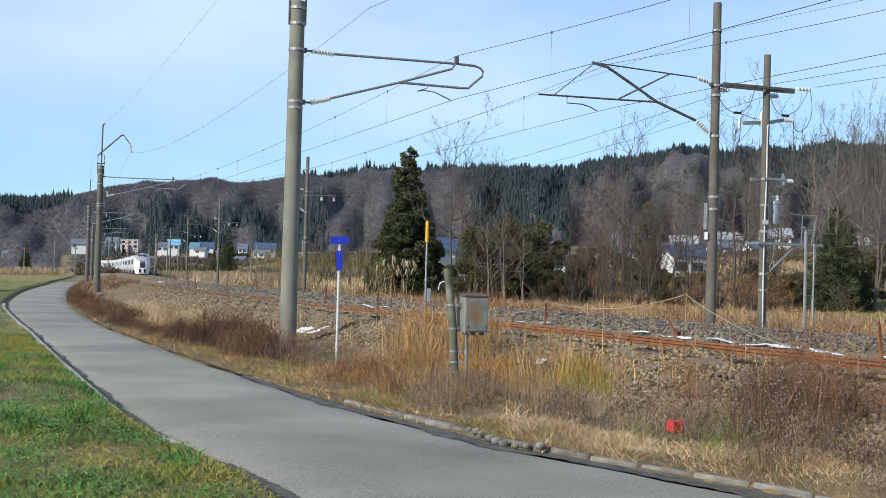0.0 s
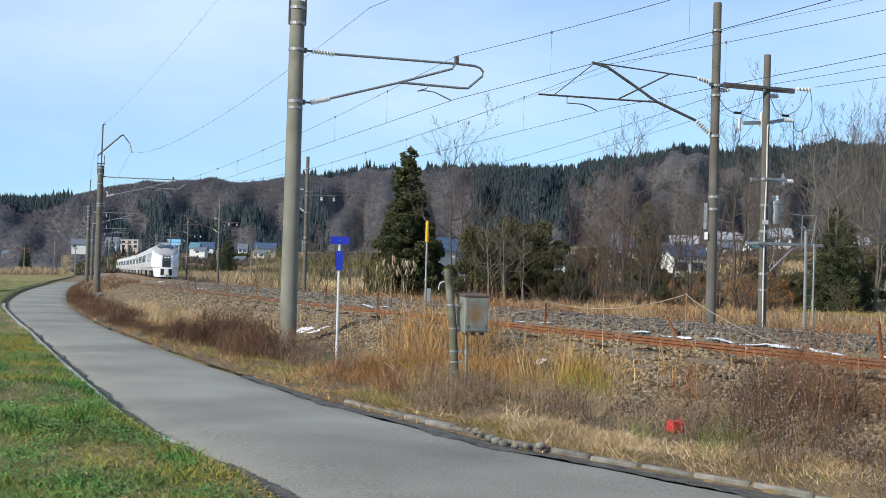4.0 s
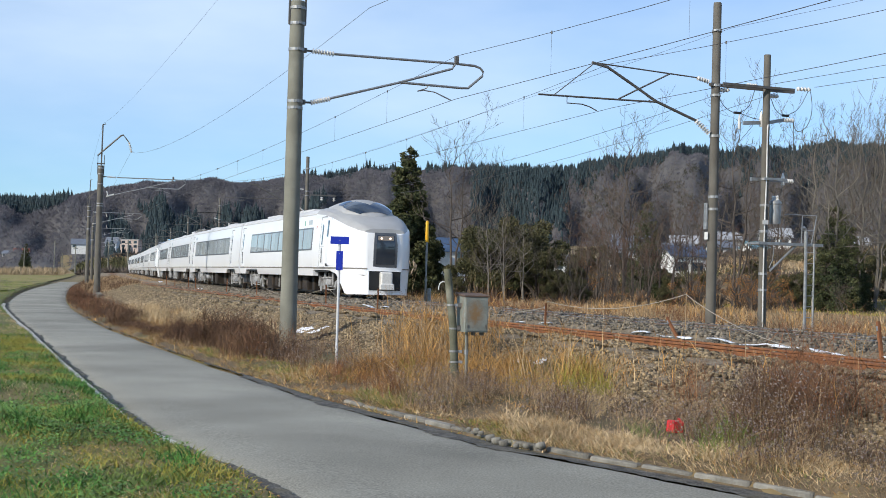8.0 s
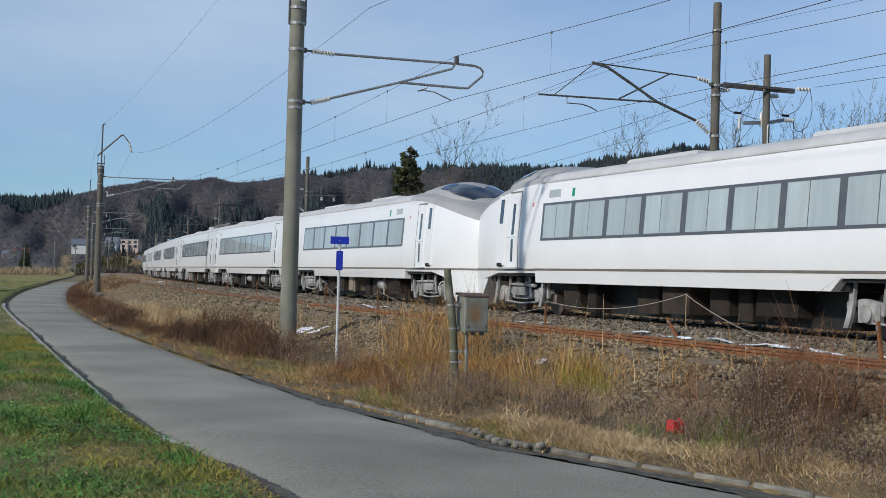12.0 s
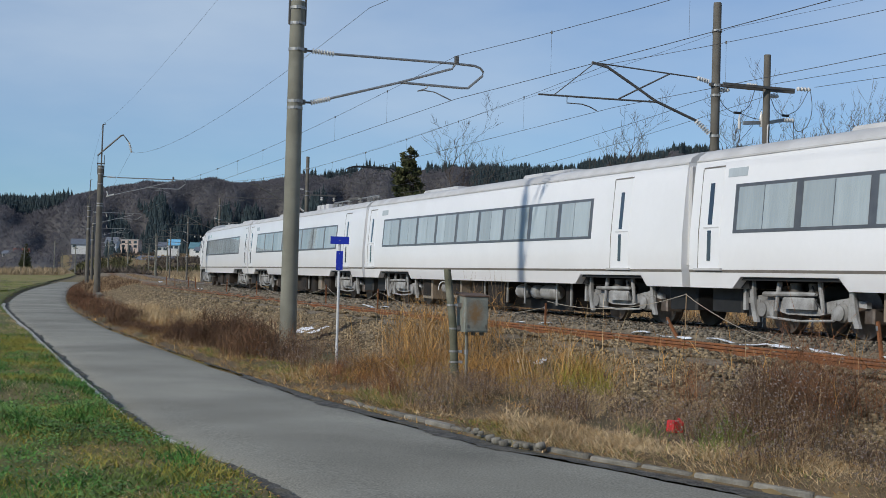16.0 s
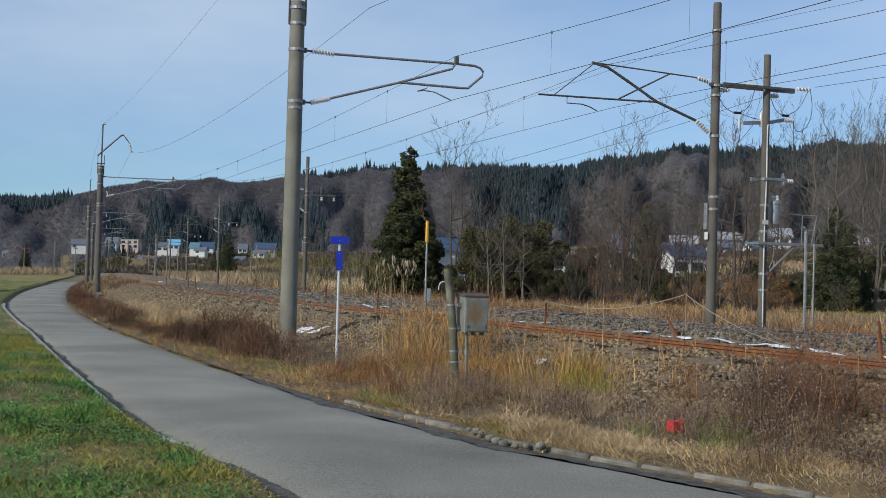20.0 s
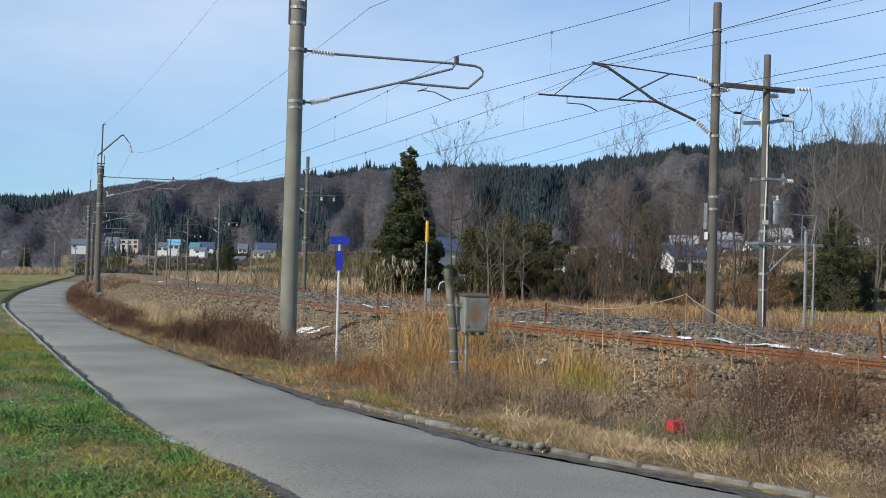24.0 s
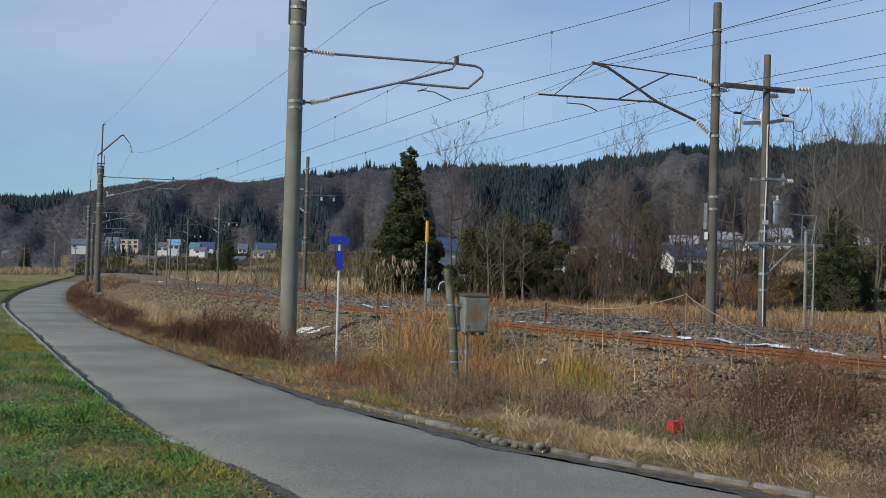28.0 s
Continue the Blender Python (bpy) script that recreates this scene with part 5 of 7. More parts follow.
h = 3.5 + 10.0 * RNG.beta(1.3, 2.6, n)
v, f = scatter(cone_v, cone_f, pos, np.stack([h * 0.46, h * 0.46, h], -1), RNG.uniform(0, 6.28, n), RNG.normal(0, 0.03, (n, 2)))
stuff("conifer_wood", big_mesh("conifer_wood", v, f, M_CONIFER), "dark green conifers, blued for haze, along the ridge and in its hollows", "conifer wood")


def bursts(pos, count, length, width, rng, flat=0.55):
    """Sprays of thin spikes from many centres: a soft broken crown for each."""
    n = len(pos)
    c = np.repeat(pos, count, 0)
    d = rng.normal(size=(n * count, 3))
    d[:, 2] = np.abs(d[:, 2]) * flat + 0.15
    d /= np.linalg.norm(d, axis=1)[:, None]
    w = np.cross(d, rng.normal(size=d.shape))
    w /= np.linalg.norm(w, axis=1)[:, None]
    ln = np.repeat(length, count)[:, None] * rng.uniform(0.5, 1.2, (n * count, 1))
    wd = ln * width
    v = np.stack([c + d * ln * 0.1 - w * wd, c + d * ln * 0.55 + w * wd, c + d * ln], 1)
    f = np.arange(n * count * 3).reshape(-1, 3)
    return v.reshape(-1, 3), f


pos, a, r = wood_spots(110000, lambda a, r: (1 - 0.9 * pines(a, r)) * (0.3 + 0.7 * ((np.hypot((a - 10.6) / 2.2, (r - 1130) / 90)) > 1)))
v, f = bursts(pos + (0, 0, 0.2), 9, RNG.uniform(1.6, 3.8, len(pos)) * np.clip(r / 1300, 0.45, 1.1), 0.07, RNG, 1.3)
stuff("bare_wood", big_mesh("bare_wood", v, f, M_CROWN), "leafless brown broadleaf wood covering the ridge, blued for haze", "bare wood")


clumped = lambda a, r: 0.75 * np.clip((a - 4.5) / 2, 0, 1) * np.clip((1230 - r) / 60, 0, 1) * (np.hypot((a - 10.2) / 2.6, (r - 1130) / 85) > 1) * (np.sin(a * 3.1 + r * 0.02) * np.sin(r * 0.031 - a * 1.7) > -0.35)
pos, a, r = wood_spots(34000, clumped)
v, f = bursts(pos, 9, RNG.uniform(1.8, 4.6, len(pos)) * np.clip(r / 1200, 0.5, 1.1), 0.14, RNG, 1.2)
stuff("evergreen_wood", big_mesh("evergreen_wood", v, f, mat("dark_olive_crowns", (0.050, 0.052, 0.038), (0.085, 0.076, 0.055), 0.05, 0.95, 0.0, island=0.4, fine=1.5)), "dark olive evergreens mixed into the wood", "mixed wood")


# ---- trees ----
def branch(shape, twigs, p, d, length, r, depth, rng, up=0.12, spread=0.75):
    """A limb that bends and forks; the thinnest go to the twig shape."""
    pts = [p]
    q, e = p.copy(), d.copy()
    n = 3 if depth > 1 else 2
    for i in range(n):
        e = (e + Vector((rng.uniform(-1, 1), rng.uniform(-1, 1), rng.uniform(-0.6, 1))) * 0.42 + Vector((0, 0, up * 0.5))).normalized()
        q = q + e * (length / n)
        pts.append(q.copy())
    target = shape if depth > 2 else twigs
    target.tube(pts, max(r, 0.008), 5 if depth > 2 else 3, max(r * 0.5, 0.0045))
    if depth == 0:
        return
    kids = 2 if depth > 2 else rng.choice((2, 2, 3))
    for k in range(kids):
        t = rng.uniform(0.35, 1.0) if k else 1.0
        at_p = pts[1] + (pts[-1] - pts[1]) * t if t < 1 else pts[-1]
        side = Vector((rng.uniform(-1, 1), rng.uniform(-1, 1), rng.uniform(-0.2, 0.6)))
        nd = (e + side.normalized() * spread * rng.uniform(0.6, 1.2) * (0.45 if k == 0 else 1)).normalized()
        branch(shape, twigs, at_p, nd, length * rng.uniform(0.5, 0.9), r * rng.uniform(0.45, 0.65), depth - 1, rng, up, spread)


def bare_tree(seed, height, label, lean=0.0, bark=None, twig=None, depth=4):
    """A crooked trunk through the crown, with wide-angled limbs that fork into open twigs."""
    rng = random.Random(seed)
    t = thing("bare_tree", label, "tree", "leafless trees beyond the railway")
    trunk, twigs = Shape(), Shape()
    stems = 1 + seed % 3
    for m in range(stems):
        tall = height * (1 if m == 0 else rng.uniform(0.6, 0.9))
        off = lean + (rng.uniform(-0.16, 0.16) * tall if m else 0)
        swing = rng.uniform(-0.14, 0.14) * tall if m else 0
        pts = [Vector((0.1 * m, 0, -0.3))]
        n = 9
        for i in range(1, n + 1):
            q = i / n
            pts.append(Vector((off * q ** 0.8 + rng.uniform(-0.3, 0.3) * q, swing * q + rng.uniform(-0.3, 0.3) * q, tall * 0.86 * q)))
        trunk.tube(pts, tall * 0.0125 / stems ** 0.4, 6, tall * 0.0014)
        count = 22 if stems == 1 else 14 if stems == 2 else 10
        for k in range(count):
            q = 0.34 + 0.65 * (k + rng.random()) / count
            i = min(int(q * n), n - 1)
            p = pts[i].lerp(pts[i + 1], q * n - i)
            a = k * 2.4 + rng.uniform(-0.7, 0.7)
            d = Vector((math.cos(a), math.sin(a), rng.uniform(-0.05, 0.8))).normalized()
            branch(trunk, twigs, p, d, tall * (0.20 - 0.10 * q) * rng.uniform(0.6, 1.4), tall * 0.0052 * (1.15 - q), depth, rng, 0.12, 0.9)
    part("trunk", trunk, bark or M_BARK, t, "crooked trunk and limbs")
    part("crown", twigs, twig or M_TWIG, t, "open crown of fine bare twigs")
    return t


def leaf_cloud(centres, radii, n, size, rng_seed, droop=0.0):
    """Many small leaf sprays over blobs of the crown."""
    g = np.random.default_rng(rng_seed)
    w = np.array([r[0] * r[1] + r[0] * r[2] for r in radii])
    pick = g.choice(len(centres), n, p=w / w.sum())
    d = g.normal(size=(n, 3))
    d /= np.linalg.norm(d, axis=1)[:, None]
    c = np.array(centres)[pick] + d * np.array(radii)[pick] * g.uniform(0.55, 1.08, (n, 1))
    u = g.normal(size=(n, 3))
    u /= np.linalg.norm(u, axis=1)[:, None]
    u = u + d * 0.8 - np.array((0, 0, droop))
    u /= np.linalg.norm(u, axis=1)[:, None]
    w_ = np.cross(u, g.normal(size=(n, 3)))
    w_ /= np.linalg.norm(w_, axis=1)[:, None]
    s = g.uniform(0.6, 1.4, (n, 1)) * size
    v = np.stack([c - w_ * s * 0.45, c + u * s * 0.7 - w_ * s * 0.25, c + u * s * 1.3, c + u * s * 0.6 + w_ * s * 0.35, c + w_ * s * 0.3], 1)
    f = np.array([(0, 1, 3), (0, 3, 4), (1, 2, 3)])[None] + (np.arange(n) * 5)[:, None, None]
    return v.reshape(-1, 3), f.reshape(-1, 3)


def cedar(height, seed, n, label):
    rng = random.Random(seed)
    t = thing("cedar", label, "conifer tree", "evergreen trees beyond the railway")
    part("trunk", Shape().tube([(0, 0, -0.3), (0.1, 0, height * 0.5), (0, 0, height * 0.97)], height * 0.02, 7, 0.03), M_BARK, t, "straight brown trunk")
    cs, rs = [], []
    limbs = Shape()
    z = 0.06 * height
    while z < height * 0.97:
        k = 1 - z / height
        reach = height * (0.022 + 0.275 * k ** 0.9) * rng.uniform(0.82, 1.12)
        for j in range(max(4, int(20 * k + 4))):
            a = rng.uniform(0, 6.283)
            rr_ = reach * math.sqrt(rng.uniform(0.08, 1.0))
            c = (rr_ * math.cos(a), rr_ * math.sin(a), z - rr_ * 0.10 + rng.uniform(-0.2, 0.25))
            cs.append(c)
            b = height * (0.016 + 0.026 * k) * rng.uniform(0.7, 1.3)
            rs.append((b, b, b * 0.75))
            limbs.tube([(0, 0, z), (c[0] * 0.9, c[1] * 0.9, c[2])], 0.04, 3, 0.015)
        z += height * 0.028
    part("branch_frame", limbs, M_BARK, t, "dark hidden limbs")
    v, f = leaf_cloud(cs, rs, n, height * 0.0105, seed, 0.5)
    part("crown", big_mesh("crown", v, f, M_NEEDLE), M_NEEDLE, t, "dense dark green needle sprays")
    return t


def evergreen(seed, h, w, n, label, material=M_SHRUB):
    rng = random.Random(seed)
    t = thing("evergreen_tree" if h > 4 else "bush", label, "tree" if h > 4 else "bush", "trees and bushes beyond the railway")
    wood = Shape()
    cs, rs = [], []
    for k in range(34):
        a, q = rng.uniform(0, 6.283), rng.uniform(0.15, 1)
        z = h * rng.uniform(0.25, 0.92)
        reach = w * 0.5 * q * math.sqrt(max(0.1, 1 - ((z / h - 0.5) / 0.55) ** 2))
        c = (reach * math.cos(a), reach * math.sin(a), z)
        cs.append(c)
        b = h * rng.uniform(0.05, 0.12)
        rs.append((b, b, b * 0.8))
        wood.tube([(rng.uniform(-0.2, 0.2), rng.uniform(-0.2, 0.2), -0.2), (c[0] * 0.4, c[1] * 0.4, z * 0.55), c], 0.018 * h * 0.5 + 0.02, 4, 0.015)
    part("trunk", wood, M_BARK, t, "several thin dark stems")
    v, f = leaf_cloud(cs, rs, n, h * 0.018, seed)
    part("crown", big_mesh("crown", v, f, material), material, t)
    return t


def thicket(seed, h, label):
    rng = random.Random(seed)
    t = thing("bare_bush", label, "bush", "leafless scrub beyond the railway")
    stems, twigs = Shape(), Shape()
    for k in range(7):
        d = Vector((rng.uniform(-0.8, 0.8), rng.uniform(-0.8, 0.8), 1.1)).normalized()
        branch(stems, twigs, Vector((rng.uniform(-0.6, 0.6), rng.uniform(-0.6, 0.6), -0.2)), d, h * 0.40, h * 0.009, 4, rng, 0.1, 0.6)
    part("stem_frame", stems, M_BARK, t)
    part("twig_crown", twigs, M_TWIG, t, "tangle of brown twigs")
    return t


def stand(x, y):
    """Ground height under a plan position."""
    s, d = along(x, y)
    return float(ground_z(s, d))


def plant(ob, x, y, k=1.0, turn_z=0.0, label=""):
    c = copy_thing(ob, pose(x, y, stand(x, y) - 0.05, 0, 0, turn_z) @ Matrix.Diagonal((k, k, k, 1)))
    c.scale = (k, k, k)
    if label:
        c["label"] = label
    return c


def view_x(px, y):
    """Plan x of a bearing, given as thousandths left or right of the axis, at a depth."""
    return px * y / 1000


big_cedar = cedar(12.1, 3, 105000, "tall dark conical cedar beyond the railway")
big_cedar.matrix_basis = pose(view_x(-27.5, 104), 104, stand(view_x(-27.5, 104), 104), 0, 0, 40)
dark_pine = cedar(7.4, 8, 26000, "dark green conifer at the field's edge")
dark_pine.matrix_basis = pose(view_x(298, 88), 88, stand(view_x(298, 88), 88))
plant(dark_pine, view_x(311, 92), 92, 0.85, 80)
plant(dark_pine, view_x(304, 95), 95, 1.0, 160)
plant(dark_pine, view_x(290, 92), 92, 0.7, 220)
plant(dark_pine, view_x(155, 128), 128, 1.35, 30, "dark conifer standing among bare trees")
plant(dark_pine, view_x(-164, 420), 420, 1.75, 10, "tall dark conifer by the village houses")
plant(dark_pine, view_x(-172, 430), 430, 1.3, 70, "dark conifer by the village houses")
plant(dark_pine, view_x(-318, 560), 560, 1.6, 20, "dark conifer at the foot of the hill")

shrub = evergreen(5, 6.0, 6.0, 19000, "dense olive-green evergreen tree in the scrub")
shrub.matrix_basis = pose(view_x(38, 92), 92, stand(view_x(38, 92), 92))
for px, y, k in ((62, 95, 1.0), (75, 92, 0.75), (28, 98, 0.8), (50, 104, 0.95), (118, 132, 0.9), (108, 140, 0.7), (176, 124, 0.45), (200, 130, 0.4), (164, 128, 0.5), (290, 94, 0.6), (322, 98, 0.6), (98, 112, 0.5), (242, 124, 0.55), (-50, 120, 0.5), (-35, 112, 0.45), (345, 110, 0.7), (104, 92, 0.3), (172, 88, 0.25), (255, 94, 0.42), (270, 92, 0.45), (86, 90, 0.4), (10, 92, 0.3)):
    plant(shrub, view_x(px, y), y, k, px * 7)
russet = evergreen(9, 2.4, 3.8, 1500, "low bush with lingering russet leaves", M_RUSSET)
russet.matrix_basis = pose(view_x(196, 84), 84, stand(view_x(196, 84), 84))
for px, y, k in ((212, 87, 0.8), (228, 84, 1.15), (241, 88, 1.3), (110, 118, 1.5), (182, 92, 0.6), (126, 124, 1.3), (236, 82, 0.8), (250, 85, 0.75), (150, 86, 0.55), (132, 88, 0.6), (262, 84, 0.6)):
    plant(russet, view_x(px, y), y, k, px * 5)

bare = [bare_tree(11, 12.0, "tall leafless tree with dark crooked limbs"),
        bare_tree(23, 12.0, "leafless tree with rusty brown twigs", 0.6, None, M_TWIGRUST),
        bare_tree(37, 12.0, "slender pale-barked leafless tree", -0.5, M_PALEBARK, M_TWIGPALE),
        bare_tree(51, 12.0, "leaning leafless tree with a broad open crown", 1.6)]
ROWS = ((0, 222, 98, 1.38), (0, 6, 100, 1.2), (0, 138, 112, 1.42), (0, 258, 112, 1.1), (0, -70, 165, 0.8), (0, 190, 118, 0.9),
        (1, 118, 104, 0.72), (1, 130, 98, 0.62), (1, 150, 104, 0.6), (1, 176, 96, 0.66), (1, 196, 104, 0.72), (1, 236, 100, 0.8), (1, 330, 118, 1.0), (1, 158, 88, 0.5), (1, 206, 94, 0.55), (1, 248, 98, 0.7), (1, 124, 92, 0.55), (1, 110, 96, 0.6), (1, 98, 108, 0.8), (1, 128, 112, 0.9), (1, 146, 110, 0.85), (1, 166, 106, 0.75), (3, 132, 100, 0.75), (3, 172, 112, 0.85), (1, 104, 120, 0.7), 
        (2, 300, 88, 1.22), (2, 316, 92, 1.15), (2, 330, 96, 1.3), (2, 344, 90, 1.15), (2, 285, 100, 1.35), (2, 36, 86, 0.58), (2, 48, 88, 0.62), (2, 62, 86, 0.5), (2, -22, 118, 0.8), (2, 307, 104, 1.25), (2, 338, 104, 1.1),
        (3, -45, 112, 0.6), (3, -60, 104, 0.5), (3, 156, 94, 0.62), (3, 205, 112, 1.0), (3, 244, 92, 0.72), (3, 322, 112, 1.1), (3, -88, 170, 0.7), (3, -100, 160, 0.6), (3, 18, 124, 0.9))
used = set()
for j, (i, px, y, k) in enumerate(ROWS):
    if i in used:
        plant(bare[i], view_x(px, y), y, k, j * 47)
    else:
        used.add(i)
        x = view_x(px, y)
        bare[i].matrix_basis = pose(x, y, stand(x, y) - 0.05, 0, 0, 30 * i)
        bare[i].scale = (k, k, k)
scrub = [thicket(3, 4.2, "tangled brown leafless bush"), thicket(4, 4.2, "dense brown winter scrub")]
for i, (px, y) in enumerate(((100, 88), (130, 92))):
    x = view_x(px, y)
    scrub[i].matrix_basis = pose(x, y, stand(x, y) - 0.05)
srng = random.Random(4)
for j in range(9):
    px = srng.uniform(-75, 360) if j > 2 else srng.uniform(80, 150)
    y = srng.uniform(80, 118)
    plant(scrub[j % 2], view_x(px, y), y, srng.uniform(0.3, 0.7), srng.uniform(0, 360))
yellow_bush = thicket(6, 4.2, "yellowish-green twiggy bush beside the track")
for o in yellow_bush.children:
    o.data.materials[0] = M_TWIGGREEN
yx0, yy0 = view_x(-62, 78), 78
yellow_bush.matrix_basis = pose(yx0, yy0, stand(yx0, yy0) - 0.05)
yellow_bush.scale = (0.75, 0.75, 0.75)
for px, y, k in ((-70, 84, 0.7), (-54, 86, 0.75), (-76, 92, 0.6), (-46, 92, 0.6)):
    plant(yellow_bush, view_x(px, y), y, k, px * 9)
for s, d, k in ((-112, -9, 0.9), (-107, -10.5, 1.05), (-102, -9, 0.95), (-98, -10, 1.05), (-94, -9, 0.85), (-80, -8.5, 0.8), (-75, -9.5, 0.85), (-71, -8, 0.7)):
    x, y = map(float, at(s, d))
    plant(yellow_bush, x, y, k, s * 13)

# gardens and hedges between the reed fields and the village
ga, gr = RNG.uniform(-15.5, -2.5, 3400), np.sqrt(RNG.uniform(300 ** 2, 640 ** 2, 3400))
gx, gy = gr * np.sin(np.radians(ga)), gr * np.cos(np.radians(ga))
gp = np.array([(x, y, stand(x, y)) for x, y in zip(gx, gy)])
pick = np.sin(gx * 0.05) * np.sin(gy * 0.031 + gx * 0.02)
for name, sel, material, label, h in (("garden_scrub", pick > 0.1, M_TWIG, "brown leafless hedges and orchards before the village", 1.7), ("garden_hedge", (pick < -0.3), M_SHRUB, "dark evergreen hedges before the village", 2.3), ("dry_bank", np.abs(pick) <= 0.25, M_TANSTEM, "beige grass banks before the village", 0.9)):
    p = gp[sel]
    v, f = bursts(p, 26, RNG.uniform(0.5, 1.3, len(p)) * h, 0.12, RNG, 0.8)
    stuff(name, big_mesh(name, v, f, material), label, "hedge")

# scrub and gardens on the rise beyond the bare trees
ga, gr = RNG.uniform(-3.0, 20.0, 3600), np.sqrt(RNG.uniform(105 ** 2, 290 ** 2, 3600))
gx, gy = gr * np.sin(np.radians(ga)), gr * np.cos(np.radians(ga))
gp = np.array([(x, y, stand(x, y)) for x, y in zip(gx, gy)])
pick = np.sin(gx * 0.11 + 1) * np.sin(gy * 0.07 + gx * 0.05)
for name, sel, material, label, h in (("rise_scrub", pick > 0.2, M_TWIG, "brown leafless scrub on the rise", 1.3), ("rise_bushes", pick < -0.4, M_SHRUB, "low olive evergreen bushes on the rise", 1.1), ("rise_grass", np.abs(pick) <= 0.5, M_TANSTEM, "tan dry grass covering the rise", 0.7)):
    p = gp[sel]
    v, f = bursts(p, 26, RNG.uniform(0.5, 1.3, len(p)) * h, 0.07, RNG, 0.9)
    stuff(name, big_mesh(name, v, f, material), label, "scrub")

ra, rd = RNG.uniform(-18.8, -5.5, 9000), np.sqrt(RNG.uniform(150 ** 2, 380 ** 2, 9000))
reed = []
for q, w in zip(ra, rd):
    x, y = w * math.sin(math.radians(q)), w * math.cos(math.radians(q))
    s, d = along(x, y)
    if d < -7 or (d > 14 and w > 250):
        reed.append((x, y, float(ground_z(s, d))))
reed = np.array(reed)
v, f = bursts(reed, 9, RNG.uniform(0.9, 1.9, len(reed)), 0.05, RNG, 2.2)
stuff("reed_belt", big_mesh("reed_belt", v, f, M_REED), "belt of beige reeds below the village", "reeds")

# ---- houses ----
M_WALLS = {"white": mat("white_render", (0.74, 0.73, 0.70), (0.58, 0.57, 0.54), 1.5, 0.85, 0.1), "pale": mat("pale_blue_render", (0.60, 0.66, 0.70), (0.50, 0.56, 0.61), 1.5, 0.85, 0.1), "grey": mat("grey_render", (0.42, 0.41, 0.39), (0.33, 0.32, 0.31), 1.5, 0.85, 0.1), "pink": mat("pinkish_render", (0.55, 0.44, 0.38), (0.48, 0.38, 0.33), 1.5, 0.85, 0.1)}
M_ROOFS = {"blue": mat("blue_sheet_roof", (0.055, 0.095, 0.175), (0.038, 0.068, 0.125), 1.2, 0.75, 0.1), "cyan": mat("light_blue_roof", (0.22, 0.50, 0.72), (0.18, 0.42, 0.62), 1.2, 0.4, 0.1), "teal": mat("teal_roof", (0.12, 0.24, 0.28), (0.09, 0.19, 0.23), 1.2, 0.5, 0.1), "slate": mat("slate_grey_roof", (0.16, 0.18, 0.22), (0.12, 0.135, 0.16), 1.2, 0.5, 0.1), "red": mat("red_brown_roof", (0.24, 0.08, 0.05), (0.18, 0.06, 0.04), 1.2, 0.6, 0.1), "snow": mat("snowy_roof", (0.42, 0.43, 0.45), (0.22, 0.225, 0.24), 0.5, 0.7, 0.2), "flat": mat("flat_roof", (0.34, 0.32, 0.31), (0.26, 0.25, 0.24), 1.2, 0.8, 0.1)}
ROOF_WORDS = {"blue": "blue sheet-metal", "cyan": "light blue sheet-metal", "teal": "teal sheet-metal", "slate": "slate-grey", "red": "red-brown", "snow": "snow-dusted", "flat": "flat grey"}


def house(x, y, z, w, wall_h, roof_h, roof, wall, seed):
    rng = random.Random(seed)
    deep = max(5.0, w * 0.6)
    name = "house" if roof != "flat" else "apartment_block"
    t = thing(name, f"{'two-storey' if wall_h > 3.2 else 'low'} {wall} walled house with a {ROOF_WORDS[roof]} roof" if roof != "flat" else "pinkish flat-roofed village block with a row of windows", "house", "village houses", pose(x, y, z, 0, 0, rng.uniform(-14, 14)))
    part("wall", Shape().box(-w / 2, w / 2, 0, deep, -2.6, wall_h), M_WALLS[wall], t)
    if roof == "flat":
        part("roof", Shape().box(-w / 2 - 0.3, w / 2 + 0.3, -0.3, deep + 0.3, wall_h, wall_h + 0.5), M_ROOFS[roof], t)
    else:
        e, th = 0.5, 0.22
        r = Shape()
        rise = max(roof_h, 0.9)
        for k in (-1, 1):
            y0, y1 = (deep / 2, -e) if k < 0 else (deep / 2, deep + e)
            zl = wall_h - rise * e / (deep / 2)
            r.loft([[(xx, y0, wall_h + rise), (xx, y1, zl), (xx, y1, zl + th), (xx, y0, wall_h + rise + th)] for xx in (-w / 2 - e, w / 2 + e)])
        part("roof", r, M_ROOFS[roof], t, ROOF_WORDS[roof] + " gabled roof")
        part("gable", Shape().loft([[(xx, 0.0, wall_h), (xx, deep, wall_h), (xx, deep / 2, wall_h + rise)] for xx in (-w / 2 + 0.02, w / 2 - 0.02)]), M_WALLS[wall], t)
    storeys = 2 if wall_h > 3.2 else 1
    n = max(2, int(w / 2.4))
    for q in range(storeys):
        for k in range(n):
            if rng.random() < 0.25 and roof != "flat":
                continue
            wx = -w / 2 + w * (k + 0.5) / n
            wz = wall_h * (q + 0.5) / storeys
            hw, hh = min(0.85, w / n * 0.32), min(0.6, wall_h / storeys * 0.28)
            win = part("window", Shape().box(wx - hw - 0.08, wx + hw + 0.08, -0.06, 0.02, wz - hh - 0.08, wz + hh + 0.08), M_STEEL, t, "grey window frame")
            part("pane", Shape().box(wx - hw, wx + hw, -0.075, -0.05, wz - hh, wz + hh), M_SHIELD, win, "dark glass")
    return t


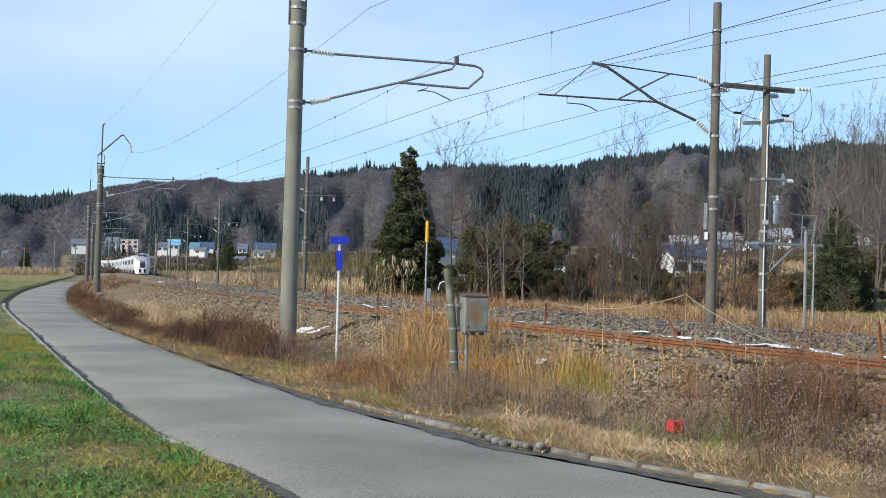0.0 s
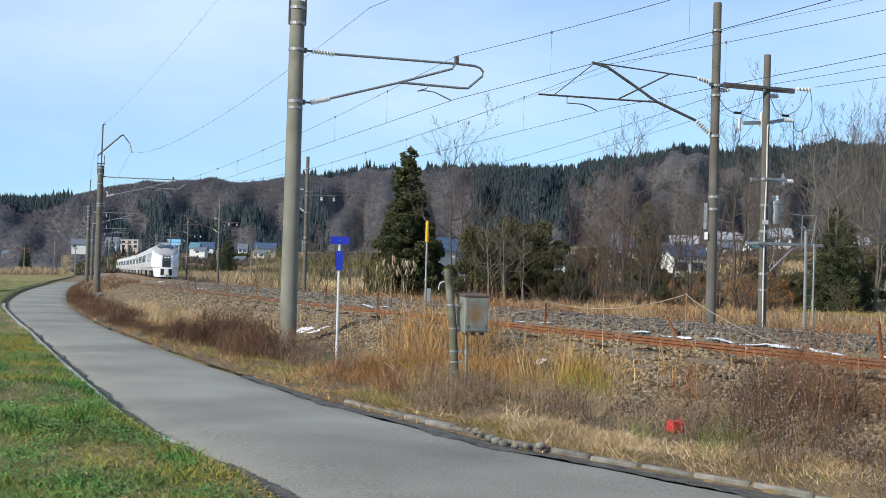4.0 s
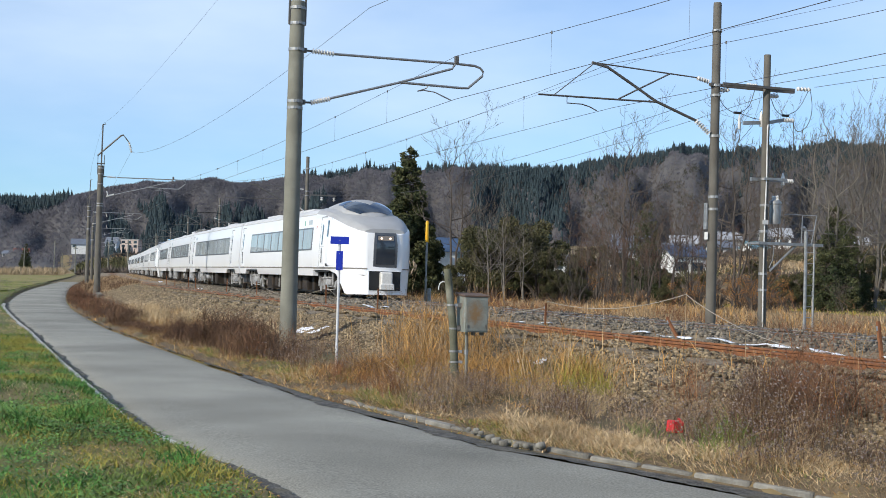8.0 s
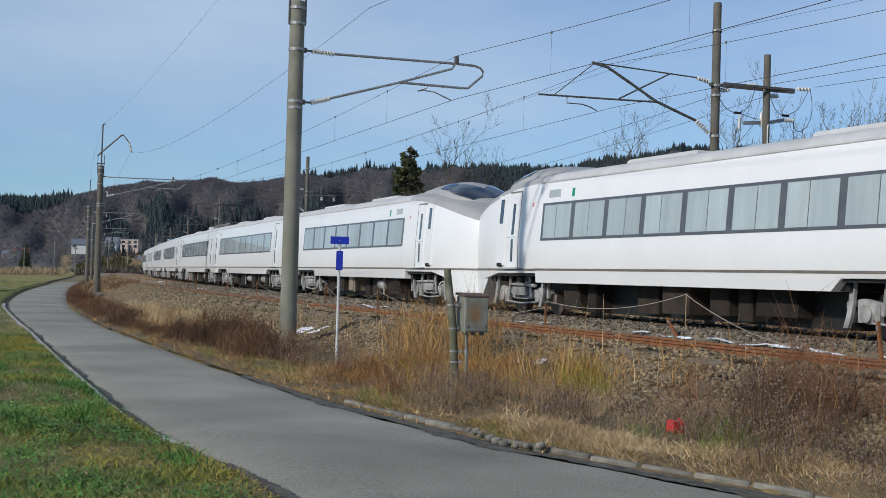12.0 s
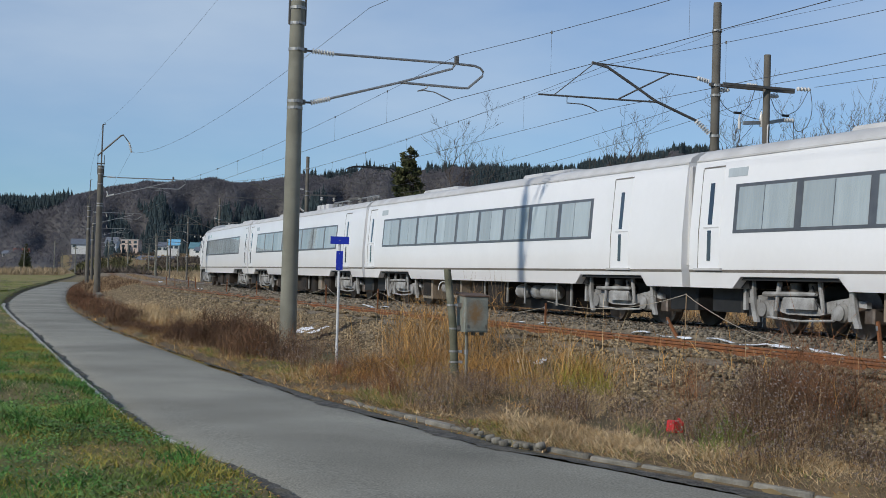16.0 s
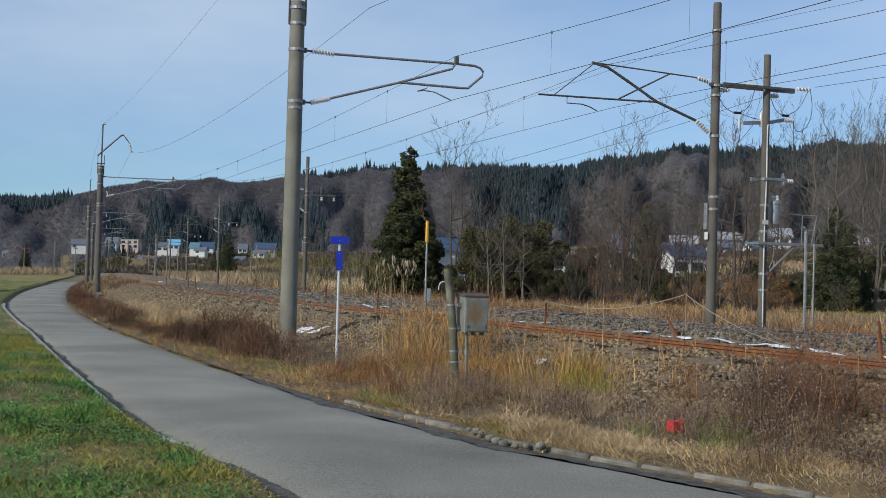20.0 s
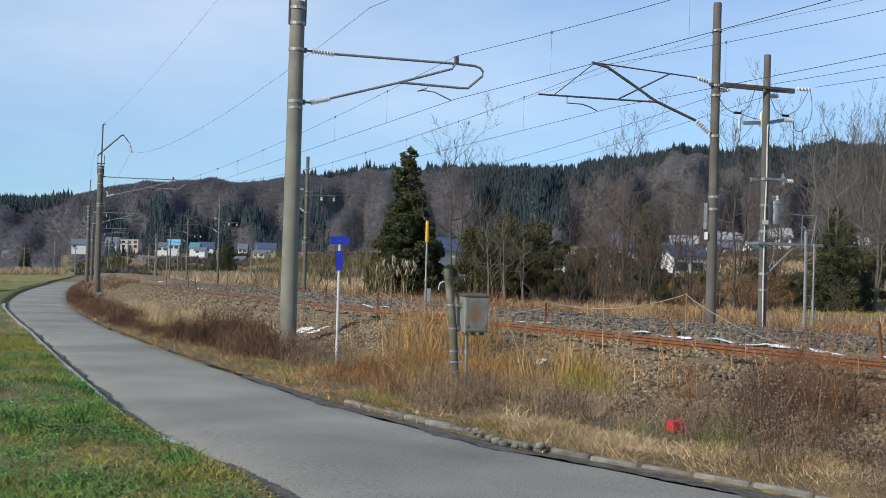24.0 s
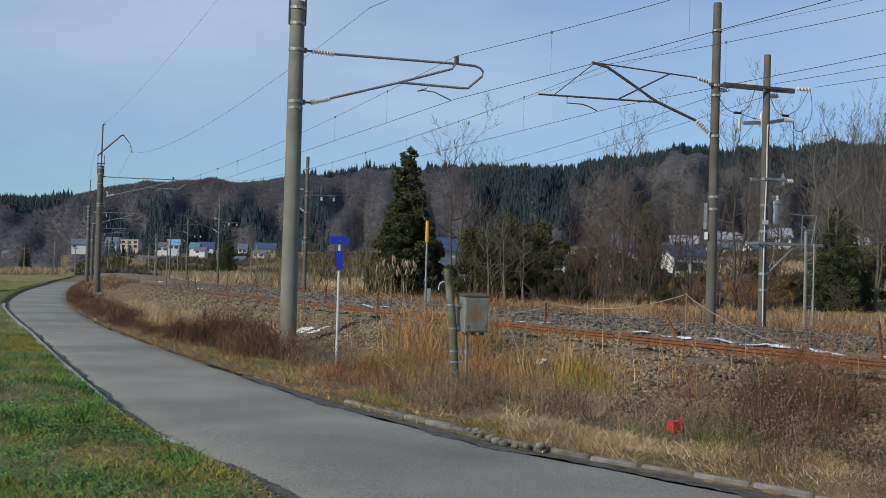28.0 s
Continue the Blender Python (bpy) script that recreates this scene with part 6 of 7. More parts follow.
# x, y, ground, width, wall height, roof height, roof, wall
VILLAGE = (
    (-138.3, 430, 4.6, 5.4, 1.5, 1.3, 'red', 'white'),
    (-143.2, 430, 3.9, 3.3, 1.5, 1.1, 'slate', 'white'),
    (-110.6, 400, 6.7, 6.2, 2.1, 1.9, 'slate', 'white'),
    (-101.3, 400, 6.1, 4.1, 3.8, 2.1, 'slate', 'pale'),
    (-100.5, 420, 7.6, 7.1, 3.6, 1.1, 'flat', 'pink'),
    (-81.3, 380, 6.2, 4.1, 2.3, 1.3, 'slate', 'white'),
    (-76.0, 370, 6.7, 3.5, 2.1, 1.8, 'cyan', 'white'),
    (-70.3, 370, 6.3, 2.9, 1.6, 1.9, 'teal', 'white'),
    (-64.9, 350, 5.6, 3.2, 1.2, 1.1, 'slate', 'white'),
    (-68.6, 380, 6.9, 4.9, 1.3, 2.0, 'blue', 'pale'),
    (-58.1, 380, 6.6, 2.9, 1.6, 1.8, 'slate', 'pale'),
    (-48.9, 360, 5.8, 6.7, 2.6, 1.9, 'blue', 'grey'),
    (-52.2, 330, 2.9, 5.4, 1.6, 1.0, 'slate', 'white'),
    (-78.0, 360, 2.8, 15.2, 1.1, 1.4, 'slate', 'grey'),
    (-47.8, 340, 4.9, 3.7, 1.5, 0.9, 'slate', 'white'),
    (1.9, 210, 2.0, 4.9, 3.4, 1.8, 'blue', 'white'),
    (-1.9, 205, 1.6, 2.5, 3.0, 0.9, 'slate', 'white'),
    (35.0, 240, 4.2, 7.8, 3.1, 2.3, 'slate', 'grey'),
    (51.5, 280, 7.3, 5.4, 2.5, 1.5, 'snow', 'white'),
    (57.5, 268, 6.6, 4.6, 2.2, 1.2, 'slate', 'white'),
    (66.0, 272, 7.0, 4.2, 2.0, 1.2, 'teal', 'white'),
    (45.5, 255, 5.2, 5.2, 2.3, 1.3, 'slate', 'grey'),
    (41.0, 214, 3.3, 4.2, 2.2, 1.2, 'cyan', 'white'),
    (33.9, 180, 1.8, 4.8, 3.1, 1.2, 'blue', 'white'),
    (63.3, 292, 9.4, 6.0, 2.0, 1.4, 'snow', 'grey'),
    (73.8, 290, 9.5, 6.2, 2.7, 1.7, 'snow', 'white'),
    (92.0, 290, 8.5, 5.0, 2.5, 1.5, 'snow', 'white'),
    (32.0, 200, 3.0, 4.3, 2.0, 0.9, 'slate', 'white'),
    (18.6, 220, 2.6, 3.8, 1.7, 0.9, 'slate', 'white'),
)
for i, row in enumerate(VILLAGE):
    x, y, z, w, wh, rh, roof, wall = row
    k = 1.6 if y > 320 and x < 0 else 1.0
    house(x * k, y * k, (z - 0.8) * k + 0.8, w * k * (0.84 if k > 1 else 1), wh * k * (0.74 if k > 1 else 1), rh * k * (0.74 if k > 1 else 1), roof, wall, i)

# slim poles among the houses
far_pole = thing("distant_pole", "slim grey pole among the village houses", "utility pole", "poles in the village", pose(view_x(-262, 300), 300, stand(view_x(-262, 300), 300)))
part("shaft", Shape().tube([(0, 0, -1), (0, 0, 9.0)], 0.2, 6, 0.15), M_CONC, far_pole)
part("crossarm", Shape().box(-0.9, 0.9, -0.06, 0.06, 8.1, 8.25), M_DARKSTEEL, far_pole)
for px, y, k in ((-319, 420, 0.9), (-296, 400, 1.1), (-280, 330, 0.8), (-290, 340, 0.6), (-255, 380, 1.0), (-240, 420, 1.2), (-224, 340, 0.9), (-219, 300, 1.1), (-210, 380, 1.2), (-202, 330, 0.8), (-142, 350, 1.0), (-146, 300, 0.8)):
    plant(far_pole, view_x(px, y), y, k, px * 3)


# ---- verges ----
M_TURF = mat("turf", (0.085, 0.115, 0.028), (0.175, 0.15, 0.055), 1.3, 0.95, 0.8, fine=40, stain=(0.17, 0.115, 0.06), amount=0.85)
M_LITTER = mat("dead_leaf_litter", (0.17, 0.12, 0.065), (0.09, 0.065, 0.038), 1.6, 0.95, 0.9, fine=45, stain=(0.10, 0.11, 0.03), amount=0.5)
M_LUSH = mat("lush_grass", (0.045, 0.15, 0.02), (0.10, 0.24, 0.04), 1.0, 0.75, 0.0, island=0.6)
M_YELLOWING = mat("yellowing_grass", (0.25, 0.235, 0.03), (0.37, 0.30, 0.06), 1.0, 0.85, 0.0, island=0.4)
M_GUTTER = mat("old_dark_asphalt_and_turf_shade", (0.042, 0.04, 0.036), (0.14, 0.132, 0.115), 7, 0.95, 0.8, fine=45, grain=1.2, stain=(0.13, 0.11, 0.06), amount=0.6)


def strip(name, lo, hi, d0, d1, cols, height, material, label, step=0.5):
    """A sheet between two offsets that may vary along the line."""
    ss = np.arange(lo, hi + step, step)
    a, b = d0(ss), d1(ss)
    t = np.linspace(0, 1, cols)[None]
    s = np.repeat(ss[:, None], cols, 1)
    d = a[:, None] * (1 - t) + b[:, None] * t
    x, y = at(s, d)
    v = np.stack([x, y, height(s, d)], -1).reshape(-1, 3)
    i = np.arange(len(ss) - 1)[:, None] * cols + np.arange(cols - 1)[None]
    me = big_mesh(name, v, np.stack([i, i + 1, i + 1 + cols, i + cols], -1).reshape(-1, 4), material)
    me.polygons.foreach_set("use_smooth", [True] * len(me.polygons))
    return tagged(new(name, me), label, name.replace("_", " "), kind="structure")


near_edge = lambda s: road_edges(s)[0]
far_edge = lambda s: road_edges(s)[1]
hump = lambda s, d: 0.05 * np.sin(s * 0.9 + d) * np.sin(d * 1.3 - 0.4 * s)
strip("grass_verge", -120, 30, lambda s: far_edge(s) + 0.15 + 0.05 * np.sin(s * 1.9), lambda s: s * 0 + 24, 40, lambda s, d: ground_z(s, d) + 0.08 + hump(s, d) * np.clip((d - far_edge(s) - 0.3) / 1.0, 0, 1), M_TURF, "green and yellowing winter turf beside the lane")
strip("weedy_verge", -120, 24, lambda s: s * 0 + 7.25, lambda s: near_edge(s) + 0.0, 14, lambda s, d: np.maximum(ground_z(s, d), ROAD_Z - 0.03) + 0.02, M_LITTER, "brown leaf litter between ballast and lane")
rag_in = lambda s: 0.09 * np.sin(s * 1.7) + 0.05 * np.sin(s * 4.3) + 0.10 * np.sin(s * 13.7) * np.sin(s * 7.9 + 2)
crown_z = lambda s, d: ROAD_Z + 0.035 * (1 - (2 * (d - near_edge(s)) / (far_edge(s) - near_edge(s)) - 1) ** 2) + 0.005
strip("gutter_strip", -30, 24, lambda s: near_edge(s) - 0.06, lambda s: near_edge(s) + 0.02 + 0.24 * np.clip((s + 3) / 6, 0, 1) + rag_in(s) * 0.6, 6, crown_z, M_GUTTER, "dark old asphalt strip along the kerb", 0.1)
# This dark asphalt strip also carries the shade that the turf's edge casts.
strip("gutter_strip", -40, 24, lambda s: far_edge(s) - 0.13 + rag_in(s) * 0.3, lambda s: far_edge(s) + 0.02, 5, crown_z, M_GUTTER, "dark broken asphalt edge with the turf's shade in its colour", 0.1)


def spots(n, lo, hi, d0, d1, clumps, spread):
    """Clumped spots on the ground between offsets."""
    cs, cd = RNG.uniform(lo, hi, clumps), RNG.uniform(d0, d1, clumps)
    k = RNG.integers(0, clumps, n)
    s, d = cs[k] + RNG.normal(0, spread, n), cd[k] + RNG.normal(0, spread * 0.7, n)
    ok = (d > d0 - 0.25) & (d < d1 + 0.2) & (s > lo - 1) & (s < hi + 1) & ((d < near_edge(s) - 0.16) | (d > far_edge(s) + 0.08))
    s, d = s[ok], d[ok]
    x, y = at(s, d)
    z = np.where(d < 7.5, np.maximum(bed_z(s, np.clip(d, -3.2, 7.5)), ground_z(s, d)), ground_z(s, d))
    z = np.where((d < -3.2), ground_z(s, d), z)
    z = z + np.where(d > far_edge(s), 0.08 + hump(s, d) * np.clip((d - far_edge(s) - 0.3) / 1.0, 0, 1), 0)
    return np.stack([x, y, z], -1)


def clump(pos):
    """Uneven growth: a height factor that varies from place to place."""
    x, y = pos[:, 0], pos[:, 1]
    return 0.2 + np.clip(0.55 + 0.42 * np.sin(1.9 * x + 0.7 * y) * np.sin(1.3 * y - 0.8 * x + 1) + 0.22 * np.sin(4.7 * x + 1.1 * y) * np.sin(3.9 * y - x), 0.25, 1.2)


def tuft(name, label, cat, material, pos, h, w, lean, segs=3):
    n = len(pos)
    v, f = blades(pos - (0, 0, 0.02), RNG.uniform(*h, n) * clump(pos), RNG.uniform(*w, n), RNG.uniform(*lean, n), RNG, segs)
    return stuff(name, big_mesh(name, v, f, material), label, cat)


def weeds(pos, h, name, label, width=(0.005, 0.011), twigs=5, seeds=0, material=M_WEED):
    """Stiff dead stems with side twigs, and seed heads on some."""
    n = len(pos)
    hh = RNG.uniform(*h, n) * (clump(pos) + 0.1)
    v, f = blades(pos - (0, 0, 0.02), hh, RNG.uniform(*width, n), RNG.uniform(0.02, 0.7, n), RNG, 2)
    stuff(name, big_mesh(name, v, f, material), label, "dead weeds")
    k = np.repeat(np.arange(n), twigs)
    up = RNG.uniform(0.25, 0.95, len(k))
    p = pos[k] + np.stack([RNG.normal(0, 0.06, len(k)), RNG.normal(0, 0.06, len(k)), hh[k] * up], -1)
    v, f = blades(p, hh[k] * RNG.uniform(0.15, 0.42, len(k)), RNG.uniform(*width, len(k)) * 0.8, RNG.uniform(0.3, 1.9, len(k)), RNG, 1)
    stuff(name + "_twigs", big_mesh(name + "_twigs", v, f, material), label, "dead weeds")
    if seeds:
        k = np.repeat(np.arange(n), seeds)
        p = pos[k] + np.stack([RNG.normal(0, 0.09, len(k)), RNG.normal(0, 0.09, len(k)), hh[k] * RNG.uniform(0.4, 1.05, len(k))], -1)
        r = RNG.uniform(0.004, 0.009, (len(k), 1)) * np.ones((1, 3))
        v, f = scatter(cube_v, cube_f, p, r, RNG.uniform(0, 6.28, len(k)))
        stuff("seed_heads", big_mesh("seed_heads", v, f, M_SEED), "small grey seed heads on dead weeds", "dead weeds")


def edge_spots(n, lo, hi, a, b):
    """Spots that hug the lane's edge on the railway side."""
    s = RNG.uniform(lo, hi, n)
    s = s[RNG.uniform(0, 1, n) < 0.7 + 0.3 * np.sin(s * 0.7) * np.sin(s * 0.23 + 1)]
    d = near_edge(s) - RNG.uniform(a, b, len(s))
    x, y = at(s, d)
    return np.stack([x, y, np.maximum(ROAD_Z - 0.01, ground_z(s, d))], -1)


# far scrub and grass along the lane
weeds(edge_spots(3000, -110, -18, 0.0, 0.8), (0.12, 0.36), "brown_weeds", "dark dead weeds hanging over the lane's edge", (0.010, 0.02), 7)
tuft("golden_grass", "dry grass hanging over the lane's edge", "dry grass", M_DRY, edge_spots(9000, -110, -14, 0.0, 0.9), (0.05, 0.2), (0.010, 0.020), (0.4, 1.5))
tuft("pale_grass", "dry grass over the distant ballast slope", "dry grass", M_TANSTEM, spots(9000, -130, -58, 4.9, 8.6, 90, 0.8), (0.15, 0.45), (0.02, 0.045), (0.2, 1.1))
tuft("brown_grass", "brown grass over the distant ballast slope", "dry grass", M_WEED, spots(5000, -130, -58, 5.2, 8.6, 60, 0.8), (0.15, 0.5), (0.02, 0.045), (0.2, 1.1))
tuft("pale_grass", "dry grass between the distant tracks", "dry grass", M_TANSTEM, spots(5000, -200, -60, 1.4, 3.0, 90, 0.8), (0.05, 0.2), (0.02, 0.05), (0.2, 1.1))
weeds(spots(1500, -62, -24, 8.7, 10.1, 20, 0.36), (0.16, 0.55), "red_weeds", "reddish-brown dead weeds along the lane", (0.008, 0.016), 7, 0, M_REDWEED)
weeds(spots(1300, -50, -22, 8.9, 10.2, 20, 0.3), (0.15, 0.45), "brown_weeds", "dark brown dead weeds along the lane", (0.008, 0.016), 7)
for s0, d0, k in ((-40, 9.2, 0.8), (-30, 9.2, 0.75), (-21, 9.3, 0.75), (-18.5, 9.6, 0.7), (-12.5, 9.7, 0.3), (-9, 9.5, 0.4), (-7, 9.1, 0.8), (-5.2, 9.0, 0.8)):
    weeds(spots(230, s0 - 0.8, s0 + 0.8, d0 - 0.45, d0 + 0.35, 4, 0.25), (0.4 * k, 0.85 * k), "dark_shrub", "dark twiggy dead shrub clump by the lane", (0.007, 0.014), 9)
tuft("pale_grass", "pale golden grass on the ballast foot", "dry grass", M_STRAW, spots(9000, -30, -7.5, 7.4, 9.1, 46, 0.36), (0.2, 0.5), (0.007, 0.014), (0.3, 1.3))
tuft("golden_grass", "golden dry grass on the ballast foot", "dry grass", M_DRY, spots(6000, -30, -7.5, 7.5, 9.2, 34, 0.32), (0.14, 0.38), (0.007, 0.015), (0.3, 1.3))
weeds(spots(1700, -19, -5, 9.2, 10.1, 36, 0.25), (0.07, 0.22), "brown_weeds", "low dark dead weeds at the lane's edge", (0.006, 0.012), 7)
weeds(spots(1150, -11, -2.4, 8.4, 9.7, 13, 0.26), (0.28, 0.72), "brown_weeds", "brown weed clumps around the mast foot", (0.005, 0.010), 8)
weeds(spots(320, -11, -2, 8.0, 9.5, 12, 0.25), (0.25, 0.65), "red_weeds", "reddish dead weeds around the mast foot", (0.005, 0.010), 8, 0, M_REDWEED)
tuft("tan_grass", "tan grass below the brown weeds", "dry grass", M_TANSTEM, spots(3000, -12, -2, 8.6, 9.9, 40, 0.25), (0.08, 0.3), (0.006, 0.012), (0.4, 1.5))
# low mixed growth between the mast and the steel box
tuft("edge_moss", "short yellow-green grass along the lane's edge", "grass", M_YELLOWING, edge_spots(6500, -5, 9, 0.0, 0.5), (0.02, 0.10), (0.005, 0.011), (0.4, 1.6))
tuft("green_tufts", "green grass tufts along the lane's edge", "grass", M_GRASS, spots(2600, -5, 6, 8.7, 10.0, 18, 0.16), (0.06, 0.24), (0.005, 0.010), (0.3, 1.3))
tuft("edge_grass", "short dry grass along the lane's edge", "dry grass", M_STRAW, edge_spots(5200, -8, 7, 0.02, 1.1), (0.03, 0.16), (0.004, 0.009), (0.4, 1.6))
weeds(spots(300, -3, 2.4, 8.1, 9.3, 16, 0.2), (0.22, 0.55), "purple_weeds", "purplish dead weeds with grey seed heads", (0.003, 0.007), 8, 3)
weeds(spots(380, -4, 4, 7.6, 9.2, 26, 0.2), (0.15, 0.5), "tan_weeds", "tan brittle weed stems among dry grass", (0.003, 0.007), 7, 0, M_TANSTEM)
tuft("rusty_grass", "rust-orange grass tussocks below the ballast", "dry grass", M_DRY, spots(4600, 0.4, 4.6, 7.5, 9.0, 17, 0.2), (0.18, 0.52), (0.004, 0.009), (0.3, 1.3))
tuft("yellow_clump", "yellow-green grass clump below the ballast", "grass", M_YELLOWING, spots(420, 1.2, 2.8, 7.7, 8.4, 4, 0.16), (0.2, 0.42), (0.004, 0.009), (0.1, 0.9))
weeds(spots(420, 1.0, 5.0, 8.0, 9.3, 18, 0.18), (0.12, 0.38), "red_weeds", "reddish dead weeds among rusty grass", (0.003, 0.007), 8, 0, M_REDWEED)
weeds(spots(160, -6, -0.5, 6.6, 7.8, 12, 0.2), (0.15, 0.42), "brown_weeds", "thin dead weeds on the ballast slope", (0.003, 0.007), 6)
# around the steel box
weeds(spots(420, 3.6, 7.4, 7.9, 9.3, 18, 0.2), (0.14, 0.45), "tan_weeds", "tan brittle weeds around the box post", (0.003, 0.007), 7, 2, M_TANSTEM)
weeds(spots(380, 3.6, 7.4, 7.7, 9.2, 16, 0.2), (0.14, 0.45), "brown_weeds", "dark seedy weeds around the box post", (0.003, 0.007), 8, 5)
tuft("curled_grass", "curled tan grass around the box post", "dry grass", M_STRAW, spots(3600, 2.5, 8.0, 7.4, 9.2, 30, 0.2), (0.10, 0.36), (0.004, 0.009), (0.6, 1.9))
tuft("golden_grass", "golden green-tinged grass tussock beyond the box", "dry grass", M_DRY, spots(3000, 3.2, 6.4, 6.7, 8.0, 13, 0.19), (0.26, 0.66), (0.004, 0.009), (0.2, 1.1))
tuft("yellow_clump", "yellow-green blades in the golden tussock", "grass", M_YELLOWING, spots(900, 3.6, 6.8, 6.8, 8.1, 9, 0.16), (0.24, 0.56), (0.004, 0.009), (0.2, 1.1))
# purplish seed weeds and reddish weeds on the slope
weeds(spots(640, 7.2, 13.0, 7.35, 8.5, 26, 0.2), (0.18, 0.48), "purple_weeds", "purplish dead weeds with grey seed heads", (0.003, 0.006), 8, 5)
weeds(spots(360, 6.6, 13.0, 7.2, 8.3, 24, 0.2), (0.18, 0.45), "tan_weeds", "tan brittle stems among purplish weeds", (0.003, 0.006), 7, 0, M_TANSTEM)
weeds(spots(300, 9.0, 12.4, 5.9, 7.3, 9, 0.18), (0.45, 1.0), "red_weeds", "tall reddish-brown dead weeds by the track", (0.004, 0.008), 9, 0, M_REDWEED)
weeds(spots(420, 9.6, 14.0, 6.0, 7.5, 14, 0.22), (0.28, 0.7), "brown_weeds", "dark dead weeds with grey seed heads", (0.004, 0.008), 8, 6)
weeds(spots(110, 7.0, 9.6, 6.4, 7.4, 6, 0.18), (0.18, 0.5), "red_weeds", "reddish dead weeds on the ballast slope", (0.003, 0.007), 8, 0, M_REDWEED)
weeds(spots(240, -3, 13, 5.9, 7.2, 36, 0.16), (0.1, 0.4), "tan_weeds", "sparse tan weeds on the ballast slope", (0.003, 0.006), 5, 0, M_TANSTEM)
# behind the kerb
tuft("tan_grass", "short pale straw behind the kerb", "dry grass", M_STRAW, edge_spots(22000, 8.4, 17.5, 0.14, 0.85), (0.07, 0.22), (0.004, 0.009), (0.5, 1.7))
tuft("tan_grass", "pale curled straw behind the kerb", "dry grass", M_STRAW, edge_spots(16000, 8.8, 17.5, 0.14, 1.0), (0.05, 0.2), (0.006, 0.012), (0.6, 1.8))
tuft("golden_grass", "short rusty grass behind the kerb", "dry grass", M_DRY, edge_spots(6000, 7.5, 17.5, 0.14, 0.9), (0.06, 0.2), (0.004, 0.009), (0.5, 1.7))
tuft("tan_grass", "thin tan grass behind the kerb", "dry grass", M_TANSTEM, edge_spots(5000, 4, 9.5, 0.12, 0.8), (0.05, 0.18), (0.004, 0.009), (0.5, 1.7))
tuft("green_tufts", "green grass tufts behind the kerb", "grass", M_GRASS, spots(520, 9.2, 11.0, 7.5, 8.4, 5, 0.18), (0.12, 0.36), (0.004, 0.009), (0.2, 1.0))
tuft("kerb_grass", "short green and yellow grass tufts at the kerb", "grass", M_GRASS, edge_spots(2600, 4.5, 13, 0.14, 0.3), (0.04, 0.12), (0.004, 0.009), (0.3, 1.3))
tuft("golden_grass", "short rusty grass filling the verge", "dry grass", M_DRY, edge_spots(15000, -16, 7, 0.0, 1.5), (0.05, 0.22), (0.007, 0.014), (0.5, 1.8))
tuft("pale_grass", "short pale grass filling the verge", "dry grass", M_STRAW, edge_spots(14000, -16, 9.5, 0.0, 1.6), (0.05, 0.2), (0.006, 0.013), (0.5, 1.8))
tuft("green_tufts", "yellow-green growth filling the verge", "grass", M_YELLOWING, edge_spots(9000, -14, 9, 0.0, 0.9), (0.03, 0.13), (0.007, 0.014), (0.5, 1.7))
litter_zone = edge_spots(16000, -16, 8, 0.0, 1.6)
# tall pale stalks
for lo, hi, d0, d1, n, tall in ((-0.8, 2.2, 6.5, 7.7, 330, (0.45, 1.4)), (4.0, 5.8, 6.4, 7.4, 52, (0.4, 1.05)), (5.8, 8.0, 6.0, 7.2, 18, (0.35, 0.9)), (7.5, 11, 5.9, 7.2, 12, (0.35, 0.85)), (-12, -1, 5.8, 7.2, 10, (0.4, 0.9))):
    pos = spots(n, lo, hi, d0, d1, 14 if n > 50 else 5, 0.3)
    hh = RNG.uniform(*tall, len(pos))
    v, f = blades(pos, hh, RNG.uniform(0.004, 0.009, len(pos)), RNG.uniform(0.0, 0.35, len(pos)), RNG, 4)
    stuff("tall_straw", big_mesh("tall_straw", v, f, M_TANSTEM if n > 200 else M_STRAW), "tall pale straw stalks beside the track", "dry grass")
    k = np.repeat(np.arange(len(pos)), 5)
    p = pos[k] + np.stack([RNG.normal(0, 0.03, len(k)), RNG.normal(0, 0.03, len(k)), hh[k] * RNG.uniform(0.1, 0.7, len(k))], -1)
    v, f = blades(p, RNG.uniform(0.2, 0.45, len(k)), RNG.uniform(0.004, 0.009, len(k)), RNG.uniform(0.3, 1.5, len(k)), RNG, 2)
    stuff("straw_leaves", big_mesh("straw_leaves", v, f, M_DRY), "curling dry leaves of tall straw", "dry grass")
# grass beyond the tracks
weeds(spots(1900, -48, 8, -9.5, -3.6, 70, 0.5), (0.3, 0.85), "red_weeds", "tangled reddish-brown weeds beyond the far track", (0.006, 0.012), 8, 0, M_REDWEED)
tuft("green_tufts", "yellow-green grass strip before the trees", "grass", M_YELLOWING, spots(9000, -80, -40, -52, -36, 90, 1.6), (0.1, 0.3), (0.03, 0.07), (0.3, 1.2), 1)
tuft("pale_reeds", "pale dry reeds along the far side of the tracks", "dry grass", M_STRAW, spots(5500, -110, 8, -14, -3.6, 160, 0.7), (0.15, 0.6), (0.014, 0.03), (0.1, 0.6), 2)
tuft("pale_reeds", "tan dry grass covering the far field", "dry grass", M_TANSTEM, spots(26000, -150, -5, -48, -13, 420, 2.2), (0.15, 0.45), (0.025, 0.06), (0.1, 0.8), 2)
tuft("tan_field_weeds", "brownish dead weeds over the far field", "dead weeds", M_TANSTEM, spots(16000, -110, 8, -30, -3.6, 260, 0.9), (0.2, 0.8), (0.012, 0.03), (0.1, 0.8), 2)
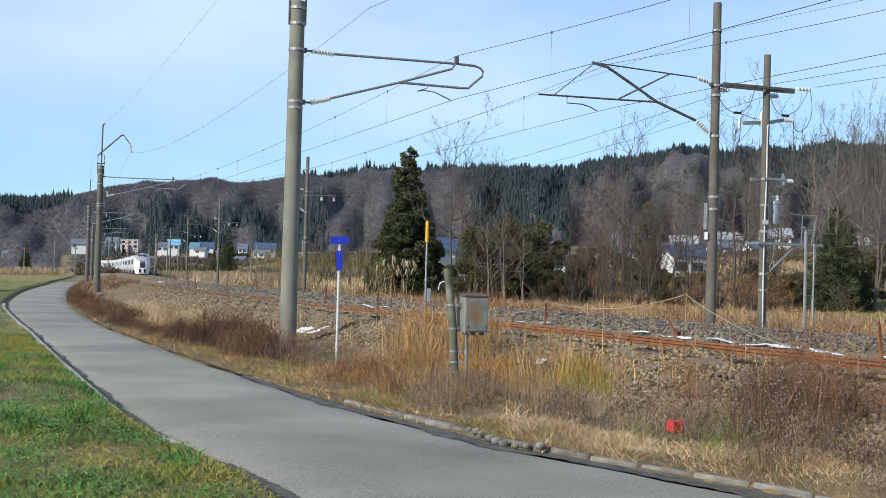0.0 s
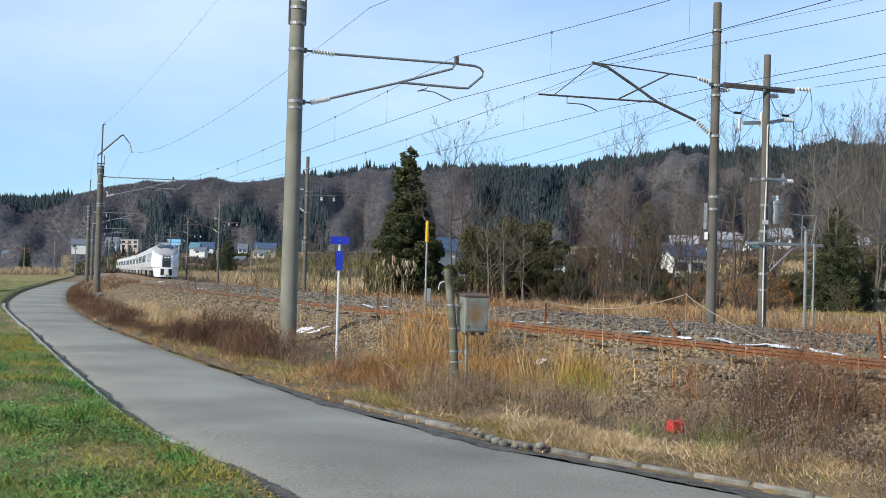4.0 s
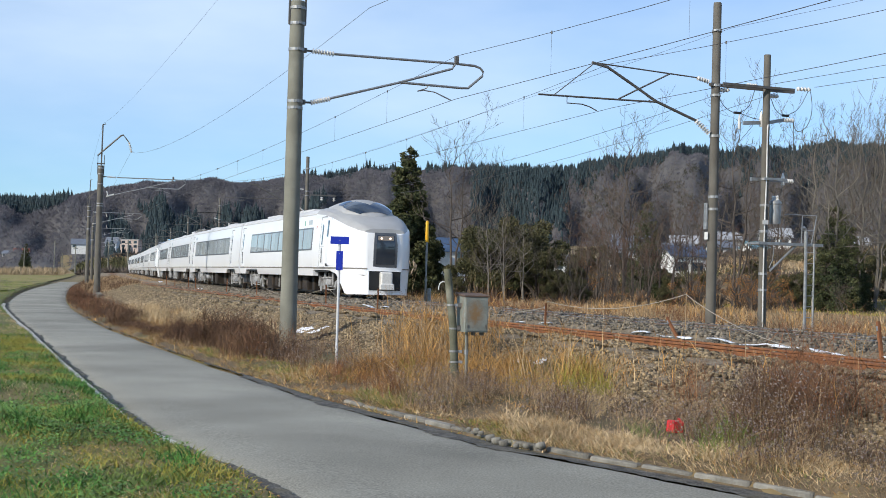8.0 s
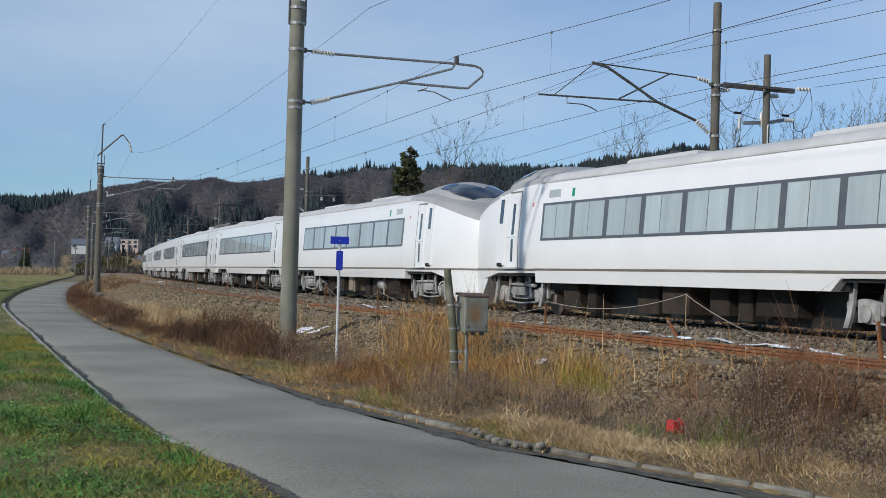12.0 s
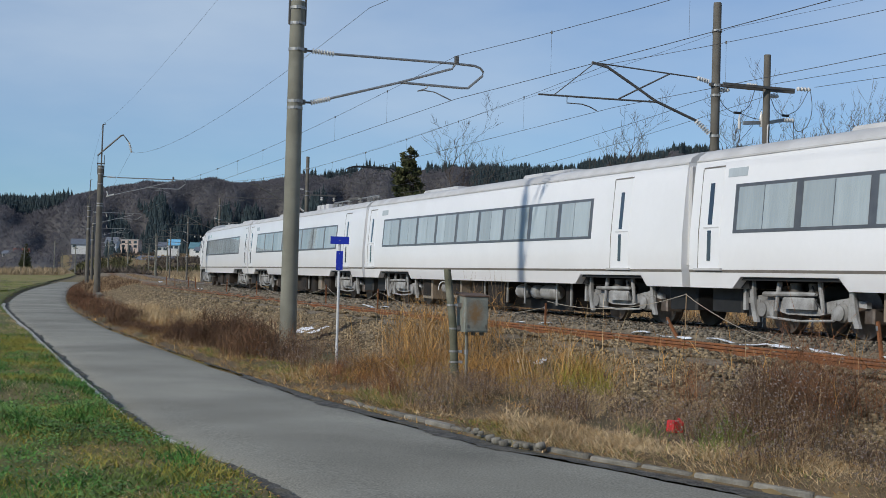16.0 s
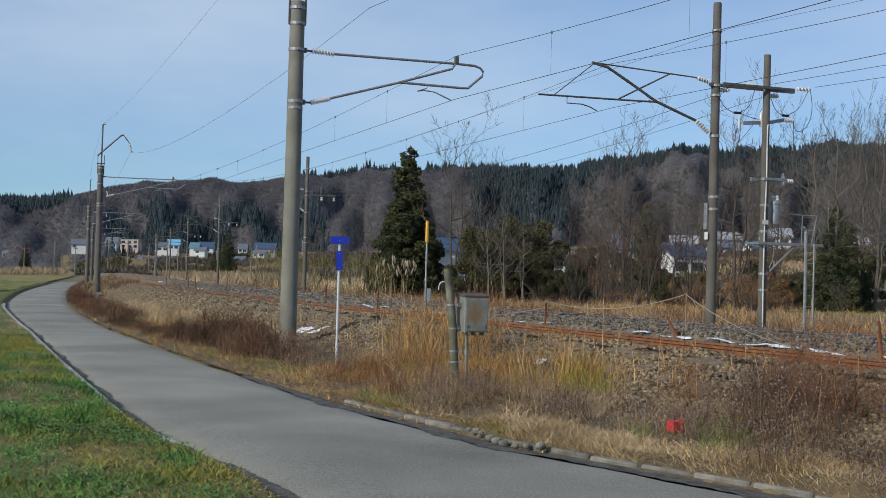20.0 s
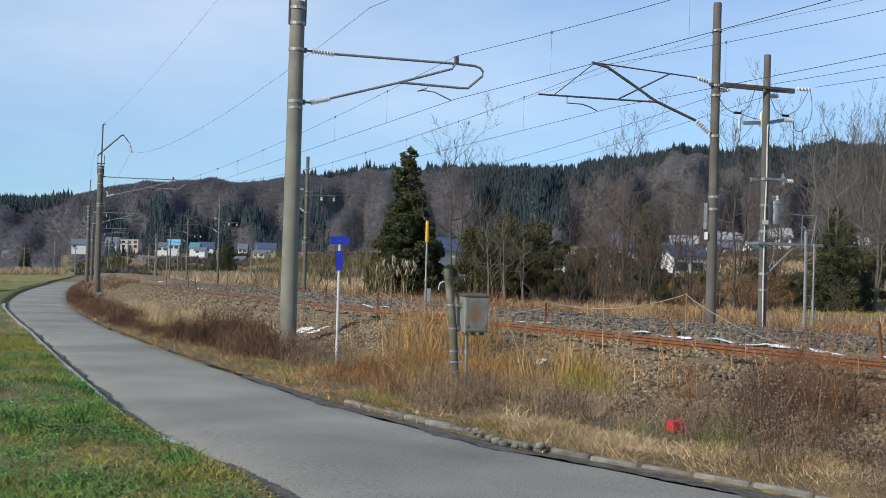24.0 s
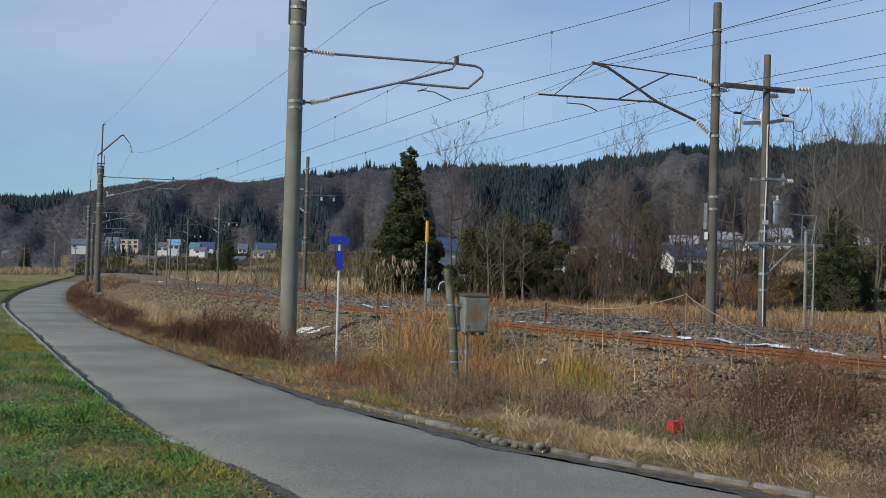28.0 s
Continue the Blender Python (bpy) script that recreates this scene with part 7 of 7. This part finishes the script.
tuft("russet_weeds", "rust-brown dead weeds in the far field", "dead weeds", M_DRY, spots(9000, -120, -5, -42, -4, 120, 1.0), (0.25, 0.7), (0.015, 0.035), (0.05, 0.6), 2)
weeds(spots(3000, -90, 6, -9, -3.6, 70, 0.6), (0.3, 0.8), "brown_weeds", "brown dead weeds beyond the far track", (0.010, 0.02), 4)
tuft("pale_reeds", "distant beige reed fields near the village", "dry grass", M_STRAW, spots(16000, -320, -110, -90, -5, 240, 4.0), (0.5, 1.4), (0.05, 0.12), (0.1, 0.6), 1)
tuft("field_stubble", "yellow-green stubble of the open field", "field", M_GRASS, spots(14000, -330, -40, 13, 90, 300, 5.0), (0.08, 0.2), (0.06, 0.16), (0.3, 1.2), 1)
px = RNG.uniform(-52, -18, 26)
py = RNG.uniform(62, 70, 26)
pos = np.array([(view_x(q, y), y, stand(view_x(q, y), y)) for q, y in zip(px, py)])
hh = RNG.uniform(1.6, 2.3, len(pos))
v, f = blades(pos, hh, np.full(len(pos), 0.02), RNG.uniform(0.05, 0.3, len(pos)), RNG, 3)
stuff("pampas_stalks", big_mesh("pampas_stalks", v, f, M_STRAW), "tall plume grass in front of the cedar", "plume grass")
v, f = scatter(ball(1)[0] * (0.05, 0.05, 0.22), ball(1)[1], pos + np.stack([hh * 0.05, hh * 0, hh * 1.0], -1), np.ones((len(pos), 3)), RNG.uniform(0, 6, len(pos)), RNG.uniform(-0.4, 0.4, (len(pos), 2)))
stuff("pampas_plumes", big_mesh("pampas_plumes", v, f, M_PLUME), "fluffy pale seed plumes", "plume grass")
M_FIELD = mat("stubble_field", (0.19, 0.175, 0.04), (0.27, 0.21, 0.075), 0.25, 0.95, 0.8, fine=6, stain=(0.13, 0.15, 0.03), amount=0.6)
strip("stubble_field", -330, -62, lambda s: far_edge(s) + 0.5, lambda s: s * 0 + 140, 20, lambda s, d: ground_z(s, d) + 0.12, M_FIELD, "yellow-green stubble field beyond the lane", 4.0)
tuft("turf_grass", "yellow-green grass on the distant verge", "grass", M_GRASS, spots(9000, -110, -48, 11.9, 22, 120, 1.2), (0.08, 0.2), (0.02, 0.05), (0.3, 1.5), 1)
# turf blades by the lane
tuft("turf_grass", "short green and yellowing grass blades beside the lane", "grass", M_GRASS, spots(95000, -12, 16, 12.7, 17.5, 1800, 0.35), (0.03, 0.12), (0.007, 0.016), (0.5, 2.0), 2)
tuft("lush_tufts", "lush dark green grass tufts in the turf", "grass", M_LUSH, spots(32000, -8, 15, 12.9, 17.5, 200, 0.16), (0.05, 0.17), (0.010, 0.022), (0.4, 1.7), 2)
tuft("yellow_tufts", "yellowing grass patches in the turf", "grass", M_YELLOWING, spots(36000, -10, 16, 12.8, 17, 130, 0.24), (0.05, 0.16), (0.006, 0.014), (0.4, 1.7), 2)
tuft("turf_grass", "short green and yellowing grass blades beside the lane", "grass", M_GRASS, spots(20000, -50, -10, 12.7, 19, 160, 0.8), (0.05, 0.14), (0.010, 0.02), (0.3, 1.5), 1)
tuft("turf_grass", "short green and yellowing grass blades beside the lane", "grass", M_GRASS, spots(30000, 15, 30, 12.7, 20, 700, 0.5), (0.03, 0.11), (0.008, 0.018), (0.5, 1.9), 1)
tuft("yellow_tufts", "yellow-green grass filling the turf", "grass", M_GRASS, spots(30000, 5, 17, 12.9, 17.5, 900, 0.3), (0.04, 0.13), (0.006, 0.014), (0.5, 1.8), 2)
tuft("dead_turf", "tan dead grass blades in the turf", "grass", M_STRAW, spots(26000, -30, 15, 12.7, 18, 160, 0.25), (0.03, 0.12), (0.006, 0.013), (0.6, 1.7), 2)
pos = spots(26000, -3, 17, 12.9, 17.5, 150, 0.18)
lf = np.array([(0, 0, 0), (0.5, 0.32, 0.35), (1.1, 0.0, 0.3), (0.5, -0.32, 0.35)])
v, f = scatter(lf, np.array([(0, 1, 3), (1, 2, 3)]), pos + np.stack([pos[:, 0] * 0, pos[:, 0] * 0, RNG.uniform(0.01, 0.08, len(pos))], -1), RNG.uniform(0.018, 0.052, (len(pos), 1)) * np.ones((1, 3)), RNG.uniform(0, 6.28, len(pos)))
stuff("broad_weeds", big_mesh("broad_weeds", v, f, mat("broad_green_leaves", (0.075, 0.19, 0.03), (0.15, 0.26, 0.045), 0.8, 0.7, 0.0, island=0.45)), "low broad-leaved green weeds in the turf", "weeds")


def litter(name, label, material, pos, size):
    flake = np.array([(0, 0, 0), (0.5, 0.4, 0.25), (1.1, 0.1, 0.05), (0.5, -0.35, 0.1)])
    v, f = scatter(flake, np.array([(0, 1, 3), (1, 2, 3)]), pos + (0, 0, 0.012), RNG.uniform(*size, (len(pos), 1)) * np.ones((1, 3)), RNG.uniform(0, 6.28, len(pos)))
    stuff(name, big_mesh(name, v, f, material), label, "leaf litter")


litter("dead_leaves", "brown dead leaves strewn over the turf's edge", M_DRY, spots(9000, -8, 16, 12.6, 13.6, 90, 0.3), (0.008, 0.028))
litter("dead_leaves", "pale dead leaves strewn over the turf", M_TANSTEM, spots(16000, -8, 16, 12.6, 17.5, 200, 0.4), (0.008, 0.028))
litter("dead_leaves", "dead leaves filling the verge", M_DRY, litter_zone, (0.02, 0.06))
litter("dead_leaves", "crumbled dead leaves and straw over the verge", M_TANSTEM, edge_spots(24000, -18, 17, 0.0, 2.4), (0.008, 0.028))
litter("dead_leaves", "rusty crumbled leaves over the verge", M_DRY, edge_spots(16000, -18, 17, 0.0, 2.4), (0.008, 0.028))
litter("dead_leaves", "dead leaves behind the kerb", M_TANSTEM, edge_spots(9000, -12, 17, 0.1, 1.2), (0.015, 0.045))

# ---- small things by the line ----
def lean_post(s, d, h, tilt, label):
    x, y = map(float, at(s, d))
    t = thing("rusty_post", label, "post", "rusty posts between the tracks", pose(x, y, -0.2, tilt[0], tilt[1], heading(s)))
    part("stake", Shape().box(-0.035, 0.035, -0.008, 0.008, -0.2, h).box(0.027, 0.035, -0.035, 0.008, -0.2, h), M_RUST, t, "rust-red angle steel stake")
    part("clip", Shape().box(-0.02, 0.02, -0.03, 0.0, h - 0.12, h - 0.06), M_STEEL, t)
    return t


POSTS = ((-60, 0.7), (-55, 0.6), (-48.5, 0.7), (-45.5, 0.7), (-36, 0.72), (-29.2, 0.7), (-18.8, 0.72), (-13.5, 0.68), (-2.8, 0.58))
for s, h in POSTS:
    lean_post(s, 3.4, h, (random.uniform(-3, 3), random.uniform(-3, 3)), "upright rusty steel post holding a slack rope")
lean_post(1.9, 3.15, 0.66, (0, -48), "rusty steel post leaning over beside the rail")
lean_post(7.0, 3.3, 0.62, (0, -10), "rusty steel post leaning slightly")


def rope(points, label):
    me = Shape().tube(points, 0.0065, 5).mesh("rope")
    me.materials.append(M_ROPE)
    tagged(new("rope", me), label, "rope", "slack ropes along the posts")


for (s0, h0), (s1, h1) in zip(POSTS[4:-1], POSTS[5:]):
    rope([(*map(float, at(s0 + (s1 - s0) * t, 3.38)), -0.2 + (h0 - 0.08) * (1 - t) + (h1 - 0.08) * t - 0.5 * 4 * t * (1 - t) * 0.75) for t in np.linspace(0, 1, 12)], "pale slack rope hanging between rusty posts")
stick_x, stick_y = map(float, at(1.1, 2.6))
rope([(*map(float, at(-2.8 + 3.9 * t, 3.38 - 0.8 * t)), 0.42 + 0.24 * t - 0.2 * 4 * t * (1 - t)) for t in np.linspace(0, 1, 12)], "pale rope rising to a thin stick")
rope([(*map(float, at(1.1 + 4.9 * t, 2.6 + 0.85 * t)), 0.66 - 0.72 * math.sin(t * 1.57) ** 0.9) for t in np.linspace(0, 1, 14)], "loose end of rope trailing to the ballast")
stake = thing("stake", "thin wooden stake holding up the rope", "stake", "", pose(stick_x, stick_y, -0.2))
part("stick", Shape().tube([(0, 0, -0.2), (0.01, 0, 0.87)], 0.008, 5), M_TANSTEM, stake)

# cabinet on a leaning concrete post
bp = thing("signal_box_post", "leaning mossy concrete post carrying a rust-stained steel box", "cabinet post", "", pose(0.215, 17.34, -0.72))
lean = lambda z: float(np.interp(z, (-0.3, 0.0, 0.89, 1.66), (0.02, 0.0, -0.052, -0.152)))
part("post", Shape().loft([[(lean(z) + r * math.cos(q), r * math.sin(q), z) for q in np.linspace(0, 2 * math.pi, 15)[:-1]] for z, r in ((-0.3, 0.056), (0.0, 0.056), (0.45, 0.054), (0.89, 0.052), (1.3, 0.05), (1.645, 0.048), (1.66, 0.042))]), mat("mossy_concrete", (0.155, 0.15, 0.10), (0.095, 0.095, 0.062), 5, 0.9, 0.4, stain=(0.34, 0.33, 0.28), amount=0.75), bp, "round mossy concrete shaft", True)
# Disc on the post's face; its dark colour is the hole's shade.
part("bolt_hole", Shape().spin([(0.0, -0.054), (0.008, -0.054), (0.008, -0.04), (0.0, -0.04)], 8, (lean(1.52), 0, 1.52), "y"), M_DARK, bp)
for z, r in ((0.44, 0.064), (0.58, 0.064), (0.88, 0.058), (1.19, 0.056)):
    part("band", Shape().spin([(r - 0.012, z - 0.012), (r, z - 0.012), (r, z + 0.012), (r - 0.012, z + 0.012)], 14, (lean(z), 0, 0)).box(lean(z) + r - 0.004, lean(z) + r + 0.045, -0.014, 0.014, z - 0.018, z + 0.018), M_STEEL, bp, "steel strap with a clamp ear")
part("foot_bracket", Shape().box(-0.14, 0.10, -0.075, -0.055, 0.12, 0.16).box(-0.02, 0.14, -0.08, -0.06, 0.02, 0.05), M_STEEL, bp, "bent steel plate at the foot")
part("cable", Shape().tube(eased([(lean(1.5), 0.05, 1.46), (lean(1.5) - 0.06, 0.06, 1.50), (lean(1.5) - 0.12, 0.05, 1.47), (lean(1.4) - 0.14, 0.05, 1.38)]), 0.008, 5), M_PORC, bp, "pale bent cable end")
cab = part("cabinet", Shape().box(-0.165, 0.165, -0.165, 0.165, 0.84, 1.315, 0.012), M_BOX, bp, "grey steel box stained with rust", m=pose(0.195, 0.06, 0, 0, 0, 19))
part("lid", Shape().loft([[(-0.18, y0, z0), (0.18, y0, z0), (0.18, y0, z1), (-0.18, y0, z1)] for y0, z0, z1 in ((-0.185, 1.305, 1.322), (0.175, 1.325, 1.355))]), M_OLDRUST, cab, "rusty overhanging lid")
part("door_panel", Shape().box(-0.145, 0.15, -0.178, -0.163, 0.86, 1.295), M_BOXDOOR, cab, "dull grey door with a large rust bloom")
for xx in (-0.13, 0.12):
    part("hinge", Shape().box(xx, xx + 0.015, -0.186, -0.176, 0.90, 0.94), M_DARKSTEEL, cab)
for xx in (-0.02, 0.10):
    part("bolt", Shape().box(xx, xx + 0.035, -0.10, -0.02, 0.795, 0.845), M_DARKSTEEL, cab, "dark cable gland")
part("bracket", Shape().box(0.0, 0.1, -0.03, 0.05, 1.16, 1.22).box(0.0, 0.1, -0.03, 0.05, 0.86, 0.92), M_DARKSTEEL, bp)
part("conduit_leg", Shape().tube([(0.142, 0.02, -0.1), (0.125, 0.02, 0.84)], 0.02, 8), M_BOX, bp, "thin conduit leg under the box")
part("coupling", Shape().spin([(0.02, 0.54), (0.028, 0.54), (0.028, 0.60), (0.02, 0.60)], 8, (0.13, 0.02, 0)), M_STEEL, bp)

# blue marker sign
sx, sy = map(float, at(-0.2, 8.5))
sign = thing("blue_sign_post", "slim white post with two small blue plates", "sign post", "", pose(sx, sy, -0.72, 0, 0, 4))
part("pole", Shape().tube([(0.0, 0, -0.3), (0.0, 0, 2.15)], 0.022, 8), mat("white_post_paint", (0.62, 0.63, 0.64), (0.5, 0.5, 0.5), 4, 0.5, 0.05), sign, "thin white steel pole")
part("top_plate", Shape().box(-0.155, 0.155, -0.04, -0.024, 2.06, 2.185), M_BLUE, sign, "blue horizontal plate with no readable writing")
part("side_plate", Shape().box(-0.052, 0.06, -0.036, -0.022, 1.625, 1.945), M_BLUE, sign, "blue upright plate")
for z in (1.66, 1.9, 2.12):
    part("bolt", Shape().spin([(0.0, -0.048), (0.008, -0.046), (0.008, -0.03), (0.0, -0.03)], 6, (0, 0, z), "y"), M_STEEL, sign)

# yellow marker beyond the tracks
yx, yy = map(float, at(-27.7, -3.0))
mark = thing("yellow_marker", "white pole with a bright yellow cap beyond the tracks", "marker post", "", pose(yx, yy, -0.5))
part("pole", Shape().tube([(0, 0, -0.2), (0, 0, 2.75)], 0.04, 8), M_STEEL, mark, "white pole")
part("cap", Shape().spin([(0.0, 2.72), (0.062, 2.72), (0.068, 2.76), (0.068, 3.5), (0.05, 3.56), (0.0, 3.58)], 10), M_YELLOW, mark, "yellow cylindrical cap", True)
for z in (0.5, 1.2):
    part("band", Shape().spin([(0.05, z), (0.062, z), (0.062, z + 0.06), (0.05, z + 0.06)], 10), M_STEEL, mark)
part("junction_box", Shape().box(0.06, 0.22, -0.1, 0.1, 0.3, 0.9, 0.02), M_STEEL, mark)

# a red container, concrete block, white field post, stones
red = thing("red_container", "small red plastic container lying in the weeds", "container", "", pose(2.37, 13.17, -0.66, 0, 6, 25))
part("body", Shape().box(-0.075, 0.075, -0.06, 0.06, 0, 0.12, 0.015), M_RED, red)
part("cap", Shape().spin([(0.025, 0.12), (0.025, 0.145), (0.0, 0.147)], 8, (0.04, 0, 0)), M_RED, red)
blk = thing("concrete_block", "pale concrete block half hidden in dry grass", "block", "", pose(3.95, 11.75, -0.78, 0, 0, heading(11)))
part("block", Shape().box(-0.45, 0.45, -0.08, 0.08, 0, 0.10, 0.015), M_KERB, blk)
fx, fy = map(float, at(-98, 15.5))
fp = thing("field_post", "short white post at the field's edge", "post", "", pose(fx, fy, stand(fx, fy)))
part("post", Shape().box(-0.1, 0.1, -0.08, 0.08, -0.2, 0.75, 0.02), M_PORC, fp)
part("cap", Shape().box(-0.12, 0.12, -0.1, 0.1, 0.75, 0.85, 0.02), M_YELLOW, fp, "dull yellow top")


def stone(s, d, r, material, label, flat=0.6):
    x, y = map(float, at(s, d))
    v, f = ball(2)
    v = v * (1 + 0.25 * np.sin(v[:, :1] * 5 + s) * np.cos(v[:, 1:2] * 4 + d)) * (r, r * 0.7, r * flat)
    ob = new("stone", big_mesh("stone", v, f, material))
    ob.matrix_basis = pose(x, y, float(max(ground_z(s, d), bed_z(s, min(d, 7.5)))) + r * flat * 0.35, 0, 0, s * 40)
    tagged(ob, label, "stone", "stones beside the lane")


stone(-50, 7.9, 0.32, M_KERB, "pale boulder near the distant mast foot")
for q in range(9):
    stone(8.0 + q * 0.16 + random.uniform(-0.05, 0.05), float(road_edges(8.0 + q * 0.16)[0]) + 0.02, random.uniform(0.03, 0.055), M_KERB, "small loose stone lying in the gutter", 0.8)


def snow(s, d, a, b, label):
    """A thin broken patch of old snow between the stones."""
    n = int(200 * a * b / 0.05) + 26
    rad, ang = np.sqrt(RNG.uniform(0, 1, n)), RNG.uniform(0, 6.28, n)
    rim = 0.75 + 0.25 * np.sin(ang * 3 + s) * np.cos(ang * 5 + d)
    ss, dd = s + a * rad * rim * np.cos(ang), d + b * rad * rim * np.sin(ang)
    x, y = at(ss, dd)
    z = np.maximum(ground_z(ss, dd), bed_z(ss, np.clip(dd, -3.2, 7.5))) + np.where(dd > far_edge(ss), 0.1, np.where((dd > 2) & (dd < 3.8), 0.055, 0.022))
    k = np.stack([RNG.uniform(0.012, 0.038, n), RNG.uniform(0.010, 0.03, n), RNG.uniform(0.005, 0.014, n)], -1)
    v, f = scatter(cube_v, cube_f, np.stack([x, y, z], -1), k, RNG.uniform(0, 6.28, n))
    tagged(new("snow_patch", big_mesh("snow_patch", v, f, M_SNOW)), label, "snow", "leftover snow patches")


for s, d, a, b in ((-8.4, 6.85, 0.5, 0.45), (-7.6, 6.7, 0.4, 0.4), (3.0, 6.6, 0.3, 0.22), (3.45, 6.5, 0.2, 0.2), (0.7, 3.24, 0.45, 0.08), (1.5, 3.24, 0.4, 0.07), (2.1, 3.24, 0.3, 0.08), (3.2, 3.24, 0.5, 0.13), (4.0, 3.24, 0.5, 0.15), (4.8, 3.24, 0.4, 0.11), (5.75, 3.3, 0.28, 0.2), (5.95, 3.25, 0.25, 0.16), (7.3, 3.3, 0.4, 0.1), (-3.1, 3.24, 0.35, 0.1), (-4.3, 3.24, 0.25, 0.08), (-14.6, 3.3, 0.6, 0.14), (-13.5, 3.2, 0.4, 0.12), (-44, 3.4, 0.7, 0.2), (-4.6, 8.9, 0.12, 0.08), (18.2, 14.2, 0.16, 0.1), (-70, 3.0, 1.2, 0.25)):
    snow(s, d, a * 0.9, b * 0.7, "small patch of old snow lying on stones")
for s, d, l_, a in ((10.4, 7.9, 0.7, 20), (-3.6, 8.9, 0.9, 70), (2.8, 8.3, 0.5, 140)):
    x, y = map(float, at(s, d))
    st = tagged(new("fallen_stick", Shape().tube([(0, 0, 0.04), (l_ * 0.5, 0.03, 0.16), (l_, 0, 0.26)], 0.008, 5, 0.004).mesh("fallen_stick")), "pale broken stick lying in the weeds", "stick")
    st.data.materials.append(M_STRAW)
    st.matrix_basis = pose(x, y, float(ground_z(s, d)), 0, 0, a)


# ---- movement ----
def run(t):
    return SPEED * t + 0.0154 * (t - 13) ** 2 / 2


def motions():
    for i, c in enumerate(coaches, 1):
        back_to_front = i in (4, 11)
        rows = []
        for k in range(0, 57):
            t = k * 0.5
            s = -231.27 + run(t) - PITCH * (i - 2) - PITCH / 2
            x1, y1 = at(s + 7.15, 0)
            x0, y0 = at(s - 7.15, 0)
            rz = math.degrees(math.atan2(y1 - y0, x1 - x0))
            rows.append((t, pose((x0 + x1) / 2, (y0 + y1) / 2, 0, 0, 0, rz + (180 if back_to_front else 0))))
        walk(c, rows)


motions()
